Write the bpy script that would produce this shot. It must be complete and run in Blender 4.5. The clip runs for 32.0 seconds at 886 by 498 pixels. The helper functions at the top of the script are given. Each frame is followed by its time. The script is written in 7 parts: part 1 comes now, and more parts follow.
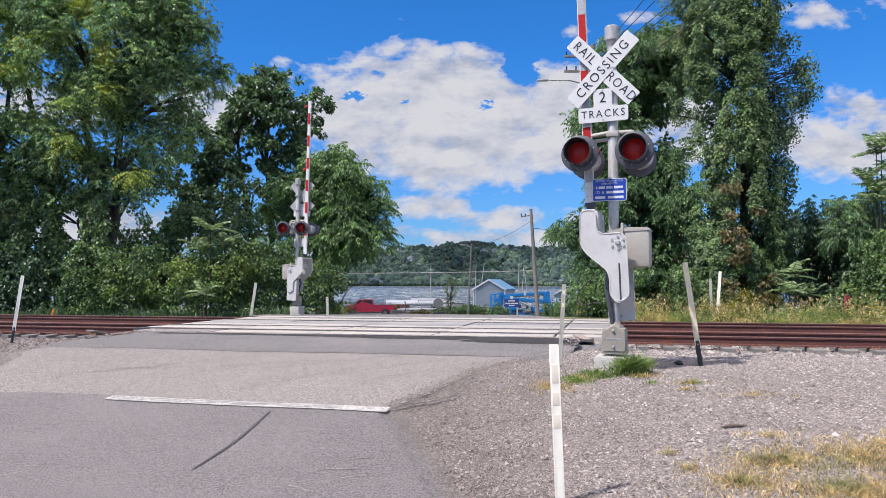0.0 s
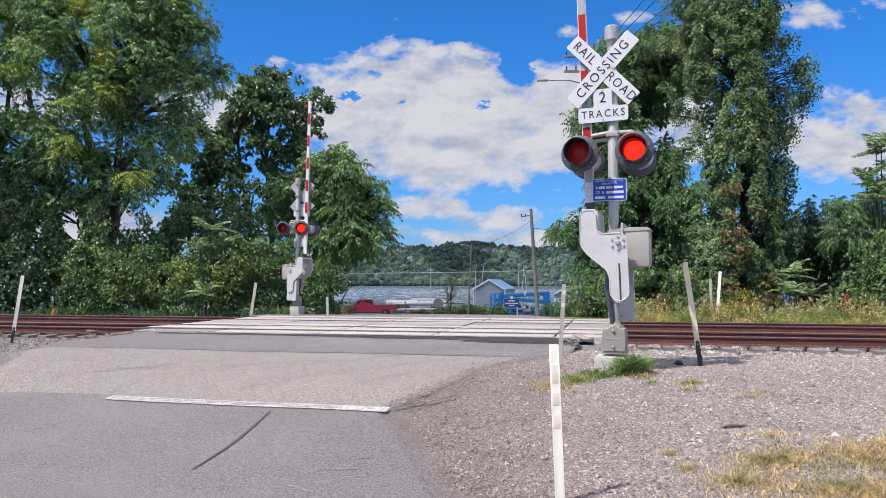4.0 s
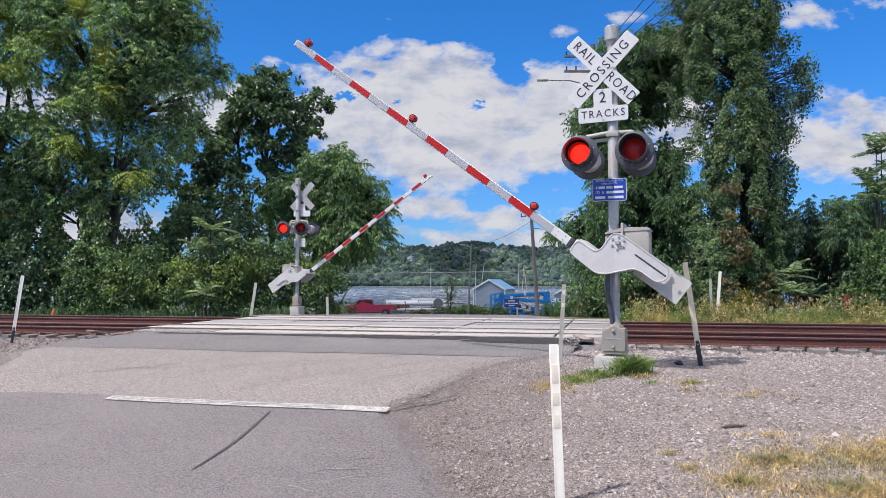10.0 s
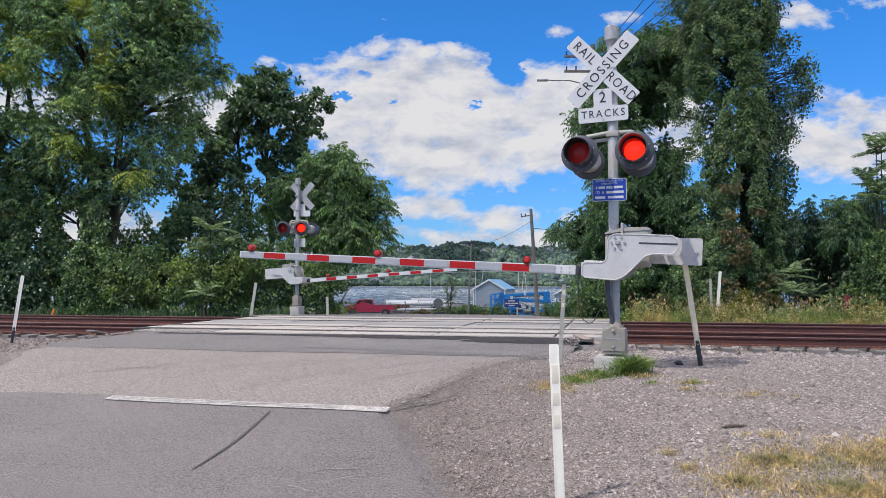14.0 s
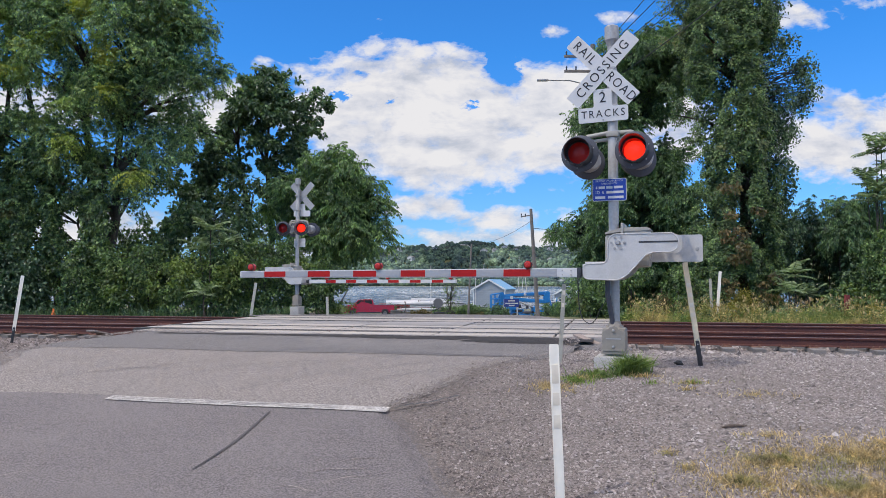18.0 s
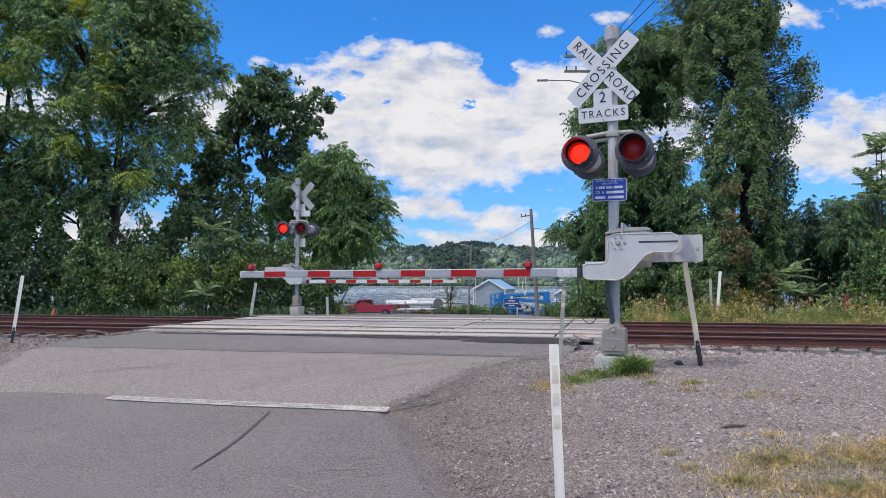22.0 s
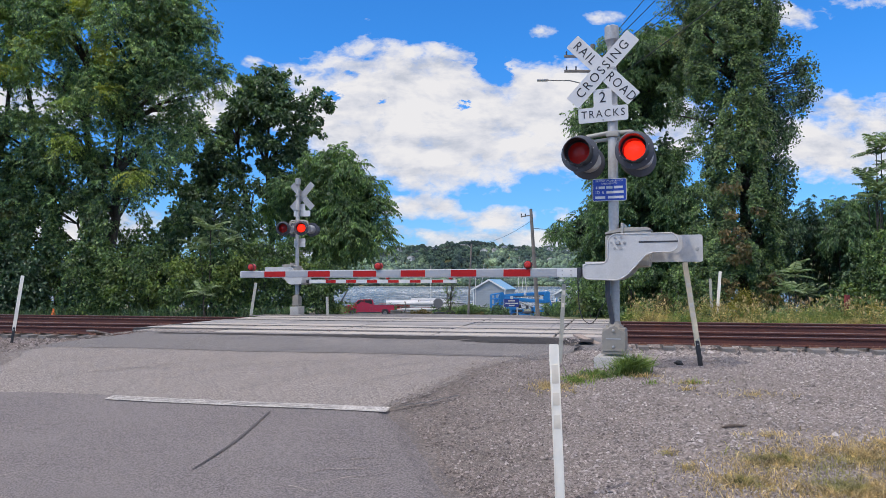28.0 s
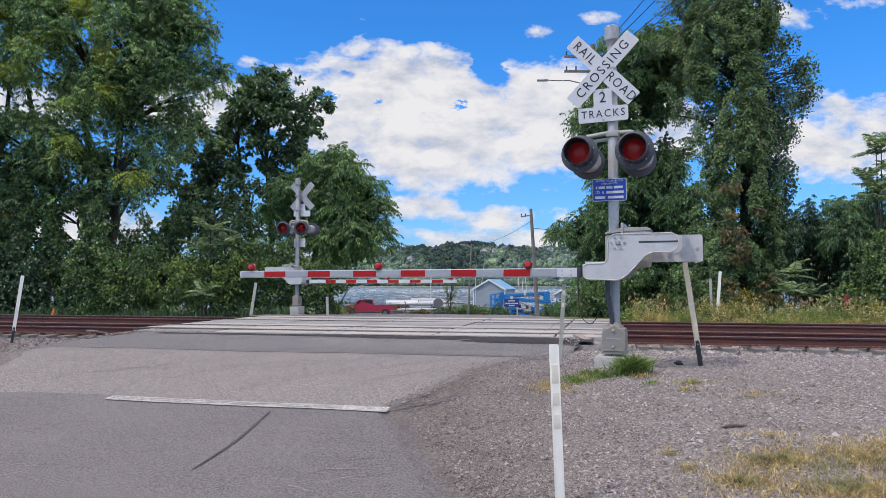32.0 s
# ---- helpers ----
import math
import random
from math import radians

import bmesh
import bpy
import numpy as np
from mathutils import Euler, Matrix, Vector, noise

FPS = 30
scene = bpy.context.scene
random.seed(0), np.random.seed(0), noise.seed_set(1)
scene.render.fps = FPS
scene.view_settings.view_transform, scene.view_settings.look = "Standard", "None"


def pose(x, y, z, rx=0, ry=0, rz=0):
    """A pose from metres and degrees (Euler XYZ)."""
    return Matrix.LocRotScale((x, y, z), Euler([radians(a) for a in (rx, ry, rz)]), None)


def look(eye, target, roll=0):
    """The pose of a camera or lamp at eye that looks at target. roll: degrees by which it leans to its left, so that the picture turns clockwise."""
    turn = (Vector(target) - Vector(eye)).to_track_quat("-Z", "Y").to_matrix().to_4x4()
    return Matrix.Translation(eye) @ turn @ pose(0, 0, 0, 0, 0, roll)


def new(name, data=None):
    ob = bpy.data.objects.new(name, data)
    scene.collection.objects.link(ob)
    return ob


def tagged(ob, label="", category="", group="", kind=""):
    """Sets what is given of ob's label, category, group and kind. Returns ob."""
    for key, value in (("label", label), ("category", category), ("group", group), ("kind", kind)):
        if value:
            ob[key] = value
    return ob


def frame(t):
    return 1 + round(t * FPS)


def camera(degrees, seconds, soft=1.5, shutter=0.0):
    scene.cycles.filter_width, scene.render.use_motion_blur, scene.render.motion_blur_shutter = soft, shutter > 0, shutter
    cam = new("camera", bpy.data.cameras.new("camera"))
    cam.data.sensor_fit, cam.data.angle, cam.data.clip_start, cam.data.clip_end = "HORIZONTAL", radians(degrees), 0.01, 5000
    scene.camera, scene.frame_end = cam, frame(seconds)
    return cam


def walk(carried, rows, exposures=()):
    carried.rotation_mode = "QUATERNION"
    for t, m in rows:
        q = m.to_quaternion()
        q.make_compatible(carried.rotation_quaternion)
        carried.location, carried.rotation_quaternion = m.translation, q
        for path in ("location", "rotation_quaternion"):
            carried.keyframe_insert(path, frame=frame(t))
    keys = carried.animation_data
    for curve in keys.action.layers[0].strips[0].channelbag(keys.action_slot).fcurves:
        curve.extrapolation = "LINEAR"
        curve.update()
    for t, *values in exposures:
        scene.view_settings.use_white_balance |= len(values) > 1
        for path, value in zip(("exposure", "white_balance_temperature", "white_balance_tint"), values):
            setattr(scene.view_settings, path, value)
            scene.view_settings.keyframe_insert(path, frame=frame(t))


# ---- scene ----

# ---------------------------------------------------------------- camera
cam = camera(62.19, 32.0, soft=0.5)
STAND = look((0, 0, 1.6), (0, 100, 6.37))
walk(cam, [(0.0, STAND), (32.0, STAND)], exposures=[(0.0, 0.26, 6310, 15), (9.0, 0.26, 6310, 15), (13.0, 0.34, 6470, 13), (17.0, 0.53, 6580, 13), (32.0, 0.55, 6580, 13)])

# ---------------------------------------------------------------- world, sun
SUN_EL, SUN_HEAD = 56.0, Vector((0.83, 0.555, 0)).normalized()
world = bpy.data.worlds.new("sky")
world.use_nodes = True
scene.world = world
wn, wl = world.node_tree.nodes, world.node_tree.links
sky = wn.new("ShaderNodeTexSky")
sky.sky_type, sky.sun_disc = "NISHITA", False
sky.sun_elevation = radians(SUN_EL)
sky.sun_rotation = math.atan2(-SUN_HEAD.x, -SUN_HEAD.y)
sky.air_density, sky.dust_density, sky.ozone_density = 1.0, 0.6, 1.7
wn["Background"].inputs["Strength"].default_value = 0.085
tint = wn.new("ShaderNodeMix")
tint.data_type, tint.blend_type = "RGBA", "MULTIPLY"
tint.inputs["Factor"].default_value = 1.0
# deep blue above, paler towards the horizon
height = wn.new("ShaderNodeSeparateXYZ")
wl.new(wn.new("ShaderNodeTexCoord").outputs["Generated"], height.inputs[0])
fade = wn.new("ShaderNodeValToRGB")
fade.color_ramp.elements[0].position, fade.color_ramp.elements[0].color = 0.02, (0.46, 0.84, 1.38, 1)
fade.color_ramp.elements[1].position, fade.color_ramp.elements[1].color = 0.30, (0.23, 0.90, 1.62, 1)
wl.new(height.outputs[2], fade.inputs[0])
wl.new(fade.outputs[0], tint.inputs["B"])
wl.new(sky.outputs[0], tint.inputs["A"])
wl.new(tint.outputs["Result"], wn["Background"].inputs["Color"])

sun = new("sun", bpy.data.lights.new("sun", "SUN"))
sun.data.energy, sun.data.angle, sun.data.color = 5.0, radians(0.53), (1.0, 0.95, 0.87)
ce, se = math.cos(radians(SUN_EL)), math.sin(radians(SUN_EL))
sun.matrix_world = look((0, 0, 60), (SUN_HEAD.x * ce, SUN_HEAD.y * ce, 60 - se))


# ---------------------------------------------------------------- materials
def nodes_of(m):
    m.use_nodes = True
    return m.node_tree.nodes, m.node_tree.links, m.node_tree.nodes["Principled BSDF"]


def ramp(nodes, links, fac, stops):
    r = nodes.new("ShaderNodeValToRGB")
    while len(r.color_ramp.elements) < len(stops):
        r.color_ramp.elements.new(0.5)
    for e, (p, c) in zip(r.color_ramp.elements, stops):
        e.position = p
        e.color = (*c, 1) if len(c) == 3 else c
    links.new(fac, r.inputs[0])
    return r.outputs[0]


def fbm(nodes, links, vec, scale, detail=5.0, rough=0.6, dist=0.0):
    n = nodes.new("ShaderNodeTexNoise")
    n.inputs["Scale"].default_value, n.inputs["Detail"].default_value = scale, detail
    n.inputs["Roughness"].default_value, n.inputs["Distortion"].default_value = rough, dist
    if vec is not None:
        links.new(vec, n.inputs["Vector"])
    return n.outputs["Fac"]


def mixed(nodes, links, kind, fac, a, b):
    m = nodes.new("ShaderNodeMix")
    m.data_type, m.blend_type = "RGBA", kind
    for sock, val in ((m.inputs["Factor"], fac), (m.inputs["A"], a), (m.inputs["B"], b)):
        if isinstance(val, (int, float)):
            sock.default_value = val
        elif isinstance(val, tuple):
            sock.default_value = (*val, 1)
        else:
            links.new(val, sock)
    return m.outputs["Result"]


def calc(nodes, links, op, a, b=0.0, c=0.0, clamp=False):
    m = nodes.new("ShaderNodeMath")
    m.operation, m.use_clamp = op, clamp
    for sock, val in zip(m.inputs, (a, b, c)):
        if isinstance(val, (int, float)):
            sock.default_value = val
        else:
            links.new(val, sock)
    return m.outputs[0]


def surface(name, base, rough=0.7, metal=0.0, fine=60.0, coarse=2.0, vary=0.25, stain=0.25, bump=0.2, depth=0.004,
            dirt=None, island=0.0, coat=0.0, spec=0.5, sharp=0.2):
    """A worn surface: fine grain, broad stains of a dirt colour, relief, and a shift of tone from piece to piece."""
    m = bpy.data.materials.new(name)
    n, l, p = nodes_of(m)
    tc = n.new("ShaderNodeTexCoord").outputs["Object"]
    dirt = dirt or tuple(c * 0.45 for c in base)
    grain = fbm(n, l, tc, fine, 6, 0.65)
    broad = fbm(n, l, tc, coarse, 5, 0.6, 0.4)
    lo, hi = tuple(c * (1 - vary) for c in base), tuple(min(1, c * (1 + vary * 0.7)) for c in base)
    col = ramp(n, l, grain, ((0.5 - sharp, lo), (0.5 + sharp, hi)))
    fac = calc(n, l, "MULTIPLY", ramp(n, l, broad, ((0.45, (0, 0, 0)), (0.75, (1, 1, 1)))), stain)
    col = mixed(n, l, "MIX", fac, col, dirt)
    if island:
        r = n.new("ShaderNodeObjectInfo").outputs["Random"]
        tone = ramp(n, l, r, ((0.0, (1 - island,) * 3), (1.0, (1 + island,) * 3)))
        col = mixed(n, l, "MULTIPLY", 1.0, col, tone)
    l.new(col, p.inputs["Base Color"])
    rg = n.new("ShaderNodeMapRange")
    rg.inputs["To Min"].default_value, rg.inputs["To Max"].default_value = max(0.03, rough - 0.12), min(1, rough + 0.12)
    l.new(broad, rg.inputs["Value"])
    l.new(rg.outputs[0], p.inputs["Roughness"])
    p.inputs["Metallic"].default_value = metal
    p.inputs["Coat Weight"].default_value = coat
    p.inputs["Specular IOR Level"].default_value = spec
    if bump:
        b = n.new("ShaderNodeBump")
        b.inputs["Strength"].default_value, b.inputs["Distance"].default_value = bump, depth
        l.new(grain, b.inputs["Height"])
        l.new(b.outputs[0], p.inputs["Normal"])
    return m


def leaf_material(name, dark, light, tint=None, glow=0.35, patch=0.35, tint_at=0.62):
    """Leaves: tone varies from leaf to leaf and over the crown, with cool shade and warm sun put into it; light comes
    through them.
    """
    m = bpy.data.materials.new(name)
    n, l, p = nodes_of(m)
    geo = n.new("ShaderNodeNewGeometry")
    tc = n.new("ShaderNodeTexCoord").outputs["Object"]
    broad = fbm(n, l, tc, patch, 3, 0.55)
    mean = tuple(0.62 * a + 0.38 * b for a, b in zip(dark, light))
    col = ramp(n, l, geo.outputs["Random Per Island"], ((0.0, tuple(0.75 * c for c in dark)), (0.55, mean), (0.90, light), (1.0, tuple(1.12 * c for c in light))))
    if tint:
        fac = ramp(n, l, broad, ((tint_at - 0.08, (0, 0, 0)), (tint_at + 0.08, (1, 1, 1))))
        col = mixed(n, l, "MIX", fac, col, tint)
    # cool-dark and warm-bright masses imitate shaded and sunlit sprays in the colour
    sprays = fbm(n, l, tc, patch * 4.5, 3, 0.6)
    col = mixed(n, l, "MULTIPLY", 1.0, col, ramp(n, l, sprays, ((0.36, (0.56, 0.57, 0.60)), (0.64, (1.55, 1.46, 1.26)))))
    l.new(col, p.inputs["Base Color"])
    p.inputs["Roughness"].default_value = 0.42
    p.inputs["Specular IOR Level"].default_value = 0.5
    tr = n.new("ShaderNodeBsdfTranslucent")
    l.new(mixed(n, l, "MULTIPLY", 1.0, col, (1.12, 1.28, 0.65)), tr.inputs["Color"])
    mx = n.new("ShaderNodeMixShader")
    mx.inputs[0].default_value = glow
    l.new(p.outputs[0], mx.inputs[1])
    l.new(tr.outputs[0], mx.inputs[2])
    l.new(mx.outputs[0], n["Material Output"].inputs["Surface"])
    return m


M = {}
M["galv"] = surface("galvanised_steel", (0.375, 0.368, 0.358), 0.48, 0.22, 25, 3, 0.15, 0.25, 0.08, 0.002)
M["alu"] = surface("cast_aluminium", (0.53, 0.51, 0.485), 0.48, 0.12, 60, 3.5, 0.10, 0.5, 0.03, 0.002, dirt=(0.35, 0.34, 0.32))
M["cast_base"] = surface("tan_cast_iron", (0.265, 0.238, 0.200), 0.65, 0.05, 40, 3, 0.1, 0.35, 0.1, 0.003, dirt=(0.2, 0.175, 0.145))
M["casing"] = surface("beige_grey_casing", (0.36, 0.335, 0.29), 0.5, 0.05, 40, 3, 0.08, 0.3, 0.06, 0.002, dirt=(0.33, 0.3, 0.26))
M["white"] = surface("white_sign_sheet", (0.575, 0.565, 0.55), 0.4, 0, 20, 2, 0.04, 0.12, 0.0)
M["black"] = surface("black_lettering", (0.012, 0.012, 0.014), 0.5, 0, 20, 2, 0.1, 0.1, 0)
M["hood"] = surface("black_painted_metal", (0.035, 0.036, 0.042), 0.5, 0, 30, 3, 0.3, 0.3, 0.05, 0.002, dirt=(0.09, 0.09, 0.10))
M["disc"] = surface("faded_black_paint", (0.058, 0.062, 0.078), 0.55, 0, 30, 4, 0.2, 0.4, 0.05, 0.002, dirt=(0.092, 0.096, 0.112))
M["red_stripe"] = surface("red_reflective_sheet", (0.36, 0.009, 0.009), 0.6, 0, 30, 3, 0.08, 0.12, 0, spec=0.25)
M["silver_stripe"] = surface("silver_reflective_sheet", (0.33, 0.335, 0.345), 0.42, 0.0, 30, 3, 0.06, 0.12, 0)
M["blue_sign"] = surface("blue_sign_sheet", (0.008, 0.045, 0.32), 0.4, 0, 30, 3, 0.05, 0.1, 0)
M["cable"] = surface("black_rubber", (0.03, 0.03, 0.032), 0.6, 0, 30, 4, 0.2, 0.3, 0.05)
M["concrete"] = surface("weathered_concrete", (0.40, 0.38, 0.35), 0.85, 0, 45, 1.6, 0.22, 0.4, 0.35, 0.006, island=0.1)
M["panel"] = surface("pale_crossing_concrete", (0.375, 0.338, 0.305), 0.85, 0, 40, 1.1, 0.16, 0.45, 0.3, 0.005, dirt=(0.26, 0.24, 0.23), island=0.12)
M["infill_grey"] = surface("grey_asphalt_infill", (0.27, 0.257, 0.25), 0.88, 0, 40, 0.9, 0.25, 0.55, 0.4, 0.006, dirt=(0.19, 0.18, 0.175), island=0.2)
M["rail"] = surface("rusty_rail_steel", (0.098, 0.036, 0.030), 0.75, 0.2, 50, 1.5, 0.35, 0.5, 0.3, 0.003, dirt=(0.17, 0.058, 0.034))
M["railhead"] = surface("worn_rail_head", (0.34, 0.275, 0.255), 0.4, 0.6, 50, 2, 0.2, 0.4, 0.1, 0.002, dirt=(0.16, 0.10, 0.08))
M["tie"] = surface("weathered_sleeper", (0.175, 0.160, 0.148), 0.9, 0, 30, 2, 0.35, 0.4, 0.5, 0.01, island=0.2)
M["plate"] = surface("rusty_tie_plate", (0.22, 0.12, 0.08), 0.8, 0.2, 40, 4, 0.3, 0.4, 0.2, 0.003)
M["post"] = surface("white_plastic_post", (0.88, 0.825, 0.71), 0.55, 0, 20, 5, 0.05, 0.2, 0.05, 0.002, dirt=(0.66, 0.61, 0.5))
M["post_cream"] = surface("yellowed_plastic_post", (0.78, 0.66, 0.455), 0.55, 0, 20, 5, 0.08, 0.35, 0.05, 0.002, dirt=(0.45, 0.41, 0.32))
M["sign_back"] = surface("dull_sign_back", (0.17, 0.17, 0.18), 0.5, 0.3, 20, 3, 0.1, 0.3, 0)
M["reflector"] = surface("grey_reflective_band", (0.74, 0.66, 0.53), 0.4, 0, 20, 5, 0.06, 0.2, 0)
M["post_grey"] = surface("dull_grey_green_post", (0.43, 0.41, 0.345), 0.7, 0, 20, 5, 0.15, 0.4, 0.1, 0.002)
M["bark"] = surface("tree_bark", (0.080, 0.066, 0.056), 0.95, 0, 14, 1.2, 0.45, 0.4, 0.8, 0.03, dirt=(0.06, 0.07, 0.04))
M["wood_pole"] = surface("weathered_pole_wood", (0.19, 0.17, 0.155), 0.9, 0, 20, 1, 0.3, 0.4, 0.4, 0.01)
M["asphalt_dark"] = surface("dark_asphalt", (0.150, 0.132, 0.131), 0.9, 0, 62, 0.45, 0.60, 0.45, 0.8, 0.010, dirt=(0.212, 0.190, 0.183), sharp=0.085)
M["asphalt_light"] = surface("worn_pale_asphalt", (0.236, 0.207, 0.190), 0.92, 0, 48, 0.4, 0.60, 0.35, 0.8, 0.011, dirt=(0.175, 0.158, 0.148), sharp=0.075)
M["asphalt_patch"] = surface("grey_asphalt_patch", (0.158, 0.146, 0.143), 0.9, 0, 55, 0.7, 0.6, 0.5, 0.9, 0.012, dirt=(0.232, 0.211, 0.200), sharp=0.08)
M["asphalt_strip"] = surface("fresh_asphalt_strip", (0.040, 0.037, 0.039), 0.9, 0, 80, 2.5, 0.5, 0.6, 0.8, 0.008, dirt=(0.080, 0.074, 0.074), spec=0.15)
M["line"] = surface("worn_road_paint", (0.41, 0.385, 0.36), 0.85, 0, 45, 7.0, 0.5, 1.0, 0.6, 0.006, dirt=(0.22, 0.205, 0.20), sharp=0.12)
M["plank"] = surface("weathered_brown_plank", (0.30, 0.24, 0.205), 0.85, 0, 30, 3, 0.3, 0.4, 0.4, 0.006)
M["tar"] = surface("tar_sealant", (0.035, 0.034, 0.036), 0.6, 0, 60, 3, 0.3, 0.4, 0.2)
M["seam"] = surface("worn_tar_seam", (0.055, 0.051, 0.053), 0.75, 0, 60, 3, 0.5, 0.4, 0.4, dirt=(0.11, 0.10, 0.102))
M["glass"] = surface("dark_window_glass", (0.02, 0.025, 0.03), 0.08, 0, 10, 1, 0.1, 0.1, 0)
M["tyre"] = surface("black_tyre", (0.02, 0.02, 0.021), 0.8, 0, 30, 3, 0.2, 0.3, 0.2)
M["rust_post"] = surface("rust_red_paint", (0.20, 0.035, 0.035), 0.8, 0, 20, 4, 0.25, 0.4, 0.1)
M["truck"] = surface("red_car_paint", (0.30, 0.006, 0.014), 0.25, 0, 10, 1, 0.05, 0.1, 0, coat=0.3)
M["boat_white"] = surface("white_gelcoat", (0.54, 0.53, 0.52), 0.4, 0, 10, 0.8, 0.05, 0.2, 0, coat=0.3)
M["boat_red"] = surface("dull_red_antifouling", (0.33, 0.08, 0.08), 0.7, 0, 10, 0.8, 0.15, 0.3, 0)
M["tarp"] = surface("grey_tarpaulin", (0.36, 0.37, 0.38), 0.7, 0, 14, 1.5, 0.2, 0.4, 0.3, 0.02)
M["navy"] = surface("navy_sign_paint", (0.02, 0.045, 0.22), 0.5, 0, 12, 1, 0.08, 0.2, 0)
M["crane"] = surface("bright_blue_paint", (0.015, 0.185, 0.48), 0.4, 0, 12, 1, 0.08, 0.2, 0)
M["siding"] = surface("grey_blue_siding", (0.35, 0.38, 0.41), 0.7, 0, 20, 0.6, 0.1, 0.25, 0.1)
M["trim"] = surface("white_trim_paint", (0.74, 0.74, 0.73), 0.5, 0, 20, 1, 0.05, 0.2, 0)
M["roof_blue"] = surface("blue_metal_roof", (0.10, 0.30, 0.48), 0.4, 0.1, 12, 0.6, 0.08, 0.2, 0)
M["roof_grey"] = surface("grey_shingle_roof", (0.18, 0.17, 0.17), 0.9, 0, 20, 0.3, 0.2, 0.3, 0.1)
M["stick"] = surface("dead_wood", (0.12, 0.09, 0.07), 0.9, 0, 40, 5, 0.3, 0.3, 0.3)
M["orange"] = surface("orange_cone_plastic", (0.75, 0.16, 0.03), 0.5, 0, 20, 3, 0.1, 0.2, 0)
M["stone"] = None
# walnut darks are blued for shade, lights yellowed for sun
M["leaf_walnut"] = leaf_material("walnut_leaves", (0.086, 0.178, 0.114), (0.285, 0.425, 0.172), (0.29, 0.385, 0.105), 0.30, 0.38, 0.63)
M["leaf_pale"] = leaf_material("yellow_green_walnut_leaves", (0.13, 0.21, 0.055), (0.33, 0.43, 0.10), (0.38, 0.41, 0.07), 0.35, 0.38, 0.55)
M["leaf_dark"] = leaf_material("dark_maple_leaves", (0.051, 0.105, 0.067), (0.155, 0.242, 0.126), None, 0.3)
# darkened leaf colour that imitates deep shade inside and under the trees
M["leaf_in_shade"] = leaf_material("shade_darkened_leaves", (0.036, 0.079, 0.052), (0.100, 0.172, 0.095), None, 0.3)
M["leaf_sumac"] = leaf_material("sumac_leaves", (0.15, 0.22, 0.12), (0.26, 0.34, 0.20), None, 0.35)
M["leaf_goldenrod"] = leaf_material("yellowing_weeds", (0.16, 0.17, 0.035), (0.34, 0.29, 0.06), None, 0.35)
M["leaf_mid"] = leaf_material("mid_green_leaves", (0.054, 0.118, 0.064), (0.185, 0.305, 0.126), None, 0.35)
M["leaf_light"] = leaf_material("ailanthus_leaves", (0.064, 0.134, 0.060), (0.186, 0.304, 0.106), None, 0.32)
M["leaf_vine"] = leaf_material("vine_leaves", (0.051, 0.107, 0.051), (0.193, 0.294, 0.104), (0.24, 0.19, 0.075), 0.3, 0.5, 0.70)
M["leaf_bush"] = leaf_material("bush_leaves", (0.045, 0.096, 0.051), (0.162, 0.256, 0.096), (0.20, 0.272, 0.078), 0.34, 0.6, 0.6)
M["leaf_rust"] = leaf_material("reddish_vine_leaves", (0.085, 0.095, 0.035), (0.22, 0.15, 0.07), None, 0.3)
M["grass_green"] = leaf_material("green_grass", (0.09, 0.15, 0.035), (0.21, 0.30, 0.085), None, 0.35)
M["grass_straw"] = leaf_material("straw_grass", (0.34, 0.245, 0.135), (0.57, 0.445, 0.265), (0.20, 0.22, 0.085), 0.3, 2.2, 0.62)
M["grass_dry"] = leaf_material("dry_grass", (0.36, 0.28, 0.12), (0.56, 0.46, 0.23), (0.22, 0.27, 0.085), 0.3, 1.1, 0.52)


def far_woods_material():
    """Distant crowns: each has its own green, blued for haze; leaf masses and shadowed hollows are painted in."""
    m = bpy.data.materials.new("far_woods")
    n, l, p = nodes_of(m)
    geo = n.new("ShaderNodeNewGeometry")
    tc = n.new("ShaderNodeTexCoord").outputs["Object"]
    # the blue haze of distance is mixed into these greens
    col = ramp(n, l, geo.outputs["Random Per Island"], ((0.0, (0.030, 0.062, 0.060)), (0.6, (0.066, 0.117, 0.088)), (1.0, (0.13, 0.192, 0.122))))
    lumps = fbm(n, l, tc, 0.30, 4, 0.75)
    # dark lumps imitate the shadow between leaf masses
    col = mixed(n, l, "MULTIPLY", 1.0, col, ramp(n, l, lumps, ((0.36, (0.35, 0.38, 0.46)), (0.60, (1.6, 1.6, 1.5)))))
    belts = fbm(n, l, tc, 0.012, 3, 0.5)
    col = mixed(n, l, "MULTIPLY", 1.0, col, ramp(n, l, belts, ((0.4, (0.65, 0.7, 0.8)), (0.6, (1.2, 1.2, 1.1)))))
    l.new(col, p.inputs["Base Color"])
    p.inputs["Roughness"].default_value = 0.8
    b = n.new("ShaderNodeBump")
    b.inputs["Strength"].default_value, b.inputs["Distance"].default_value = 1.0, 6.0
    l.new(lumps, b.inputs["Height"])
    l.new(b.outputs[0], p.inputs["Normal"])
    return m


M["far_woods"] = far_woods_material()


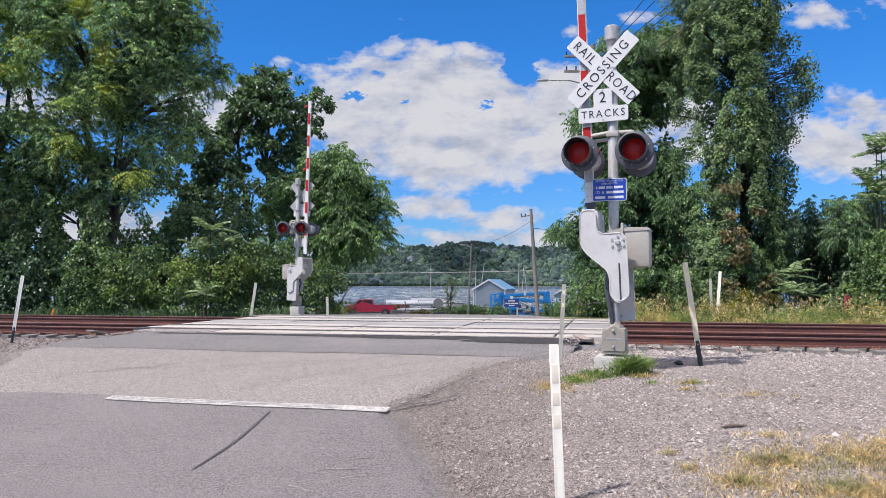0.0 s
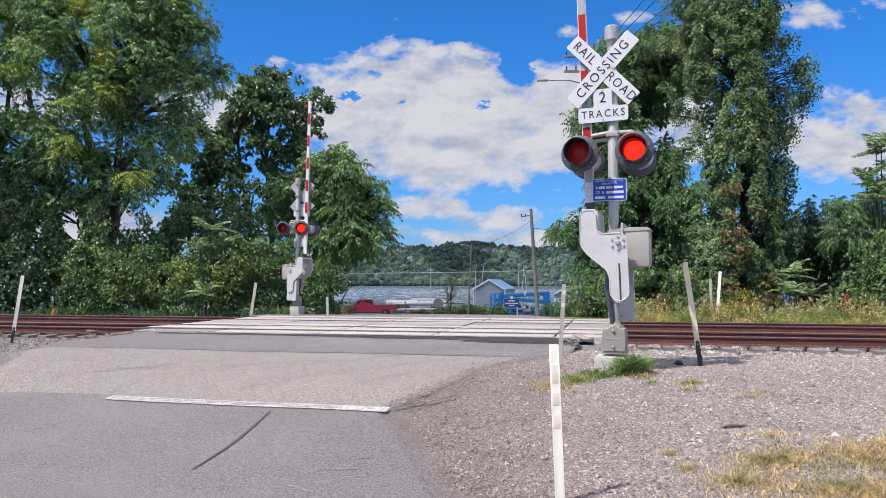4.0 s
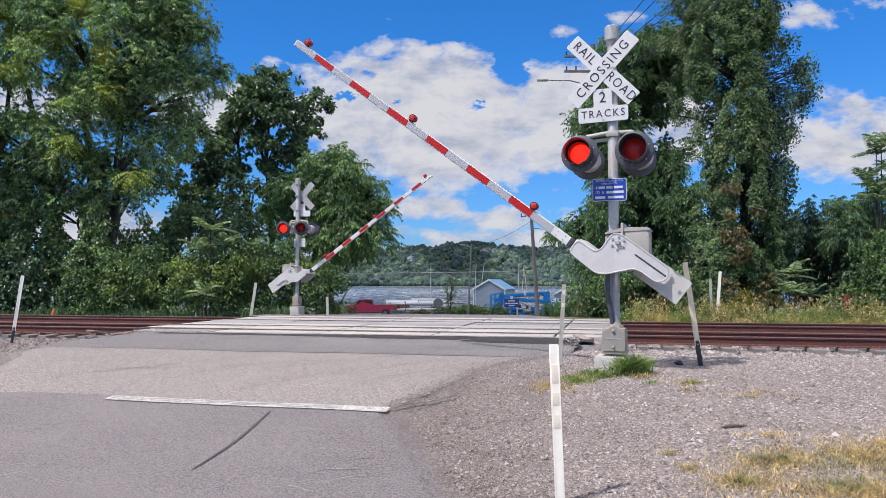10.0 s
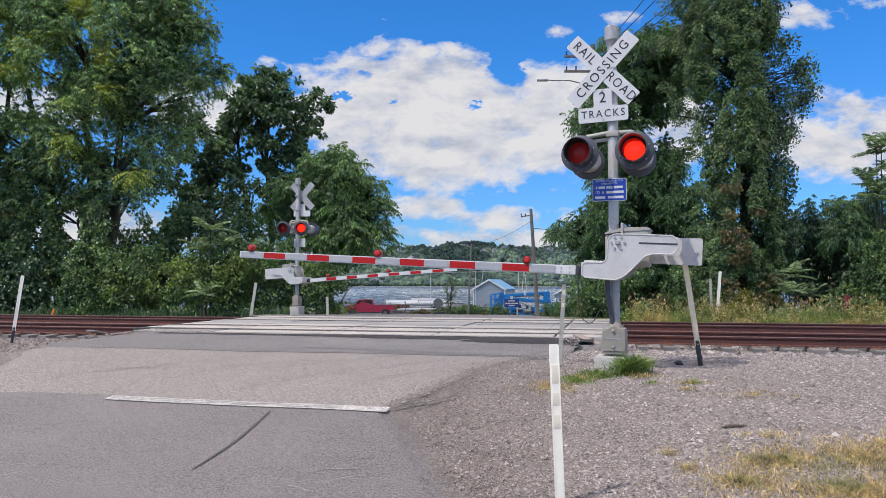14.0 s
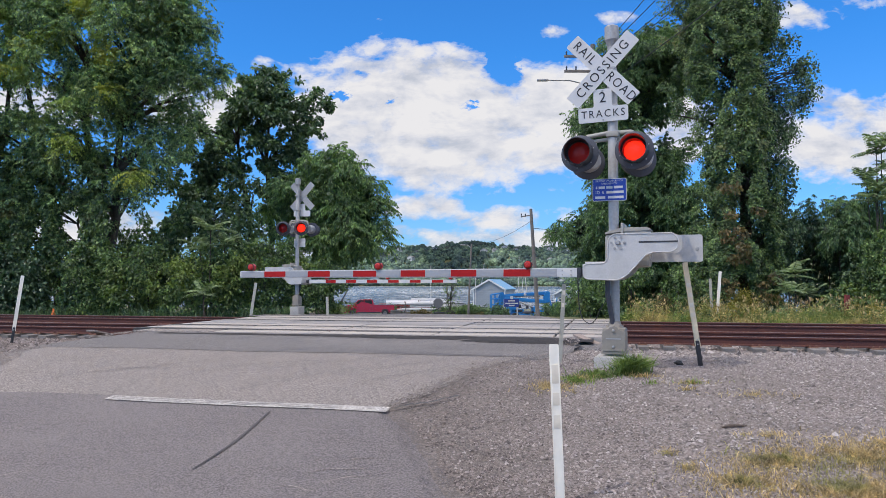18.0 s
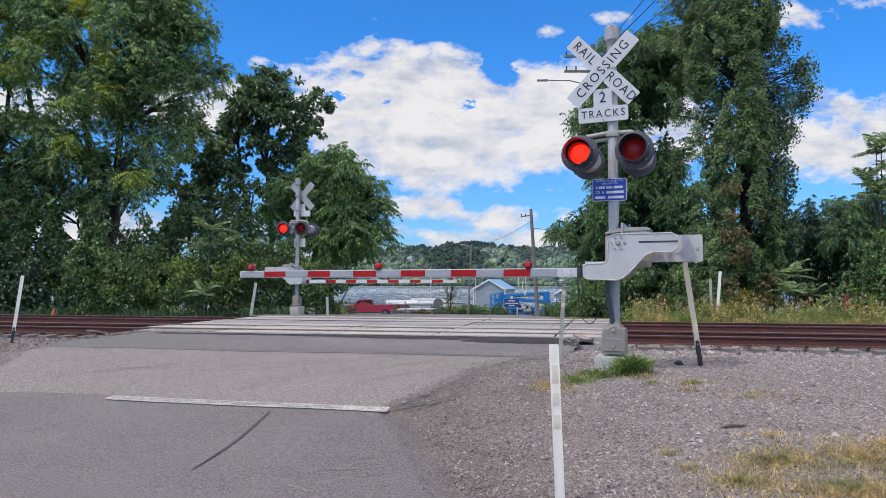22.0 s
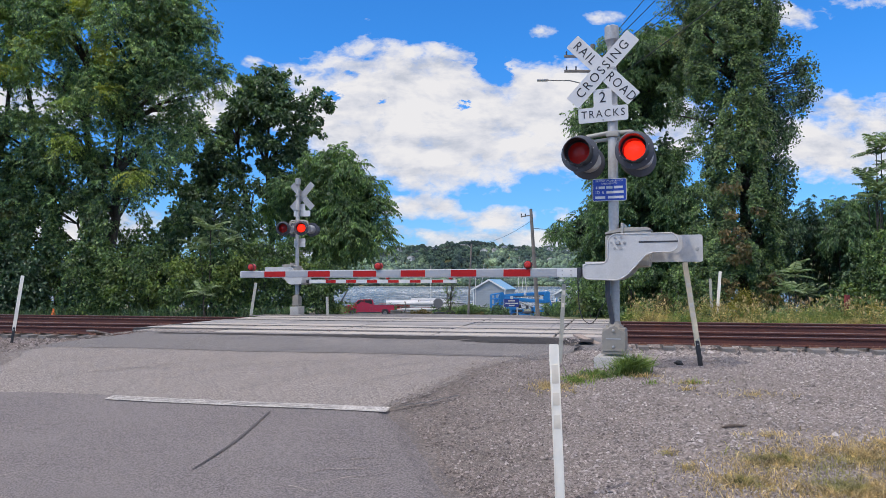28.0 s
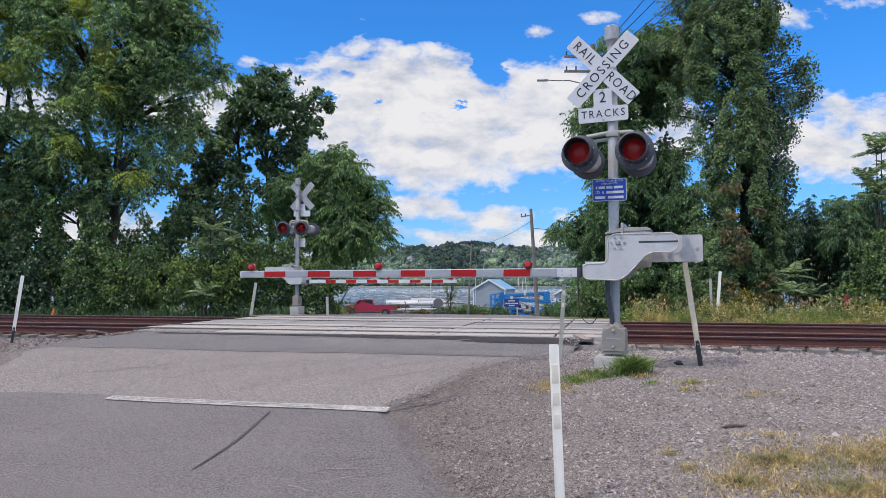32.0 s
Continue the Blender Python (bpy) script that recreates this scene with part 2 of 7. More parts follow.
def stone_material():
    m = bpy.data.materials.new("crushed_stone")
    n, l, p = nodes_of(m)
    geo = n.new("ShaderNodeNewGeometry")
    tc = n.new("ShaderNodeTexCoord").outputs["Object"]
    col = ramp(n, l, geo.outputs["Random Per Island"], ((0.0, (0.092, 0.077, 0.071)), (0.5, (0.266, 0.225, 0.205)), (0.9, (0.39, 0.340, 0.314)), (1.0, (0.54, 0.486, 0.454))))
    col = mixed(n, l, "MULTIPLY", 0.5, col, ramp(n, l, fbm(n, l, tc, 45, 4), ((0.3, (0.6, 0.6, 0.6)), (0.7, (1.2, 1.2, 1.2)))))
    # tyres have pressed dark dirt into the stones along the road
    xyz = n.new("ShaderNodeSeparateXYZ")
    l.new(tc, xyz.inputs[0])
    reach = calc(n, l, "ADD", calc(n, l, "MULTIPLY", calc(n, l, "SUBTRACT", 2.1, xyz.outputs[0]), 0.55), calc(n, l, "MULTIPLY", calc(n, l, "SUBTRACT", fbm(n, l, tc, 1.3, 4), 0.5), 1.6), clamp=True)
    col = mixed(n, l, "MULTIPLY", calc(n, l, "MULTIPLY", reach, 0.75), col, (0.60, 0.57, 0.56))
    l.new(col, p.inputs["Base Color"])
    p.inputs["Roughness"].default_value = 0.9
    return m


def ground_material():
    """Fine gravel by the road and the tracks, turning to earth and dry grass past them."""
    m = bpy.data.materials.new("gravel_ground")
    n, l, p = nodes_of(m)
    tc = n.new("ShaderNodeTexCoord").outputs["Object"]
    vor = n.new("ShaderNodeTexVoronoi")
    vor.inputs["Scale"].default_value = 52
    l.new(tc, vor.inputs["Vector"])
    vo2 = n.new("ShaderNodeTexVoronoi")
    vo2.inputs["Scale"].default_value = 75
    l.new(tc, vo2.inputs["Vector"])
    sep = n.new("ShaderNodeSeparateColor")
    l.new(vor.outputs["Color"], sep.inputs[0])
    stones = ramp(n, l, sep.outputs[0], ((0.0, (0.14, 0.118, 0.108)), (0.5, (0.255, 0.216, 0.198)), (1.0, (0.37, 0.318, 0.292))))
    # shade in the gaps between small pebbles is put into the colour
    gap_shade = ramp(n, l, vo2.outputs["Distance"], ((0.1, (1.1, 1.1, 1.1)), (0.6, (0.55, 0.54, 0.53))))
    col = mixed(n, l, "MULTIPLY", 0.75, stones, gap_shade)
    broad = fbm(n, l, tc, 0.45, 5, 0.6)
    col = mixed(n, l, "MIX", calc(n, l, "MULTIPLY", ramp(n, l, broad, ((0.5, (0, 0, 0)), (0.7, (1, 1, 1)))), 0.4), col, (0.20, 0.17, 0.145))
    xyz = n.new("ShaderNodeSeparateXYZ")
    l.new(tc, xyz.inputs[0])
    worn = n.new("ShaderNodeMapRange")
    worn.inputs["From Min"].default_value, worn.inputs["From Max"].default_value = 2.2, 0.2
    l.new(xyz.outputs[0], worn.inputs["Value"])
    col = mixed(n, l, "MIX", calc(n, l, "MULTIPLY", worn.outputs[0], calc(n, l, "MULTIPLY", broad, 0.9)), col, (0.10, 0.085, 0.075))
    far = n.new("ShaderNodeMapRange")
    far.inputs["From Min"].default_value, far.inputs["From Max"].default_value = 23.0, 27.0
    l.new(xyz.outputs[1], far.inputs["Value"])
    earth = ramp(n, l, fbm(n, l, tc, 1.2, 6), ((0.3, (0.05, 0.07, 0.02)), (0.55, (0.12, 0.12, 0.05)), (0.75, (0.2, 0.18, 0.11))))
    col = mixed(n, l, "MIX", far.outputs[0], col, earth)
    l.new(col, p.inputs["Base Color"])
    p.inputs["Roughness"].default_value = 0.95
    b = n.new("ShaderNodeBump")
    b.inputs["Strength"].default_value, b.inputs["Distance"].default_value = 0.9, 0.012
    l.new(calc(n, l, "SUBTRACT", 1.0, vor.outputs["Distance"]), b.inputs["Height"])
    l.new(b.outputs[0], p.inputs["Normal"])
    return m


def water_material():
    m = bpy.data.materials.new("river_water")
    n, l, p = nodes_of(m)
    tc = n.new("ShaderNodeTexCoord").outputs["Object"]
    # pale streaks painted into the base colour imitate glints on the ripples
    glint_map = n.new("ShaderNodeMapping")
    glint_map.inputs["Scale"].default_value = (0.42, 0.075, 1)
    l.new(tc, glint_map.inputs[0])
    l.new(ramp(n, l, fbm(n, l, glint_map.outputs[0], 1.0, 7, 0.75), ((0.42, (0.034, 0.052, 0.074)), (0.50, (0.15, 0.17, 0.185)), (0.58, (0.40, 0.42, 0.43)))), p.inputs["Base Color"])
    p.inputs["Roughness"].default_value = 0.2
    p.inputs["Specular IOR Level"].default_value = 0.3
    p.inputs["IOR"].default_value = 1.33
    mp = n.new("ShaderNodeMapping")
    mp.inputs["Scale"].default_value = (0.05, 0.11, 1)
    l.new(tc, mp.inputs[0])
    h = fbm(n, l, mp.outputs[0], 1.0, 9, 0.78)
    b = n.new("ShaderNodeBump")
    b.inputs["Strength"].default_value, b.inputs["Distance"].default_value = 1.0, 5.0
    l.new(h, b.inputs["Height"])
    l.new(b.outputs[0], p.inputs["Normal"])
    return m


M["stone"], M["ground"], M["water"] = stone_material(), ground_material(), water_material()


def lamp_materials():
    lens = bpy.data.materials.new("red_lens")
    n, l, p = nodes_of(lens)
    p.inputs["Base Color"].default_value = (0.62, 0.022, 0.016, 1)
    p.inputs["Roughness"].default_value = 0.3
    tr, mx = n.new("ShaderNodeBsdfTransparent"), n.new("ShaderNodeMixShader")
    tr.inputs[0].default_value = (1.0, 0.45, 0.4, 1)
    mx.inputs[0].default_value = 0.5
    l.new(tr.outputs[0], mx.inputs[1])
    l.new(p.outputs[0], mx.inputs[2])
    l.new(mx.outputs[0], n["Material Output"].inputs["Surface"])
    lit = bpy.data.materials.new("lit_red_diodes")
    n, l, p = nodes_of(lit)
    p.inputs["Base Color"].default_value = (0.5, 0.02, 0.01, 1)
    p.inputs["Emission Color"].default_value = (1.0, 0.035, 0.012, 1)
    p.inputs["Emission Strength"].default_value = 3.4
    dull = surface("unlit_red_plastic", (0.45, 0.02, 0.015), 0.35, 0, 60, 6, 0.3, 0.2, 0)
    return lens, lit, dull


M["lens"], M["lit"], M["dull_red"] = lamp_materials()


# ---------------------------------------------------------------- mesh helpers
def link_mesh(name, bm, material, smooth=False):
    me = bpy.data.meshes.new(name)
    bmesh.ops.recalc_face_normals(bm, faces=bm.faces)
    bm.to_mesh(me)
    bm.free()
    if smooth:
        for f in me.polygons:
            f.use_smooth = True
        me.set_sharp_from_angle(angle=radians(40))
    me.materials.append(material)
    return me


def part(name, bm, material, parent=None, label="", m=None, smooth=True):
    """One mesh object under a thing or a part."""
    ob = new(name, bm if isinstance(bm, bpy.types.Mesh) else link_mesh(name, bm, material, smooth))
    ob.parent = parent
    if m is not None:
        ob.matrix_basis = m
    if label:
        tagged(ob, label)
    return ob


def thing(name, m, label, category, group="", kind=""):
    ob = new(name)
    ob.empty_display_size = 0.2
    ob.matrix_basis = m
    return tagged(ob, label, category, group, kind)


def box(bm, size, at=(0, 0, 0), rot=(0, 0, 0), bevel=0.0):
    g = bmesh.ops.create_cube(bm, size=1.0, matrix=pose(*at, *rot) @ Matrix.Diagonal((*size, 1)))
    if bevel:
        es = list({e for v in g["verts"] for e in v.link_edges})
        bmesh.ops.bevel(bm, geom=es, offset=bevel, segments=2, affect="EDGES", profile=0.6)
    return bm


def tube(bm, pts, radii, seg=10, cap=True):
    """A tapered tube along points."""
    pts = [Vector(p) for p in pts]
    if isinstance(radii, (int, float)):
        radii = [radii] * len(pts)
    rings = []
    side = None
    for i, p in enumerate(pts):
        d = (pts[min(i + 1, len(pts) - 1)] - pts[max(i - 1, 0)]).normalized()
        if side is None:
            side = d.orthogonal().normalized()
        side = (side - d * side.dot(d)).normalized()
        up = d.cross(side)
        rings.append([bm.verts.new(p + (side * math.cos(a) + up * math.sin(a)) * radii[i])
                      for a in (2 * math.pi * k / seg for k in range(seg))])
    for a, b in zip(rings, rings[1:]):
        for k in range(seg):
            bm.faces.new((a[k], a[(k + 1) % seg], b[(k + 1) % seg], b[k]))
    if cap:
        bm.faces.new(rings[0][::-1])
        bm.faces.new(rings[-1])
    return bm


def plate(bm, outline, thick, m=None, bevel=0.0):
    """A flat plate in the x-z plane, centred on y = 0."""
    m = m or Matrix()
    vs = [bm.verts.new((x, -thick / 2, z)) for x, z in outline]
    f = bm.faces.new(vs)
    ex = bmesh.ops.extrude_face_region(bm, geom=[f])
    moved = [v for v in ex["geom"] if isinstance(v, bmesh.types.BMVert)]
    bmesh.ops.translate(bm, verts=moved, vec=(0, thick, 0))
    if bevel:
        es = list({e for v in vs + moved for e in v.link_edges if len({w in vs for w in e.verts}) == 1})
        bmesh.ops.bevel(bm, geom=list({e for v in vs + moved for e in v.link_edges if (e.verts[0] in vs) == (e.verts[1] in vs)}),
                        offset=bevel, segments=1, affect="EDGES")
    bm.transform(m) if m != Matrix() else None
    return bm


def rounded(pts, r, n=4):
    """Rounds the corners of an outline."""
    out = []
    for i, p in enumerate(pts):
        p = Vector(p)
        a, b = Vector(pts[i - 1]) - p, Vector(pts[(i + 1) % len(pts)]) - p
        k = min(r, a.length * 0.45, b.length * 0.45)
        s, e = p + a.normalized() * k, p + b.normalized() * k
        out += [tuple((1 - t) ** 2 * s + 2 * t * (1 - t) * p + t * t * e) for t in (j / n for j in range(n + 1))]
    return out


def rect(w, h, cx=0, cz=0):
    return [(cx - w / 2, cz - h / 2), (cx + w / 2, cz - h / 2), (cx + w / 2, cz + h / 2), (cx - w / 2, cz + h / 2)]


def lathe(bm, profile, seg=24, m=None, arc=360.0, start=0.0):
    """Turns (radius, height) round the z axis."""
    m = m or Matrix()
    full = arc >= 359.9
    cols = seg if full else seg + 1
    rings = [[bm.verts.new(m @ Vector((r * math.cos(a), r * math.sin(a), h)))
              for a in (radians(start + arc * k / seg) for k in range(cols))] for r, h in profile]
    for a, b in zip(rings, rings[1:]):
        for k in range(seg):
            j = (k + 1) % cols
            bm.faces.new((a[k], a[j], b[j], b[k]))
    return bm


def disc(bm, r, seg=28, m=None, h=0.0):
    m = m or Matrix()
    bm.faces.new([bm.verts.new(m @ Vector((r * math.cos(2 * math.pi * k / seg), r * math.sin(2 * math.pi * k / seg), h))) for k in range(seg)])
    return bm


FRONT = pose(0, 0, 0, 90, 0, 0)      # a shape about z, turned to face -y


def lettering(words, size, material, parent, m, depth=0.002, stretch=1.0, name="lettering", spread=1.08):
    cu = bpy.data.curves.new("lettering", "FONT")
    cu.body, cu.size, cu.align_x, cu.align_y, cu.extrude, cu.resolution_u = words, size, "CENTER", "CENTER", depth, 3
    cu.space_character = spread
    ob = new("lettering_source", cu)
    me = bpy.data.meshes.new_from_object(ob.evaluated_get(bpy.context.evaluated_depsgraph_get()))
    bpy.data.objects.remove(ob)
    bpy.data.curves.remove(cu)
    for v in me.vertices:
        v.co.x *= stretch
    me.materials.clear()
    me.materials.append(material)
    return part(name, me, material, parent, m=m)


def raw_mesh(name, verts, faces, material, smooth=False):
    """A large mesh of equal faces out of arrays."""
    verts, faces = np.asarray(verts, np.float32), np.asarray(faces, np.int32)
    me = bpy.data.meshes.new(name)
    k = faces.shape[1]
    me.vertices.add(len(verts))
    me.vertices.foreach_set("co", verts.ravel())
    me.loops.add(faces.size)
    me.loops.foreach_set("vertex_index", faces.ravel())
    me.polygons.add(len(faces))
    me.polygons.foreach_set("loop_start", np.arange(0, faces.size, k, dtype=np.int32))
    me.polygons.foreach_set("use_smooth", np.full(len(faces), smooth))
    me.update(calc_edges=True)
    me.materials.append(material)
    return me


# ---------------------------------------------------------------- lie of the land
TRACK_TURN = -13.1
CU, SU = math.cos(radians(13.1)), math.sin(radians(13.1))
EYE = 1.6
PROFILE_V = np.array([-400, 5, 6.2, 7.5, 8.8, 10, 12, 14.0, 15.1, 22.8, 23.6, 26, 31, 40, 58, 110, 128, 150, 1340, 1365, 1400, 6000.0])
PROFILE_Z = np.array([0, 0, 0.08, 0.24, 0.39, 0.46, 0.45, 0.36, 0.25, 0.25, 0.34, 0.38, 0.25, -0.7, -2.1, -2.15, -3.4, -4.5, -5, -2.2, 1.0, 1.0])


def along(u, v):
    """Track coordinates (along, across) to the plan."""
    return CU * u + SU * v, -SU * u + CU * v


def wobble(x, y):
    return (np.sin(x * 1.7 + 0.6 * np.sin(y * 1.1)) * np.sin(y * 1.3 + 1.1) * 0.018 + np.sin(x * 4.1 + y * 2.3) * np.sin(y * 3.7 - x) * 0.008)


def land(x, y):
    x, y = np.asarray(x, float), np.asarray(y, float)
    v = SU * x + CU * y
    v = np.where(v > 200, y, v)
    z = np.interp(v, PROFILE_V, PROFILE_Z)
    z = z + wobble(x, y) * (v < 15) * np.clip((v - 0) / 3, 0, 1)
    hill = np.clip((y - 1400) / 420, 0, 1)
    hill = hill * hill * (3 - 2 * hill)
    crest = 77 + 9 * np.sin(x / 310 + 0.5) + 6 * np.sin(x / 120 + 2) - 12 * np.clip((-x - 60) / 260, 0, 1) + 4 * np.sin(x / 47)
    return z + hill * crest


ROAD_V = np.array([-400, 5, 6.2, 7.5, 8.8, 10, 12, 14.2, 15.3, 22.6, 24, 27, 31, 40, 58, 400.0])
ROAD_Z = np.array([0, 0, 0.08, 0.24, 0.39, 0.455, 0.475, 0.475, 0.482, 0.482, 0.46, 0.38, 0.25, -0.7, -2.1, -2.1])


def road_z(x, y):
    return float(np.interp(SU * x + CU * y, ROAD_V, ROAD_Z) + wobble(x, y) * 0.3)


def ground_z(x, y):
    return float(land(x, y))


def build_ground():
    xs = np.unique(np.concatenate([np.linspace(-12, 14, 80), np.linspace(-60, 60, 61), np.linspace(-400, 400, 61), np.linspace(-2600, 2600, 61)]))
    ys = np.unique(np.concatenate([np.linspace(3, 26, 90), np.linspace(-40, 70, 46), np.linspace(70, 160, 40), np.linspace(160, 1330, 14),
                                   np.linspace(1330, 1900, 40), np.linspace(1900, 4600, 8), [-400.0]]))
    gx, gy = np.meshgrid(xs, ys)
    gz = land(gx, gy)
    n, k = gx.shape
    idx = np.arange(n * k).reshape(n, k)
    faces = np.stack([idx[:-1, :-1], idx[:-1, 1:], idx[1:, 1:], idx[1:, :-1]], -1).reshape(-1, 4)
    me = raw_mesh("ground", np.stack([gx, gy, gz], -1).reshape(-1, 3), faces, M["ground"], True)
    return tagged(part("ground", me, None), "pale crushed gravel ground sloping up to the tracks", "ground", kind="structure")


build_ground()

bm = bmesh.new()
bm.faces.new([bm.verts.new(p) for p in ((-2600, 112, -2.6), (2600, 112, -2.6), (2600, 1372, -2.6), (-2600, 1372, -2.6))])
tagged(part("water", bm, M["water"]), "wide rippled blue-grey river", "river", kind="structure")

# ---------------------------------------------------------------- road
EDGE_Y = np.array([-40, 0, 4.5, 5.4, 6.4, 7.18, 7.75, 8.1, 8.5, 9.1, 9.84, 10.6, 11.3, 12.2, 14, 15, 16, 25, 30, 60.0])
EDGE_R = np.array([0.7, 0.65, 0.35, 0.15, -0.08, -0.26, -0.46, -0.42, -0.12, 0.22, 0.5, 0.98, 1.5, 2.1, 2.6, 2.75, 3.62, 3.9, 3.9, 3.9])
EDGE_L = np.array([-9, -8, -7.2, -7.0, -6.9, -6.8, -6.7, -6.7, -6.7, -6.6, -6.6, -6.6, -6.8, -7.3, -7.6, -7.45, -7.3, -7.0, -7.0, -7.0])


def road_sheet(name, v0, v1, lift, material, label, rows, cols=26, ragged=0.05, inset=0.0):
    verts = []
    for i in range(rows + 1):
        for j in range(cols + 1):
            s = j / cols
            v = v0 + (v1 - v0) * i / rows
            x, y = 0.0, v
            for _ in range(4):       # where this line of the sheet meets the two edges
                lo, hi = np.interp(y, EDGE_Y, EDGE_L) + inset, np.interp(y, EDGE_Y, EDGE_R) - inset
                x = lo + (hi - lo) * s
                y = (v - SU * x) / CU
            if 0 < i < rows and j in (0, cols):
                x += ragged * (noise.noise(Vector((y * 2.2, 3.1 * j, 0))) + 0.6 * noise.noise(Vector((y * 7.0, 1.7 * j, 5))))
            if i in (0, rows):
                y += ragged * 1.3 * noise.noise(Vector((x * 0.9, v, 2)))
            edge = 0.0 if j not in (0, cols) else -0.05
            verts.append((x, y, road_z(x, y) + lift + edge))
    idx = np.arange((rows + 1) * (cols + 1)).reshape(rows + 1, cols + 1)
    faces = np.stack([idx[:-1, :-1], idx[:-1, 1:], idx[1:, 1:], idx[1:, :-1]], -1).reshape(-1, 4)
    return tagged(part(name, raw_mesh(name, verts, faces, material, True), None), label, "road", kind="structure")


road_sheet("road", -30, 7.62, 0.030, M["asphalt_dark"], "dark grey asphalt road before the stop line", 170)
road_sheet("road_apron", 7.45, 11.9, 0.022, M["asphalt_light"], "worn pale coarse asphalt ramp up to the crossing", 60)
road_sheet("road_patch", 11.2, 15.25, 0.028, M["asphalt_patch"], "grey asphalt patch below the crossing panels", 40)
road_sheet("road_beyond", 22.6, 52, 0.05, M["asphalt_patch"], "grey asphalt road running down past the tracks", 60)


def ribbon(name, pts, width, lift, material, label, category, kind="structure"):
    """A thin painted or sealed band that follows the ground."""
    vs, fs = [], []
    for i, (x, y, w) in enumerate(pts):
        a, b = Vector(pts[max(i - 1, 0)][:2]), Vector(pts[min(i + 1, len(pts) - 1)][:2])
        d = (b - a).normalized()
        for s in (-1, 1):
            px, py = x - d.y * s * w * width / 2, y + d.x * s * w * width / 2
            vs.append((px, py, road_z(px, py) + lift))
    fs = [(2 * i, 2 * i + 2, 2 * i + 3, 2 * i + 1) for i in range(len(pts) - 1)]
    return tagged(part(name, raw_mesh(name, vs, fs, material), None), label, category, kind=kind)


def band(u0, u1, v0, v1, n=40, jitter=0.0):
    out = []
    for i in range(n + 1):
        s = i / n
        x, y = along(u0 + (u1 - u0) * s, v0 + (v1 - v0) * s + jitter * noise.noise(Vector((s * 9, u0, v0))))
        out.append((x, y, 1.0 + 0.12 * noise.noise(Vector((s * 31, v0, u0)))))
    return out


ribbon("stop_line", band(-5.75, -2.33, 7.52, 7.48), 0.17, 0.040, M["line"], "worn white stop line on the asphalt", "road marking")
SEAM = (-1.837, -0.236, 7.896, -1.751)
ribbon("tar_seam", [(SEAM[0] + SEAM[1] * s + 0.025 * math.sin(math.pi * s), SEAM[2] + SEAM[3] * s, (0.3 + 1.6 * s * (1 - s)) * (1 + 0.4 * noise.noise(Vector((s * 17, 2, 0))))) for s in (i / 40 for i in range(41))], 0.050, 0.0385, M["seam"],
       "dark curved tar seam in the asphalt", "tar seam")
for dv, w in ((0.028, 0.010), (-0.03, 0.008)):
    ribbon("crack", band(-5.7, -2.9, 7.52 + dv, 7.485 + dv, 60, 0.03), w, 0.0435, M["asphalt_patch"], "thin dark crack along the stop line", "crack")
for u0, u1, v0, v1, w in ((-4.4, -3.4, 8.0, 9.6, 0.010), (-5.6, -4.9, 8.4, 9.8, 0.009), (-7.6, -5.2, 8.9, 9.3, 0.009), (-3.0, -1.9, 8.6, 10.4, 0.010), (-9, -2.0, 11.6, 11.2, 0.014), (-6.6, -5.2, 9.0, 10.6, 0.013), (-5.4, -3.9, 9.4, 10.2, 0.013), (-4.6, -3.2, 9.2, 11.0, 0.012), (-3.6, -2.4, 9.0, 10.5, 0.011), (-8.2, -6.9, 9.2, 10.8, 0.012), (-7.4, -6.2, 8.2, 9.4, 0.010), (-8.6, -6.2, 12.2, 14.1, 0.02),
                         (-3.2, -1.6, 12.4, 13.0, 0.02)):
    ribbon("crack", band(u0, u1, v0, v1, 24, 0.18), w, 0.0385, M["tar"], "thin dark crack in the asphalt", "crack")
for x, y, dx, dy in ((-1.15, 6.05, 0.55, 0.10), (-0.95, 5.8, 0.5, 0.22), (-1.3, 5.75, 0.35, -0.12), (-0.9, 6.3, 0.4, 0.16), (-3.9, 5.9, 0.5, 0.3)):
    ribbon("scuff", [(x + dx * i / 10, y + dy * i / 10 + 0.03 * math.sin(i * 0.7 + x), 0.4 + 0.6 * math.sin(math.pi * i / 10)) for i in range(11)], 0.016, 0.0335, M["asphalt_light"], "faint pale scuff on the asphalt", "scuff")
ribbon("road_edge_seam", band(-2.28, -1.72, 7.55, 8.15, 20, 0.1), 0.03, 0.04, M["tar"], "dark broken seam at the edge of the asphalt", "crack")

# a dark strip along the panels, broken and thin at one end, wide at the other
def strip_width(t):
    return (0.36 + 0.50 * min(1, max(0, (t - 0.30) / 0.22))) * (1 + 0.35 * noise.noise(Vector((t * 26, 1, 0))) + 0.25 * noise.noise(Vector((t * 80, 3, 0))))


pts = [(*along(-10.0 + 9.6 * t, 14.70 - 0.06 * t + 0.05 * noise.noise(Vector((t * 20, 7, 0)))), strip_width(t)) for t in (i / 130 for i in range(131))]
ribbon("road_strip", pts, 1.0, 0.033, M["asphalt_strip"], "dark fresh asphalt strip along the crossing", "asphalt strip")
pts = [(0.4 + 0.045 * i, 14.3 - 0.013 * i + 0.16 * noise.noise(Vector((i * 0.23, 2, 0))), (0.30 + 0.55 * math.sin(math.pi * (i + 1) / 50)) * (1 + 0.5 * noise.noise(Vector((i * 0.31, 5, 0))) + 0.3 * noise.noise(Vector((i * 0.9, 8, 0))))) for i in range(48)]
ribbon("broken_asphalt", pts, 0.9, 0.036, M["asphalt_strip"], "dark broken asphalt beside the crossing", "asphalt patch")

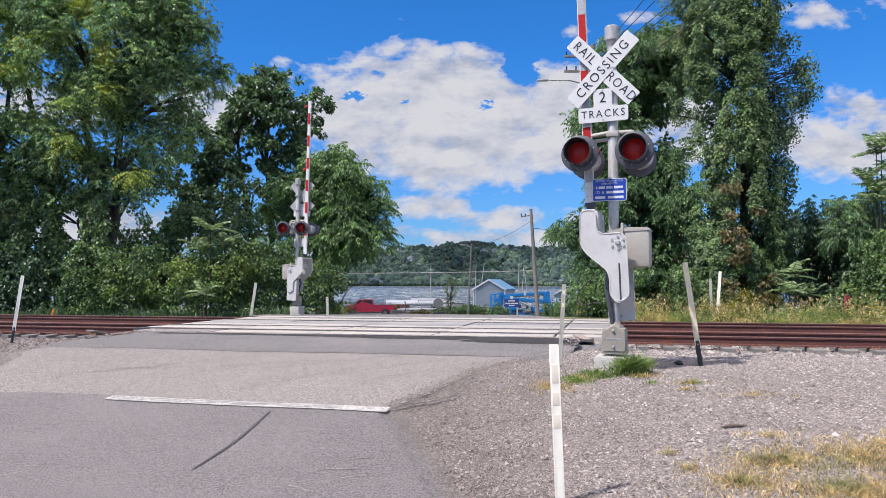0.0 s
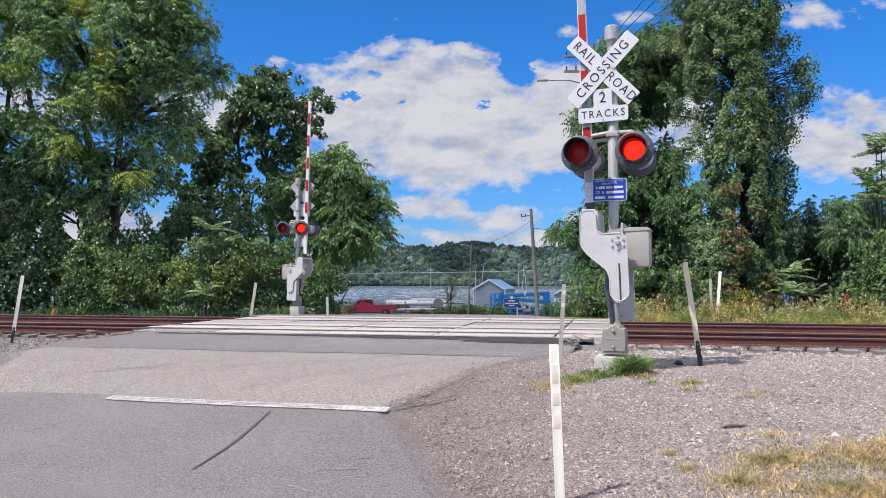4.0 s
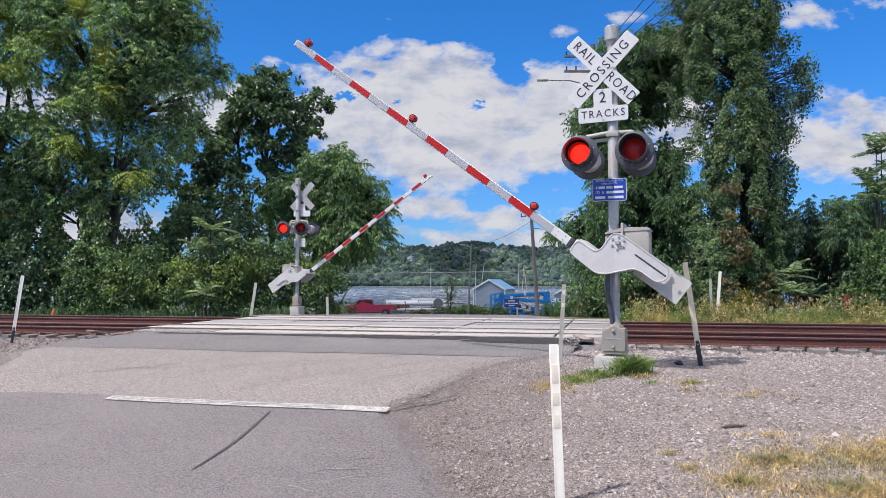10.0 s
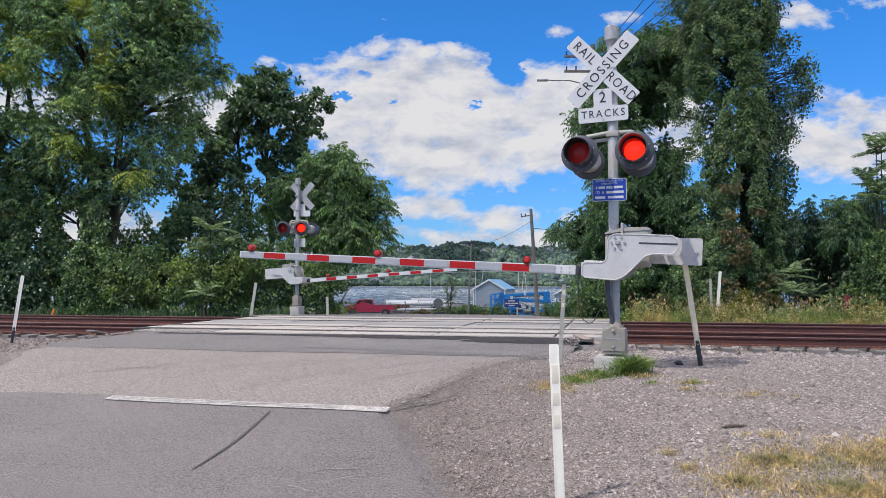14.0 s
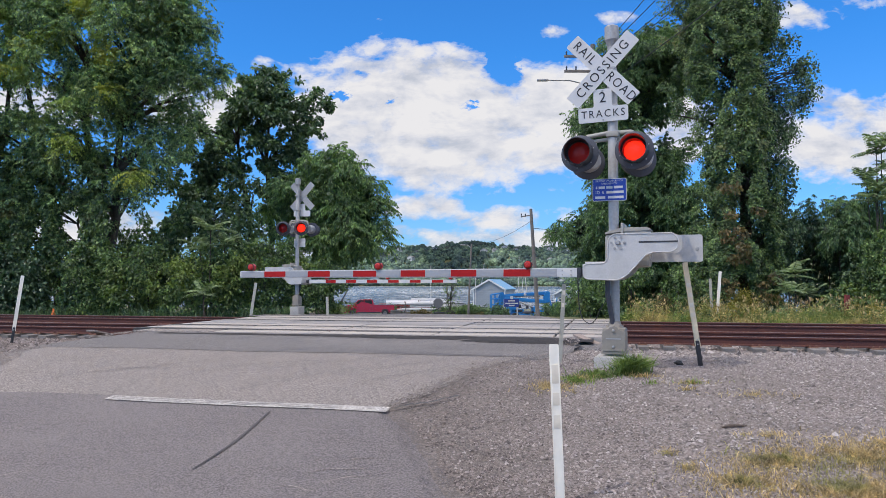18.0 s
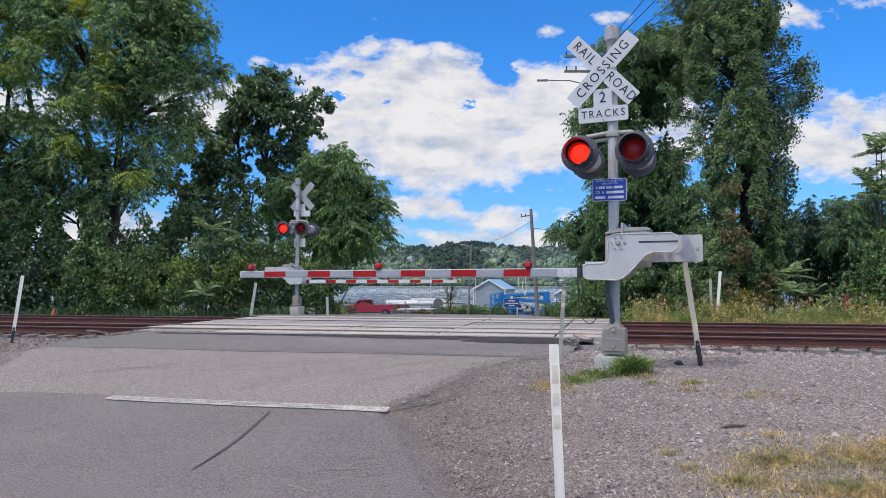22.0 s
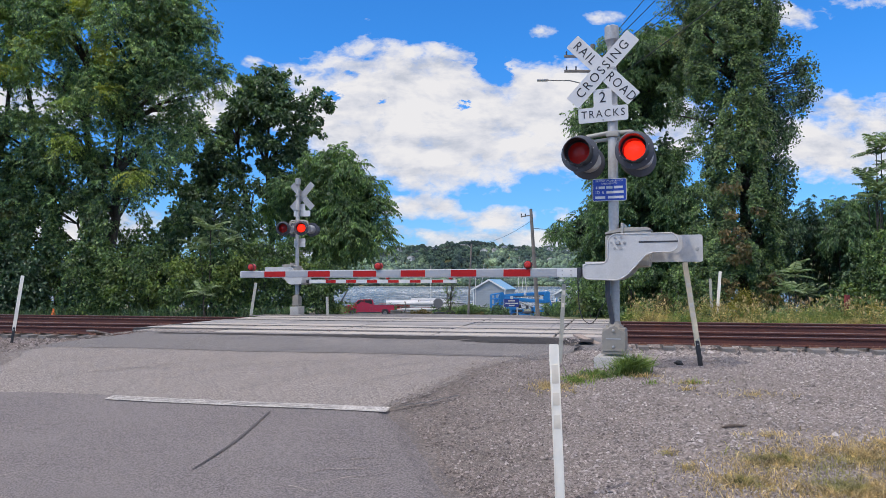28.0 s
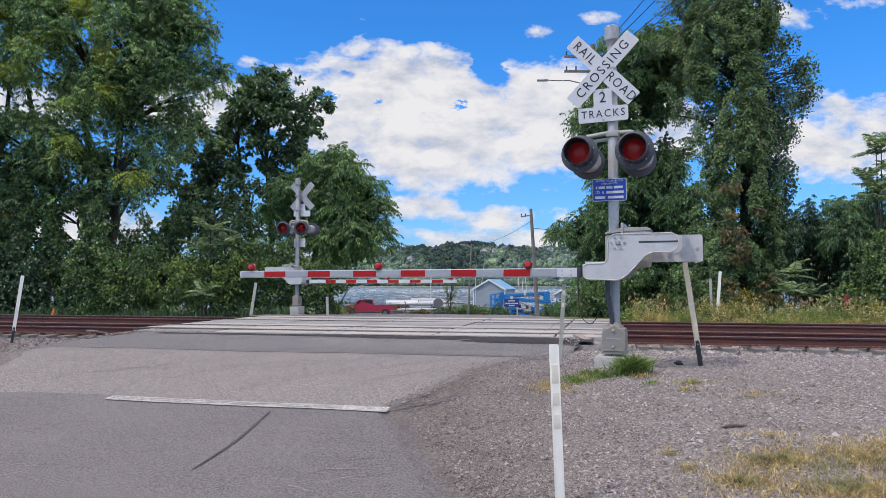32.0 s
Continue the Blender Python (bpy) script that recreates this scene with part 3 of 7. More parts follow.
# crumbled asphalt fills the corner at the end of the panels
g = [(2.0 + 1.75 * i / 26, 13.55 + 1.2 * j / 18) for j in range(19) for i in range(27)]
lumps = []
for x, y in g:
    e = max(0.0, 1 - ((x - 2.85) / 0.85) ** 2 - ((y - 14.25) / 0.62) ** 2) ** 0.5
    lumps.append((x, y, ground_z(x, y) - 0.05 + (0.50 - ground_z(x, y)) * min(1, 1.5 * e) + 0.04 * noise.noise(Vector((x * 9, y * 9, 1))) * e))
idx = np.arange(27 * 19).reshape(19, 27)
tagged(part("crumbled_asphalt", raw_mesh("crumbled_asphalt", np.array(lumps), np.stack([idx[:-1, :-1], idx[:-1, 1:], idx[1:, 1:], idx[1:, :-1]], -1).reshape(-1, 4), M["asphalt_patch"]), None),
       "crumbled grey asphalt at the end of the panels", "asphalt patch", kind="structure")

# ---------------------------------------------------------------- tracks
RAILS_V = (16.0, 17.5, 20.28, 21.78)
RAIL_Z = 0.53


def rail_mesh(top):
    """A flat-bottomed rail 100 m long, in one or the other of its two finishes."""
    prof = [(-0.07, 0), (0.07, 0), (0.07, 0.012), (0.012, 0.034), (0.009, 0.13), (0.035, 0.142), (0.036, 0.168), (0.028, 0.176),
            (-0.028, 0.176), (-0.036, 0.168), (-0.035, 0.142), (-0.009, 0.13), (-0.012, 0.034), (-0.07, 0.012)]
    bm = bmesh.new()
    if top:
        prof = [(-0.027, 0.1762), (0.027, 0.1762), (0.027, 0.1785), (-0.027, 0.1785)]
    rows = [[bm.verts.new((u, a, b)) for a, b in prof] for u in (-60, -30, -12, 0, 12, 45)]
    for r, q in zip(rows, rows[1:]):
        for k in range(len(prof)):
            j = (k + 1) % len(prof)
            bm.faces.new((r[k], r[j], q[j], q[k]))
    bm.faces.new(rows[0])
    bm.faces.new(rows[-1][::-1])
    return link_mesh("rail", bm, M["railhead"] if top else M["rail"])


def build_tracks():
    body, head = rail_mesh(False), rail_mesh(True)
    bm = box(bmesh.new(), (0.23, 2.6, 0.16), (0, 0, -0.08), bevel=0.012)
    tie = link_mesh("tie", bm, M["tie"])
    bm = box(bmesh.new(), (0.19, 0.34, 0.016), (0, 0, 0.008))
    for sx in (-0.06, 0.06):
        for sy in (-0.085, 0.085):
            box(bm, (0.022, 0.05, 0.045), (sx, sy, 0.03))
    clip = link_mesh("tie_plate", bm, M["plate"])
    for pair in (RAILS_V[:2], RAILS_V[2:]):
        mid = sum(pair) / 2
        x, y = along(0, mid)
        track = thing("railway_track", pose(x, y, RAIL_Z - 0.196, 0, 0, TRACK_TURN), "rusty railway track on weathered ties in ballast", "railway track", "railway tracks")
        for v in pair:
            r = part("rail", body, None, track, m=pose(0, v - mid, 0.018), label="rust-brown steel rail")
            part("rail_head", head, None, r, label="worn greyish running surface")
        for i in range(-52, 40):
            u = i * 0.55
            if -11.2 < u < -0.4:
                continue
            t = part("tie", tie, None, track, m=pose(u + random.uniform(-0.02, 0.02), random.uniform(-0.04, 0.04), 0, 0, 0, random.uniform(-1, 1)))
            for v in pair:
                part("tie_plate", clip, None, t, m=pose(0, v - mid, 0.0))


build_tracks()


def build_crossing():
    deck = tagged(new("crossing_deck"), "pale concrete crossing panels between dark flangeways", "level crossing", kind="structure")
    # the two grey rows between the tracks stand for asphalt
    rows = ((15.12, 15.80, "panel"), (16.20, 16.82, "panel"), (16.96, 17.30, "panel"), (17.70, 18.40, "panel"), (18.46, 19.24, "infill_grey"), (19.28, 20.08, "infill_grey"),
            (20.48, 21.0, "panel"), (21.10, 21.58, "panel"), (21.98, 22.85, "panel"))
    cols = [-11.45, -8.88, -6.32, -3.76, -1.2, -0.12]
    for v0, v1, finish in rows:
        for u0, u1 in zip(cols, cols[1:]):
            if v0 < 16 and u0 < -11:
                x, y = along(-9.95, 15.5)
                part("asphalt_fill", box(bmesh.new(), (2.0, 0.74, 0.2), bevel=0.03), M["asphalt_light"], deck, "worn asphalt filled up to the rail", pose(x, y, RAIL_Z - 0.104, 0, 0, TRACK_TURN))
                continue
            w, h = u1 - u0 - 0.05, v1 - v0 - 0.02
            bm = box(bmesh.new(), (w, h, 0.2), bevel=0.018)
            for k in (-0.38, 0.38):
                for s in (-0.3, 0.3):
                    bmesh.ops.create_cone(bm, cap_ends=True, segments=8, radius1=0.035, radius2=0.03, depth=0.012, matrix=pose(k * w, s * h, 0.101))
            x, y = along((u0 + u1) / 2, (v0 + v1) / 2)
            part("concrete_panel", bm, M[finish], deck, m=pose(x, y, RAIL_Z - 0.095 + random.uniform(-0.006, 0.006), random.uniform(-0.3, 0.3), random.uniform(-0.15, 0.15), TRACK_TURN))
    # seals are widened and raised to imitate the shadowed flangeway gaps
    for v in RAILS_V:
        for off in (-0.125, 0.125):
            x, y = along(-5.8, v + off)
            bm = box(bmesh.new(), (11.3, 0.15, 0.10), bevel=0.01)
            part("rubber_seal", bm, M["cable"], deck, "black rubber flangeway seal, widened for the gap's shadow", pose(x, y, RAIL_Z - 0.046, 0, 0, TRACK_TURN))
    for x, y, turn, tilt, w in ((2.89, 14.5, -71.7, 9, 1.1), (3.22, 15.15, -74, 6, 0.9), (-7.9, 17.0, 95, 8, 1.2)):
        bm = box(bmesh.new(), (w, 0.17, 0.04), bevel=0.008)
        part("deflector", bm, M["plank"], deck, "weathered brown deflector plank at the panel end", pose(x, y, RAIL_Z - 0.05, 0, tilt, turn))


build_crossing()


# ---------------------------------------------------------------- crossing signals
BLINK = 1.0833


def lamp_unit(signal, x, z, face, lights):
    """A round flasher: background disc, housing, visor, red lens, and the diode board that turns behind it. face: 1 looks to -y."""
    m = pose(x, -0.31 if face > 0 else 0.42, z, 0, 0, 0 if face > 0 else 205)
    bm = bmesh.new()
    lathe(bm, [(0.152, 0.0), (0.245, 0.0), (0.255, 0.008), (0.255, 0.02), (0.245, 0.028), (0.155, 0.03)], 40, FRONT)
    lamp = part("flasher_lamp", bm, M["disc"], signal, "black round background disc with red flasher", m)
    bm = bmesh.new()
    lathe(bm, [(0.155, 0.03), (0.155, -0.12), (0.125, -0.22), (0.03, -0.235), (0.0, -0.235)], 28, FRONT)
    part("housing", bm, M["galv"], lamp, "silver-grey lamp housing")
    # dark liner added so the silver housing stays dark behind the lens
    part("liner", lathe(bmesh.new(), [(0.150, 0.084), (0.150, -0.105), (0.0, -0.112)], 28, FRONT), M["hood"], lamp)
    bm = bmesh.new()
    prof = [(0.182, 0.026), (0.180, 0.29), (0.175, 0.29), (0.176, 0.026)]
    lathe(bm, prof, 36, FRONT, 330, -75)
    part("visor", bm, M["hood"], lamp, "dark half-round visor")
    bm = bmesh.new()
    lathe(bm, [(0.175, 0.03), (0.175, 0.085), (0.148, 0.092), (0.146, 0.03)], 30, FRONT)
    part("lens_ring", bm, M["hood"], lamp)
    for k in range(6):
        a = radians(60 * k + 20)
        bm = box(bmesh.new(), (0.014, 0.014, 0.014), bevel=0.003)
        part("bolt", bm, M["galv"], lamp, m=pose(0.20 * math.cos(a), -0.036, 0.20 * math.sin(a)))
    bm = bmesh.new()
    lathe(bm, [(0.0, 0.118), (0.05, 0.115), (0.10, 0.104), (0.148, 0.084)], 30, FRONT)
    lens = part("lens", bm, M["lens"], lamp, "red flasher lens")
    lens.visible_shadow = False
    # the board has diodes on one side and a dull red back on the other
    bm = bmesh.new()
    disc(bm, 0.140, 30, FRONT, 0.006)
    lathe(bm, [(0.140, 0.006), (0.140, -0.003)], 30, FRONT)
    board = part("diode_board", bm, M["dull_red"], lamp, "round red diode board", pose(0, 0.05, 0))
    verts, faces = [], []
    bm = bmesh.new()
    for r in range(-10, 11):
        for c in range(-10, 11):
            px, pz = c * 0.0142 + (0.0071 if r % 2 else 0), r * 0.0142
            if px * px + pz * pz < 0.133 ** 2:
                bm.faces.new([bm.verts.new((px + 0.0066 * math.cos(a), 0.0085, pz + 0.0066 * math.sin(a))) for a in (k * math.pi / 3 for k in range(6))])
    disc(bm, 0.140, 30, FRONT, -0.005)
    me = link_mesh("diodes", bm, M["lit"])
    me.name = "diodes"
    # both faces belong to the board: one mesh, two finishes
    joined = bmesh.new()
    joined.from_mesh(board.data)
    first = len(joined.faces)
    joined.from_mesh(me)
    joined.faces.ensure_lookup_table()
    for f in joined.faces[first:]:
        f.material_index = 1
    joined.to_mesh(board.data)
    joined.free()
    bpy.data.meshes.remove(me)
    board.data.materials.append(M["lit"])
    lights.append(board)
    return lamp


def gate(signal, pivot, L1):
    """The swinging gate: support plates with counterweights, boom, stripes and three lamps. It lies level at rest, boom to -x."""
    px, pz = pivot
    # front plate
    S = rounded([(-0.46, -0.48), (0.0, -0.50), (0.12, -0.43), (0.36, -0.16), (0.46, -0.13), (0.70, -0.13), (0.77, -0.06), (0.77, 0.03), (0.71, 0.115),
                 (-0.06, 0.115), (-0.13, 0.05), (-0.13, -0.20), (-0.18, -0.275), (-0.46, -0.28)], 0.07)
    arm = part("gate_arm", plate(bmesh.new(), S, 0.022, pose(0, -0.36, 0)), M["alu"], signal, "cast aluminium gate support arm", pose(px, 0, pz))
    rim = [Vector(p) for p in S]
    bm = bmesh.new()
    tube(bm, [(p.x, -0.372, p.y) for p in rim + rim[:1]], 0.009, 6, False)
    part("plate_rim", bm, M["alu"], arm, "raised rim round the arm plate")
    part("support_plate", plate(bmesh.new(), S, 0.022, pose(0, 0.30, 0)), M["alu"], arm)
    W = rounded(rect(0.72, 0.37, 0.70, -0.06), 0.03)
    part("weight_guide", plate(bmesh.new(), rounded(rect(0.30, 0.25, 0.655, -0.01), 0.1), 0.02, pose(0, -0.12, 0)), M["alu"], arm)
    part("counterweight", plate(bmesh.new(), W, 0.05, pose(0, 0.25, 0)), M["alu"], arm, "thick silver counterweight plate")
    part("slot", plate(bmesh.new(), rounded(rect(0.5, 0.022, 0.52, 0.005), 0.01), 0.006, pose(0, -0.372, 0)), M["hood"], arm, "dark adjusting slot")
    part("weight_bolt", lathe(bmesh.new(), [(0, 0.02), (0.02, 0.02), (0.024, 0.0)], 8, pose(0.99, 0.225, -0.07) @ FRONT), M["galv"], arm)
    for y, side in ((-0.371, FRONT), (0.311, pose(0, 0, 0, -90, 0, 0))):
        for k in range(6):
            a = radians(60 * k)
            part("hub_bolt", lathe(bmesh.new(), [(0, 0.018), (0.016, 0.018), (0.018, 0.0)], 6, pose(0.085 * math.cos(a), y, 0.085 * math.sin(a)) @ side), M["galv"], arm)
        part("hub", lathe(bmesh.new(), [(0, 0.045), (0.022, 0.045), (0.034, 0.02), (0.034, 0.0)], 16, pose(0, y, 0) @ side), M["galv"], arm)
    bm = box(bmesh.new(), (0.34, 0.64, 0.04), (-0.27, -0.03, -0.27), bevel=0.006)
    box(bm, (0.05, 0.64, 0.18), (-0.45, -0.03, -0.37), bevel=0.008)
    part("yoke", bm, M["alu"], arm, "angle-iron yoke holding the boom")
    bm = box(bmesh.new(), (0.12, 0.05, 0.10), (-0.53, -0.02, -0.39), bevel=0.01)
    box(bm, (0.06, 0.09, 0.14), (-0.57, -0.02, -0.39), bevel=0.01)
    part("shear_clamp", bm, M["hood"], arm, "black hinge clamp at the boom foot")
    # boom: tapers a little to the tip
    L0 = 0.60
    grow = (L1 - L0) / 5.57
    bm = bmesh.new()
    rings = []
    for L, h in ((L0, 0.062), (L0 + 0.01, 0.066), (L1 - 0.01, 0.056), (L1, 0.052)):
        rings.append([bm.verts.new((-L, -0.02 + sy * 0.03, -0.39 + sz * h)) for sy, sz in ((-1, -1), (1, -1), (1, 1), (-1, 1))])
    for a, b in zip(rings, rings[1:]):
        for k in range(4):
            bm.faces.new((a[k], a[(k + 1) % 4], b[(k + 1) % 4], b[k]))
    bm.faces.new(rings[0])
    bm.faces.new(rings[-1])
    bm.normal_update()
    bmesh.ops.bevel(bm, geom=[e for e in bm.edges if e.calc_length() > 1], offset=0.008, segments=2, affect="EDGES")
    part("boom", bm, M["white"], arm, "white tapered aluminium boom")
    edges = [0.60 + (0.662 + 0.404 * k) * grow for k in range(13)]
    edges[-1] = L1 - 0.02
    for side in (-1, 1):
        for k, (a, b) in enumerate(zip([0.88] + edges, edges)):
            red = k % 2 == 1
            if side > 0 and not red:
                continue
            h = 0.064 - 0.010 * ((a + b) / 2 - L0) / (L1 - L0) - 0.011
            bm = bmesh.new()
            y = -0.02 + side * 0.0325
            box(bm, (b - a - 0.006, 0.003, 2 * h), (-(a + b) / 2, y, -0.39))
            part("red_stripe" if red else "silver_stripe", bm, M["red_stripe" if red else "silver_stripe"], arm, "red reflective stripe" if red else "silver reflective stripe", smooth=False)
    for k in range(2):
        for s in (-0.03, 0.03):
            part("boom_bolt", lathe(bmesh.new(), [(0, 0.008), (0.009, 0.008), (0.011, 0)], 6, pose(-0.685 - 0.12 * k, -0.051, -0.39 + s) @ FRONT), M["galv"], arm)
    for L in (0.60 + 0.702 * grow, 0.60 + 3.06 * grow, L1 - 0.21):
        bm = bmesh.new()
        lathe(bm, [(0.0, 0.075), (0.035, 0.07), (0.055, 0.04), (0.058, 0.0), (0.055, -0.04), (0.035, -0.07), (0.0, -0.075)], 16, pose(-L, -0.02, -0.275) @ FRONT)
        lamp = part("boom_lamp", bm, M["dull_red"], arm, "small red boom lamp")
        bm = bmesh.new()
        tube(bm, [(-L, -0.02, -0.34), (-L, -0.02, -0.30)], 0.018, 8)
        lathe(bm, [(0.056, 0.045), (0.062, 0.045), (0.062, 0.03), (0.056, 0.03)], 16, pose(-L, -0.02, -0.275) @ FRONT)
        part("lamp_foot", bm, M["hood"], lamp)
    return arm


def crossing_signal(m, pivot_z, label, reach, foot=1.0):
    """Mast with crossbuck, track count, flashers, notice, gate mechanism and base. The front looks to -y."""
    sig = thing("crossing_signal", m, label, "crossing signal", "crossing signals")
    lights = []
    bm = bmesh.new()
    for dx, dz, w, h in ((-0.02, 0.1, 0.46, 0.34), (-0.04, -0.1, 0.54, 0.2)):
        box(bm, (w * foot, 0.55 * foot, h), (dx, 0, dz - 0.1), bevel=0.02)
    part("foundation", bm, M["concrete"], sig, "rough weathered concrete foundation")
    bm = tube(bmesh.new(), [(0, 0, 0.15), (0, 0, 4.1), (0, 0, 4.12), (0, 0, 4.52)], [0.069, 0.069, 0.06, 0.06], 20)
    part("mast", bm, M["galv"], sig, "galvanised steel mast")
    bm = lathe(bmesh.new(), [(0, 4.76), (0.085, 4.76), (0.098, 4.745), (0.098, 4.56), (0.085, 4.545), (0.072, 4.50), (0.05, 4.44)], 20)
    part("mast_cap", bm, M["galv"], sig, "silver cylindrical mast cap")
    # junction box at the foot
    bm = box(bmesh.new(), (0.31, 0.31, 0.31), (0, 0, 0.395), bevel=0.03)
    box(bm, (0.34, 0.34, 0.05), (0, 0, 0.225), bevel=0.015)
    lathe(bm, [(0.13, 0.54), (0.11, 0.575), (0.085, 0.60), (0.075, 0.64)], 20)
    for k in range(8):
        box(bm, (0.03, 0.03, 0.03), (0.10 * math.cos(k * 0.785), 0.10 * math.sin(k * 0.785), 0.575), bevel=0.006)
    bm.transform(Matrix.Diagonal((foot, foot, 1, 1)))
    box_ = part("junction_base", bm, M["cast_base"], sig, "beige cast junction box at the mast foot")
    C = rounded([(-0.15, -0.16), (0.15, -0.16), (0.15, 0.10), (0.08, 0.12), (0.05, 0.165), (-0.05, 0.165), (-0.08, 0.12), (-0.15, 0.10)], 0.025)
    part("cover", plate(bmesh.new(), [(x * foot, z) for x, z in C], 0.03, pose(0, -0.17 * foot, 0.405)), M["cast_base"], box_, "bolted shaped cover")
    for z in (0.30, 0.52):
        part("knob", lathe(bmesh.new(), [(0, 0.03), (0.014, 0.028), (0.02, 0.01), (0.02, 0)], 10, pose(0, -0.185 * foot, z) @ FRONT), M["galv"], box_)
    part("cover_bar", box(bmesh.new(), (0.2, 0.004, 0.016), (0, -0.187 * foot, 0.41)), M["galv"], box_)
    # crossbuck
    for sgn, y, words in ((1, -0.105, (("RAIL", -0.355), ("ROAD", 0.36))), (-1, -0.112, (("CROSSING", 0.0),))):
        turn = 46.5 * sgn
        blade = part("crossbuck_blade", plate(bmesh.new(), rounded(rect(1.22, 0.229), 0.02, 2), 0.004), M["white"], sig, "white crossbuck blade with black lettering",
                     pose(-0.117, y, 4.13, 0, turn, 0))
        for w, at in words:
            lettering(w, 0.185, M["black"], blade, pose(at, -0.004, 0, 90, 0, 0), stretch=0.93 if len(w) > 4 else 0.86, spread=1.25)
        bm = box(bmesh.new(), (0.02, 0.012, 0.02))
        part("bolt", bm, M["galv"], blade, m=pose(0, -0.004, 0))
        part("blade_back", plate(bmesh.new(), rounded(rect(1.215, 0.224), 0.02, 2), 0.003, pose(0, 0.0035, 0)), M["galv"], blade, "bare metal back")
    bm = box(bmesh.new(), (0.12, 0.23, 0.05), (0, 0, 4.14), bevel=0.01)
    box(bm, (0.17, 0.2, 0.04), (0, 0, 3.62), bevel=0.01)
    part("clamp", bm, M["galv"], sig)
    T = rounded([(-0.34, -0.11), (0.34, -0.11), (0.34, 0.10), (0.125, 0.10), (0.125, 0.35), (-0.125, 0.35), (-0.125, 0.10), (-0.34, 0.10)], 0.03)
    sign = part("track_sign", plate(bmesh.new(), T, 0.004), M["white"], sig, "white sign reading 2 TRACKS", pose(-0.117, -0.10, 3.51, 0, -1.2, 0))
    lettering("TRACKS", 0.150, M["black"], sign, pose(0, -0.004, 0.0, 90, 0, 0), stretch=0.90, spread=1.3)
    lettering("2", 0.21, M["black"], sign, pose(0, -0.004, 0.225, 90, 0, 0), stretch=0.95)
    for z in (-0.085, 0.325):
        part("bolt", lathe(bmesh.new(), [(0, 0.008), (0.012, 0.006), (0.013, 0)], 8, pose(0, -0.003, z) @ FRONT), M["galv"], sign)
    # lamp crossarm
    bm = bmesh.new()
    for s, x, dz in ((-1, -0.406, -0.03), (1, 0.32, 0.0)):
        k = x - s * 0.07
        tube(bm, [(s * 0.07, -0.02, 3.25), (x - s * 0.07, -0.02, 3.25 + dz), (x - s * 0.01, -0.02, 3.22 + dz), (x, -0.02, 3.14 + dz), (x, -0.02, 2.95)], 0.030, 12)
        tube(bm, [(s * 0.07, 0.02, 3.17), (x - s * 0.09, 0.02, 3.18 + dz), (x, 0.02, 3.10 + dz)], 0.026, 10)
    box(bm, (0.17, 0.18, 0.08), (0, 0, 3.23), bevel=0.02)
    part("crossarm", bm, M["casing"], sig, "bent beige pipe crossarm")
    for x, z in ((-0.406, 2.93), (0.32, 2.935)):
        for face in (1, -1):
            lamp_unit(sig, x, z, face, lights)
    # notice
    note = part("notice_sign", plate(bmesh.new(), rounded(rect(0.46, 0.31), 0.02, 3), 0.004), M["white"], sig, "small blue emergency notice with white lettering", pose(-0.043, -0.085, 2.45))
    part("notice_field", plate(bmesh.new(), rounded(rect(0.445, 0.295), 0.018, 3), 0.003), M["blue_sign"], note, m=pose(0, -0.002, 0))
    lettering("REPORT PROBLEM OR", 0.036, M["white"], note, pose(0, -0.005, 0.122, 90, 0, 0), 0.0008)
    lettering("EMERGENCY", 0.036, M["white"], note, pose(0, -0.005, 0.085, 90, 0, 0), 0.0008)
    lettering("ID #", 0.062, M["white"], note, pose(-0.13, -0.005, -0.035, 90, 0, 0), 0.0008)
    for w, x, z in ((0.02, -0.175, 0.032), (0.085, -0.105, 0.032), (0.085, 0.0, 0.032), (0.12, 0.12, 0.032), (0.23, 0.075, -0.035), (0.135, -0.125, -0.105), (0.21, 0.085, -0.105)):
        part("writing_bar", box(bmesh.new(), (w, 0.002, 0.034), (x, -0.0045, z)), M["white"], note, smooth=False)
    # gate mechanism
    mech = part("gate_mechanism", box(bmesh.new(), (0.36, 0.38, 0.54), (0.31, 0.03, pivot_z - 0.05), bevel=0.05), M["casing"], sig, "beige-grey gate mechanism casing")
    part("gear_case", box(bmesh.new(), (0.26, 0.34, 0.44), (0.02, 0.03, pivot_z - 0.08), bevel=0.06), M["casing"], mech)
    lid = [(-0.10, 0.125), (0.10, 0.18), (0.46, 0.185), (0.50, 0.165), (0.50, 0.145), (0.10, 0.13), (-0.10, 0.10)]
    part("lid", plate(bmesh.new(), [(x, pivot_z + z + 0.03) for x, z in lid], 0.40, pose(0, 0.03, 0)), M["casing"], mech)
    part("joint_flange", box(bmesh.new(), (0.035, 0.43, 0.60), (0.13, 0.03, pivot_z - 0.02), bevel=0.008), M["casing"], mech, "bolted joint flange")
    for z in (0.12, -0.2):
        part("latch", box(bmesh.new(), (0.03, 0.05, 0.09), (0.485, -0.1, pivot_z + z), bevel=0.008), M["galv"], mech)
    bm = tube(bmesh.new(), [(0.095, -0.38, pivot_z), (0.095, 0.34, pivot_z)], 0.032, 16)
    part("shaft", bm, M["galv"], mech)
    bm = tube(bmesh.new(), [(-0.05, -0.11, pivot_z - 0.30), (-0.075, -0.12, pivot_z - 0.45), (-0.075, -0.12, 1.0), (-0.03, -0.08, 0.70), (-0.02, -0.05, 0.6)], 0.034, 10)
    part("conduit", bm, M["disc"], sig, "thick dark grey cable conduit")
    arm = gate(sig, (0.095, pivot_z), reach)
    return sig, arm, lights


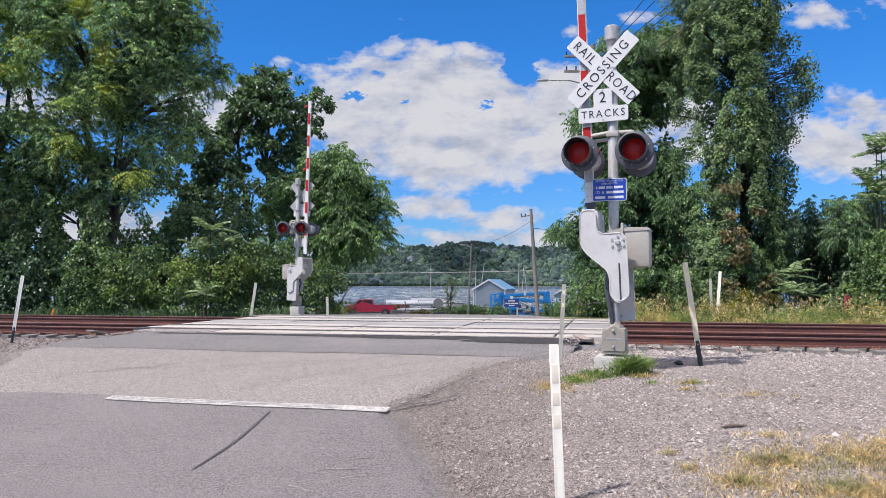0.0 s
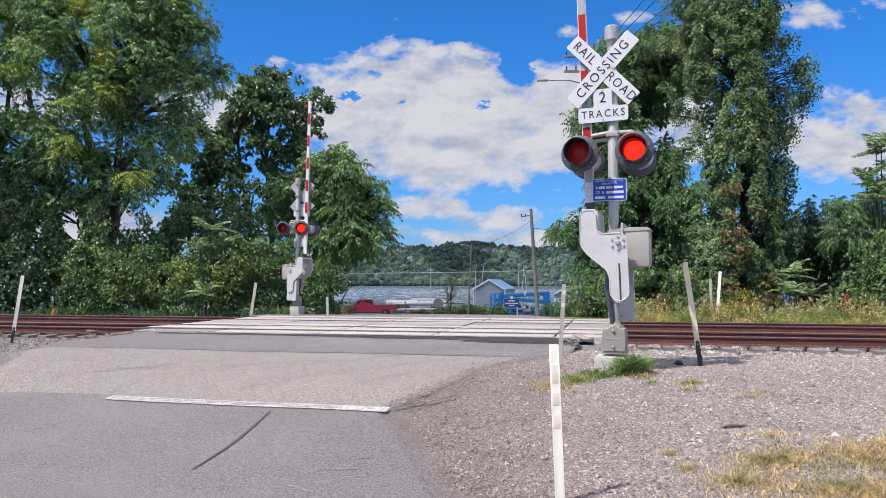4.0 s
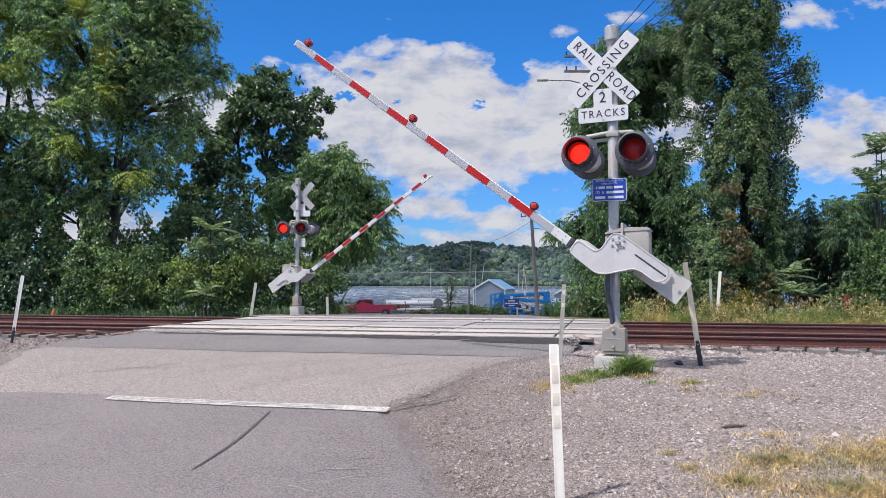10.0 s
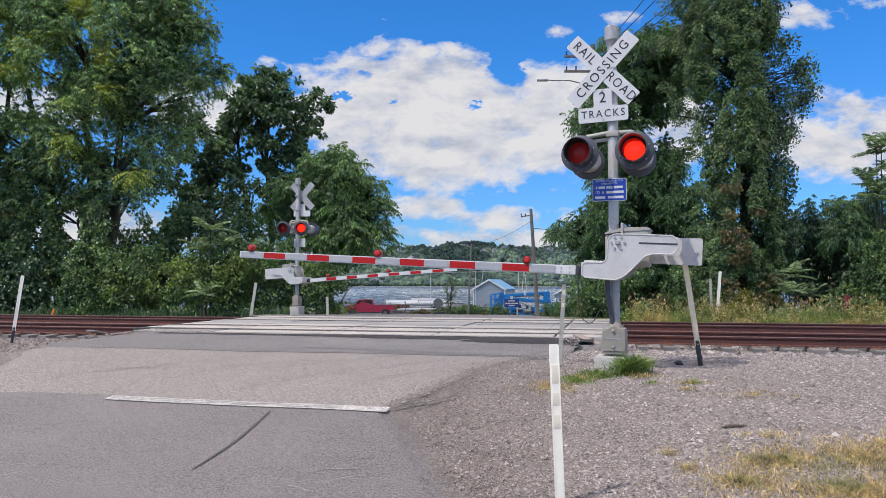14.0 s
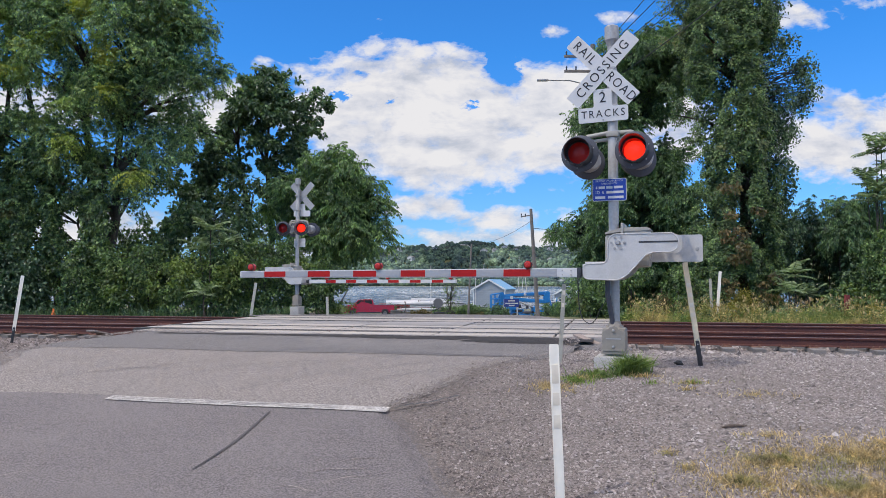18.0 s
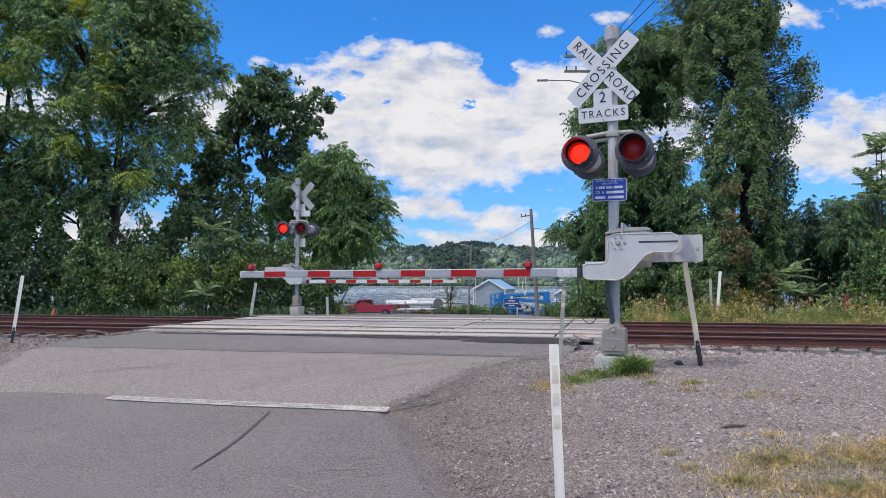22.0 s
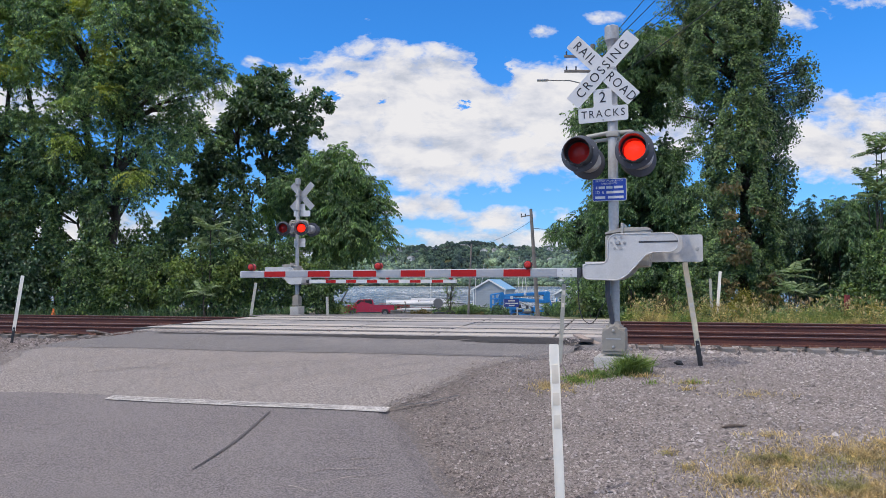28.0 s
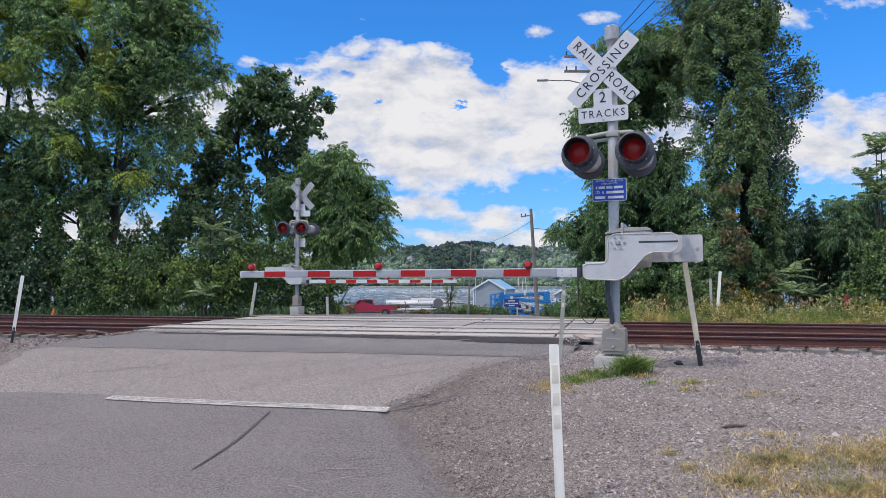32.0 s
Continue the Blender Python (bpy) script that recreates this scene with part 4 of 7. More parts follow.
NEAR = (2.366, 10.15, 0.45)
FAR = (-5.22, 26.3, 0.63)
near_signal, near_arm, near_lights = crossing_signal(pose(*NEAR, 0, 0, -20), 1.70, "railroad crossing signal with crossbuck, red flashers and swinging gate", 6.17)
far_signal, far_arm, far_lights = crossing_signal(pose(*FAR, 0, 0, 160), 1.45, "railroad crossing signal seen from behind across the tracks", 6.12, 0.75)
# a slack cable loops from the mast to the boom foot
CABLE_AT = (-0.126, -0.05, 0.90)
slack = part("slack_cable", tube(bmesh.new(), [(0.06, 0.02, 0.06), (0, 0, 0), (-0.074, 0, -0.113), (-0.123, 0, -0.235), (-0.165, 0, -0.285), (-0.213, 0, -0.30), (-0.275, 0, -0.27), (-0.321, 0, -0.206), (-0.353, 0, -0.07), (-0.365, 0, 0.14), (-0.37, 0.01, 0.37)], 0.007, 6), M["cable"], near_signal, "thin slack black cable", pose(*CABLE_AT))

# ---------------------------------------------------------------- marker posts
def marker_post(x, y, height, lean, tilt, width, label, bands=(), foot=0.0, finish="post", turn=0.0):
    """A flat flexible delineator with rounded top, grey bands and a dark anchor at the foot."""
    base = thing("marker_post", pose(x, y, ground_z(x, y) - 0.02, tilt, lean, turn), label, "marker post", "marker posts")
    w = width / 2
    out = rounded([(-w, foot), (w, foot), (w, height), (-w, height)], 0.012, 3)
    bm = plate(bmesh.new(), out, 0.014)
    for s in (-1, 1):
        box(bm, (0.012, 0.024, height - foot - 0.03), (s * (w - 0.006), 0.003, (height + foot) / 2), bevel=0.003)
    part("blade", bm, M[finish], base)
    for z0, z1 in bands:
        part("band", box(bmesh.new(), (width * 0.97, 0.0165, z1 - z0), (0, -0.0005, (z0 + z1) / 2), bevel=0.001), M["reflector"], base, "grey reflective band")
    if foot:
        part("anchor", box(bmesh.new(), (width * 0.8, 0.045, foot + 0.09), (0, 0.012, (foot + 0.03) / 2 + 0.02), bevel=0.006), M["cable"], base, "black steel anchor")
        for z in (foot + 0.03, foot + 0.09):
            part("bolt", lathe(bmesh.new(), [(0, 0.01), (0.009, 0.008), (0.01, 0)], 6, pose(0, -0.008, z) @ FRONT), M["galv"], base)
    return base


marker_post(0.835, 5.30, 1.15, -2.0, 0, 0.068, "tall white flexible marker post in the gravel", ((0.55, 0.645), (0.715, 0.805), (0.87, 1.005)))
marker_post(1.652, 10.45, 1.15, 3.4, 0, 0.056, "dull white marker post beside the crossing signal", ((0.82, 0.88), (1.0, 1.06)), finish="post_grey")
marker_post(3.65, 10.45, 1.50, -8.0, 0, 0.074, "leaning white marker post with grey bands and black foot", ((0.72, 0.78), (0.86, 0.92), (1.0, 1.06), (1.14, 1.2)), 0.30, "post_cream")
marker_post(-8.42, 14.4, 1.36, 6.8, 0, 0.062, "leaning white marker post beside the rails", (), 0.26, turn=25)
for x, y, h, lean, w, g in ((-6.75, 25.8, 1.34, 8, 0.10, True), (-4.05, 25.9, 0.82, -2, 0.09, True), (9.28, 25.4, 1.45, -2, 0.09, True), (9.36, 25.2, 1.7, 5, 0.10, False)):
    marker_post(x, y, h, lean, 0, w, "weathered marker post beyond the tracks", (), 0.0, "post_grey" if g else "post")

# ---------------------------------------------------------------- plants
rng = np.random.default_rng(7)


def unit(a):
    return a / np.maximum(np.linalg.norm(a, axis=-1, keepdims=True), 1e-6)


def kites(base, d, length, width, fold=0.15):
    """Pointed leaves: a four-cornered blade from each base along d."""
    n = len(base)
    side = unit(np.cross(d, rng.normal(size=(n, 3)) * 0.6 + np.array([0, 0, 1.0])))
    up = unit(np.cross(side, d))
    length, width = np.broadcast_to(length, n)[:, None], np.broadcast_to(width, n)[:, None]
    mid = base + d * length * 0.45 + up * width * fold
    v = np.stack([base, mid + side * width / 2, base + d * length - up * length * 0.12, mid - side * width / 2], 1)
    return v.reshape(-1, 3)


def quads(n):
    return np.arange(4 * n, dtype=np.int32).reshape(-1, 4)


def clump_points(clumps, per, flat=0.75):
    """Points on and in small rounded clumps, most of them on the upper outside."""
    c = np.repeat(np.asarray(clumps, float), per, axis=0)
    d = unit(rng.normal(size=(len(c), 3)) + np.array([0, 0, 0.25]))
    r = c[:, 3:4] * rng.uniform(0.35, 1.0, (len(c), 1)) ** 0.6
    return c[:, :3] + d * r * np.array([1, 1, flat]), d


def broad_leaves(clumps, per, size, droop=0.5, flat=0.75):
    p, d = clump_points(clumps, per, flat)
    d = unit(d * 0.55 + rng.normal(size=d.shape) * 0.55 + np.array([0, 0, -0.35 - droop]))
    k = rng.uniform(0.7, 1.3, len(p)) * size
    return kites(p, d, k, k * 0.72)


def frond_leaves(clumps, per, size, pairs=6, droop=0.55, slim=0.30, loose=0.2):
    """Feathered leaves: pairs of leaflets along an arching stalk."""
    p, d = clump_points(clumps, per, 0.8)
    d = unit(d * np.array([1, 1, 0.6]) + rng.normal(size=d.shape) * 0.3 + np.array([0, 0, -0.05]))
    L = (rng.uniform(0.75, 1.25, len(p)) * size)[:, None]
    side = unit(np.cross(d, np.array([0, 0, 1.0]) + rng.normal(size=d.shape) * 0.25))
    out = []
    for i in range(pairs):
        t = (i + 0.6) / pairs
        at = p + d * L * t + np.array([0, 0, -1.0]) * L * droop * t * t
        tang = unit(d + np.array([0, 0, -2.0]) * droop * t)
        ll = L[:, 0] * (0.35 - 0.16 * abs(t - 0.45))
        for s in (-1, 1):
            out.append(kites(at, unit(side * s * 0.8 + tang * 0.5 + np.array([0, 0, -0.75]) + rng.normal(size=d.shape) * loose), ll, ll * slim))
    return np.concatenate(out)


def envelope(shapes, count, rad, gap=0.0, inner=0.45, grain=0.42):
    """Clump centres in the outer part of some ellipsoids (cx, cy, cz, rx, ry, rz), unevenly set."""
    vol = np.array([s[3] * s[5] for s in shapes])
    out = []
    for s, k in zip(shapes, (vol / vol.sum() * count).astype(int)):
        d = unit(rng.normal(size=(k, 3)))
        d[:, 1] = np.where(rng.random(k) < 0.55, -abs(d[:, 1]), d[:, 1])
        r = inner + (1.06 - inner) * rng.random((k, 1)) ** 0.55
        c = np.array(s[:3]) + d * r * np.array(s[3:6])
        out.append(np.concatenate([c, rng.uniform(0.7, 1.35, (k, 1)) * rad], 1))
    c = np.concatenate(out)
    c = c[c[:, 2] > np.minimum(0.5, land(c[:, 0], c[:, 1]) + 0.3)]
    if gap:
        keep = np.array([noise.noise(Vector(q[:3]) * grain) > gap - 0.55 for q in c])
        c = c[keep]
    return c


def limbs(base, trunk, clumps, count, r0):
    """Boughs from points of the trunk out to some of the clumps."""
    pick = clumps[rng.choice(len(clumps), min(count, len(clumps)), replace=False)]
    for c in pick:
        target = Vector(c[:3])
        start = min((Vector(t) for t in trunk[1:]), key=lambda t: (t - target).length + 1.2 * max(0, t.z - target.z + 0.8))
        mid = start.lerp(target, 0.5) + Vector((rng.uniform(-0.3, 0.3), rng.uniform(-0.3, 0.3), 0.35))
        part("limb", tube(bmesh.new(), [start, mid, target], [r0, r0 * 0.55, r0 * 0.15], 6), M["bark"], base)


def tree(name, label, trunks, clumps, verts, leaf, boughs=40, r=0.2, category="tree", inner=0.0):
    x, y = trunks[0][0][:2]
    base = thing(name, Matrix(), label, category)
    for tr in trunks:
        bm = bmesh.new()
        k = len(tr)
        tube(bm, tr, [r * (1 - 0.8 * i / (k - 1)) * (1.25 if i == 0 else 1) for i in range(k)], 10)
        part("trunk", bm, M["bark"], base)
    limbs(base, [p for t in trunks for p in t], clumps, boughs, r * 0.35)
    # leaves inside the crown take the darkened colour that imitates shade
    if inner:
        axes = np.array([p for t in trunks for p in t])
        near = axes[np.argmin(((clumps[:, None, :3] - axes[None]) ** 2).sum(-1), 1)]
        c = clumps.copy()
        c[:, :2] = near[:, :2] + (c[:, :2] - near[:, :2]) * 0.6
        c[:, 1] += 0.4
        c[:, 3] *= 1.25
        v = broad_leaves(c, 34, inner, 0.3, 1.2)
        part("inner_foliage", raw_mesh("inner_foliage", v, quads(len(v) // 4), M["leaf_in_shade"]), None, base, "inner leaves with shade put into their colour")
    part("crown", raw_mesh("crown", verts, quads(len(verts) // 4), leaf), None, base)
    return base


def trunk_path(x, y, top, sway=0.5, n=7, lean=0.0):
    z0 = ground_z(x, y) - 0.15
    return [(x + lean * i / n + sway * 0.3 * math.sin(i * 1.7 + x), y + sway * 0.25 * math.cos(i * 1.3 + x), z0 + (top - z0) * i / (n - 1)) for i in range(n)]


# openings cut along the camera's sight lines to fit its view: (sideways slope, upward slope, half width, half height)
VIEW_OPENINGS = ((-0.505, 0.076, 0.011, 0.020), (-0.391, 0.090, 0.010, 0.024), (-0.374, 0.116, 0.007, 0.012), (-0.432, 0.078, 0.004, 0.006), (-0.482, 0.140, 0.004, 0.008),
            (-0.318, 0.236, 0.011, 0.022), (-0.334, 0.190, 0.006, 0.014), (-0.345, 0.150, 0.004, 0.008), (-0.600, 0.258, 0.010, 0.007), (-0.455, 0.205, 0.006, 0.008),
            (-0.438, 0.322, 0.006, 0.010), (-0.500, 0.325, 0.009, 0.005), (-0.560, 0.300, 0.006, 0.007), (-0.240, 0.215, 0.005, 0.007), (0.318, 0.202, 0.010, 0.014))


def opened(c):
    """Leaves out the clumps that would close the openings in the camera's view."""
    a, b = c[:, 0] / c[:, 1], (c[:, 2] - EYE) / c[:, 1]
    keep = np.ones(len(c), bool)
    for oa, ob, ra, rb in VIEW_OPENINGS:
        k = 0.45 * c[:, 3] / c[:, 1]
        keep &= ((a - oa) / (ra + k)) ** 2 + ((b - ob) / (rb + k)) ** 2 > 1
    return c[keep]


def sprays(shapes, count, R, per, rad, gap=0.0, inner=0.3, flat=0.65, grain=0.42):
    """Leaf masses like umbrellas: clumps domed over bough ends, with hollows below them."""
    heads = envelope(shapes, count, 1.0, gap, inner, grain)
    c = np.repeat(heads, per, axis=0)
    d = unit(rng.normal(size=(len(c), 3)))
    d[:, 2] = abs(d[:, 2]) * 1.3 - 0.35
    d[:, 1] = np.where(rng.random(len(c)) < 0.35, -abs(d[:, 1]), d[:, 1])
    big = R * c[:, 3:4] * rng.uniform(0.5, 1.0, (len(c), 1))
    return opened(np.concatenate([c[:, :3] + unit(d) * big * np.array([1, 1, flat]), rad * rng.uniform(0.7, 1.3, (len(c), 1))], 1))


def hollowed(c, count, x0, x1, z0, z1):
    """Takes out narrow hollows along the camera's sight lines, so that the sky shows between the leaf masses."""
    keep = np.ones(len(c), bool)
    for hx, hz, rx, rz in zip(rng.uniform(x0, x1, count), rng.uniform(z0, z1, count), rng.uniform(0.18, 0.34, count), rng.uniform(0.18, 0.42, count)):
        shift = (c[:, 1] - 30) / 30
        keep &= ((c[:, 0] - hx * (1 + shift)) / rx) ** 2 + ((c[:, 2] - hz - (hz - EYE) * shift) / rz) ** 2 > 1
    return c[keep]


def add_foliage(base, name, verts, leaf, label):
    return part(name, raw_mesh(name, verts, quads(len(verts) // 4), leaf), None, base, label)


# the tall walnut-leaved group beside the crossing
E = [(-15.4, 30, 12.2, 3.0, 2.4, 3.6), (-11.6, 29.6, 12.0, 2.0, 2.0, 2.6), (-11.0, 29.6, 10.4, 1.7, 1.8, 1.9), (-13.3, 30, 9.0, 2.7, 2.2, 1.7), (-17.5, 30, 7.4, 2.0, 1.8, 1.6),
     (-12.2, 30.4, 7.2, 1.6, 1.6, 1.2), (-15.6, 30, 7.4, 1.5, 1.6, 1.2), (-16.6, 30.2, 5.4, 1.6, 1.4, 1.3), (-13.2, 30.6, 5.4, 1.2, 1.3, 1.0), (-10.9, 30.6, 7.6, 0.9, 1.2, 1.2)]
C = np.concatenate([sprays(E, 225, 0.95, 8, 0.33, 0.14, 0.2, 0.8, 1.4), sprays([(-10.4, 29.4, 11.1, 1.35, 1.2, 1.35), (-10.8, 29.4, 12.7, 1.1, 1.2, 1.0), (-9.9, 29.5, 10.0, 0.8, 1.0, 0.9)], 34, 0.6, 8, 0.32, 0.1, 0.3, 0.8, 1.4)])
C = hollowed(C, 75, -18.5, -9.6, 5.0, 13.6)
walnut = tree("walnut_tree", "tall leafy walnut tree with drooping feathered leaves", [trunk_path(-14.8, 30.6, 12.5), trunk_path(-14.2, 30.2, 12.0, lean=1.8), trunk_path(-15.8, 30.9, 12, lean=-2.4)],
              C, frond_leaves(C, 9, 0.39, 6, 0.42, 0.50, 0.42), M["leaf_walnut"], 150, 0.26)
# single sprays are yellower; their pale colour partly stands in for sunlit tops
Y = sprays([(-14.6, 28.4, 7.1, 0.6, 0.4, 0.35), (-11.9, 28.4, 5.7, 0.35, 0.4, 0.3), (-14.9, 28.2, 11.4, 0.6, 0.4, 0.4), (-12.9, 28.2, 10.2, 0.4, 0.4, 0.35), (-11.3, 28.2, 13.0, 0.5, 0.4, 0.4), (-17.4, 28.2, 7.1, 0.4, 0.4, 0.3), (-17.3, 28.2, 9.9, 0.4, 0.4, 0.3), (-13.9, 28.2, 12.6, 0.6, 0.4, 0.4), (-15.8, 28.2, 12.9, 0.5, 0.4, 0.4), (-10.9, 28.3, 11.6, 0.4, 0.4, 0.3), (-16.2, 28.2, 11.0, 0.4, 0.4, 0.3), (-13.0, 28.2, 8.9, 0.3, 0.4, 0.3)], 24, 0.42, 6, 0.24, 0, 0.1)
add_foliage(walnut, "yellow_green_spray", frond_leaves(Y, 9, 0.40, 5, 0.6, 0.45), M["leaf_pale"], "sprays of yellow-green leaves, partly paled for sunlit tops")
E = [(-21.6, 28.9, 11.5, 2.2, 1.8, 4.2), (-21.3, 29, 5.5, 2.2, 1.8, 3.8), (-18.4, 29.5, 11.4, 2.2, 2.0, 3.4), (-19.4, 29.8, 7.0, 1.6, 1.6, 2.2)]
C = hollowed(sprays(E, 135, 0.95, 8, 0.34, 0.08, 0.2, 0.8, 1.4), 30, -21.5, -17.5, 5.0, 13.6)
tree("walnut_tree", "tall leafy tree at the edge of the thicket", [trunk_path(-19.6, 29.9, 12), trunk_path(-18.6, 29.9, 11.5, lean=0.8)], C, frond_leaves(C, 8, 0.42, 6, 0.42, 0.50, 0.42), M["leaf_walnut"], 80, 0.22)


def strands(count, place, drop, wide, rad):
    """Hanging strands of vine, thickest below their head and tapering to a tip."""
    out = []
    for _ in range(count):
        cx, cy, top, low = place()
        n = max(4, int(rng.uniform(*drop) / 0.22))
        w = rng.uniform(*wide)
        for i in range(n):
            t = i / (n - 1)
            z = top - 0.22 * i
            if z < low:
                break
            s = w * (0.35 + 0.9 * math.sin(math.pi * min(1, t * 0.75 + 0.22)))
            for _ in range(2):
                out.append((cx + 0.25 * math.sin(t * 2.5 + cx * 7) + rng.normal() * s * 0.45, cy + rng.normal() * s * 0.3, z + rng.normal() * 0.08, rad * rng.uniform(0.7, 1.2)))
    return np.array(out)


def hung_leaves(clumps, per, size, axis=None):
    """Vine leaves lie over one another like shingles, tips down and faces away from the axis (x, y) of the column that they clothe."""
    p, d = clump_points(clumps, per, 1.0)
    face = np.tile((0.0, -1.0, 0.0), (len(p), 1)) if axis is None else unit((p - np.array([*axis, 0])) * np.array([1, 1, 0])) + d * 0.5
    d = unit(d * 0.3 + face * 0.35 + rng.normal(size=d.shape) * 0.32 + np.array([0, 0, -0.95]))
    k = rng.uniform(0.6, 1.35, len(p)) * size
    side = unit(np.cross(d, face + rng.normal(size=d.shape) * 0.4))
    up = unit(np.cross(side, d))
    k = k[:, None]
    mid = p + d * k * 0.38 + up * k * 0.08
    return np.stack([p, mid + side * k * 0.45, p + d * k, mid - side * k * 0.45], 1).reshape(-1, 3)


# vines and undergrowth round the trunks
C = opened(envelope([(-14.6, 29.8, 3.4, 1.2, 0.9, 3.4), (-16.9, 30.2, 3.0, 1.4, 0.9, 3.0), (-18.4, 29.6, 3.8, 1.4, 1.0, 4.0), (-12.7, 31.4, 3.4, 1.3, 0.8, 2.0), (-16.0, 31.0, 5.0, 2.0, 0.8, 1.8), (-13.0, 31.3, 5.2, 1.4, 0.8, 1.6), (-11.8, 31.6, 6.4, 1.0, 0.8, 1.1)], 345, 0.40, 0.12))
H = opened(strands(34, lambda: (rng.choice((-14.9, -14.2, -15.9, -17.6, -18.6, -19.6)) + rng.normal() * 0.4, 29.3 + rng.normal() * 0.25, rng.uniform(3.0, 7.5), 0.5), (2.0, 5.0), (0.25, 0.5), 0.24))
C = np.concatenate([C, H])
tree("vine_thicket", "vine-grown trunks with dark hanging leaves", [trunk_path(-14.9, 30.3, 6)], C, np.concatenate([broad_leaves(C, 44, 0.118, 0.7), hung_leaves(H, 38, 0.11)]), M["leaf_vine"], 30, 0.1, "vine")

# the dark maple behind
E = [(-8.7, 36.5, 9.6, 1.7, 1.6, 2.2), (-8.1, 36.5, 11.4, 0.9, 1.0, 1.1), (-10.0, 36.5, 10.8, 0.9, 1.0, 1.2), (-6.7, 36.5, 9.9, 0.8, 0.9, 1.0), (-11.0, 36.5, 8.2, 1.6, 1.6, 2.0), (-7.4, 36.5, 7.4, 1.4, 1.5, 1.6),
     (-9.2, 36, 5.2, 3.2, 1.8, 2.2), (-12.2, 36, 5.2, 2.2, 1.8, 2.6)]
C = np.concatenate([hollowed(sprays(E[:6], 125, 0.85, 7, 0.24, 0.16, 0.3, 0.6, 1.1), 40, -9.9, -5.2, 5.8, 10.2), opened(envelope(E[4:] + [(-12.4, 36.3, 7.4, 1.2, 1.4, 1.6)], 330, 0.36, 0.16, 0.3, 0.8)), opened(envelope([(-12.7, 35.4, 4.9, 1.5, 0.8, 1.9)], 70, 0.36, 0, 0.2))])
tree("maple_tree", "dark-leaved maple tree with an open uneven crown", [trunk_path(-8.8, 37, 11.5), trunk_path(-9.4, 37, 10.5, lean=-1.2)], C, broad_leaves(C, 32, 0.20, 0.25), M["leaf_dark"], 90, 0.20)

# the light green tree next to the river view
E = [(-4.85, 31.5, 5.6, 1.5, 1.5, 1.9), (-3.5, 31.5, 4.4, 0.9, 1.2, 1.5), (-6.2, 31.5, 5.0, 1.1, 1.2, 1.8), (-4.7, 31, 3.6, 1.7, 1.5, 1.0)]
C = sprays(E, 62, 0.60, 6, 0.30, 0.10, 0.2, 0.7, 0.8)
tree("ailanthus_tree", "bright green tree with drooping feathered leaves", [trunk_path(-4.9, 32, 6.8), trunk_path(-5.2, 31.8, 6.2, lean=1.0)], C, frond_leaves(C, 14, 0.52, 7, 0.55, 0.36), M["leaf_light"], 40, 0.13, inner=0.2)

# trees beyond the signal
E = [(8.9, 33, 11.0, 1.5, 1.6, 2.0), (8.0, 33, 9.0, 1.5, 1.6, 1.6), (6.2, 33, 8.9, 1.1, 1.0, 0.35), (8.7, 33, 6.0, 1.7, 1.6, 2.6), (7.0, 32.8, 5.0, 1.4, 1.5, 1.8), (7.2, 32.6, 2.2, 1.9, 1.6, 2.2),
     (5.5, 33, 4.1, 0.8, 1.0, 0.8), (10.8, 33, 11.6, 1.4, 1.5, 1.8), (10.9, 33, 9.7, 0.6, 0.8, 0.6), (9.6, 33, 2.6, 1.6, 1.4, 2.6), (10.5, 32, 5.0, 1.0, 0.9, 2.6), (10.2, 32, 7.7, 0.5, 0.6, 0.7)]
C = sprays(E, 172, 0.70, 7, 0.30, 0.18, 0.3, 0.75, 1.1)
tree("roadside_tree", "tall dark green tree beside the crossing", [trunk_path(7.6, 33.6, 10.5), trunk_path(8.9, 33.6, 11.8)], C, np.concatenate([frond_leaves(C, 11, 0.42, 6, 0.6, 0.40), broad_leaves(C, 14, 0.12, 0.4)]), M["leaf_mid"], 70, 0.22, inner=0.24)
# a column of vines: strands hang before one another; the clefts show leaves coloured dark for shade
TOWER = ((0.5, 11.3, 2.3), (3.0, 11.6, 1.7), (6.0, 11.75, 1.35), (9.0, 11.7, 1.35), (11.5, 11.45, 1.75), (13.5, 11.35, 2.1), (15.5, 11.6, 1.9))


def tower_spot():
    top = rng.uniform(2.6, 15.6)
    cx, w = (float(np.interp(top, [r[0] for r in TOWER], [r[k] for r in TOWER])) for k in (1, 2))
    a = rng.uniform(math.pi * 0.92, math.pi * 1.80)
    return cx + w * math.cos(a) * rng.uniform(0.75, 1.05), 29.3 + 1.15 * math.sin(a), top, 0.4


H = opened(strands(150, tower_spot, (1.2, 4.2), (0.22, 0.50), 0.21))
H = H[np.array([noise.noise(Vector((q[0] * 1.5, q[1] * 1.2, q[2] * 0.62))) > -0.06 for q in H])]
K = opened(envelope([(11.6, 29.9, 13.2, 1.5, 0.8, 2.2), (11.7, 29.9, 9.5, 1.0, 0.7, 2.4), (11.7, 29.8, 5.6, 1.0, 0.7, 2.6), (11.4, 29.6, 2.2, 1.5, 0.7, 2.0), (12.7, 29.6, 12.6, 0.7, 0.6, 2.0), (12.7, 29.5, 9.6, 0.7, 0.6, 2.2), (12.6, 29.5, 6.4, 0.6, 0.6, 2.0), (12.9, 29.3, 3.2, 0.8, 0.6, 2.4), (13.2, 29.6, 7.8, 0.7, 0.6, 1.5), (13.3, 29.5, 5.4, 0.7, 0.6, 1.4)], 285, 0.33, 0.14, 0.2))
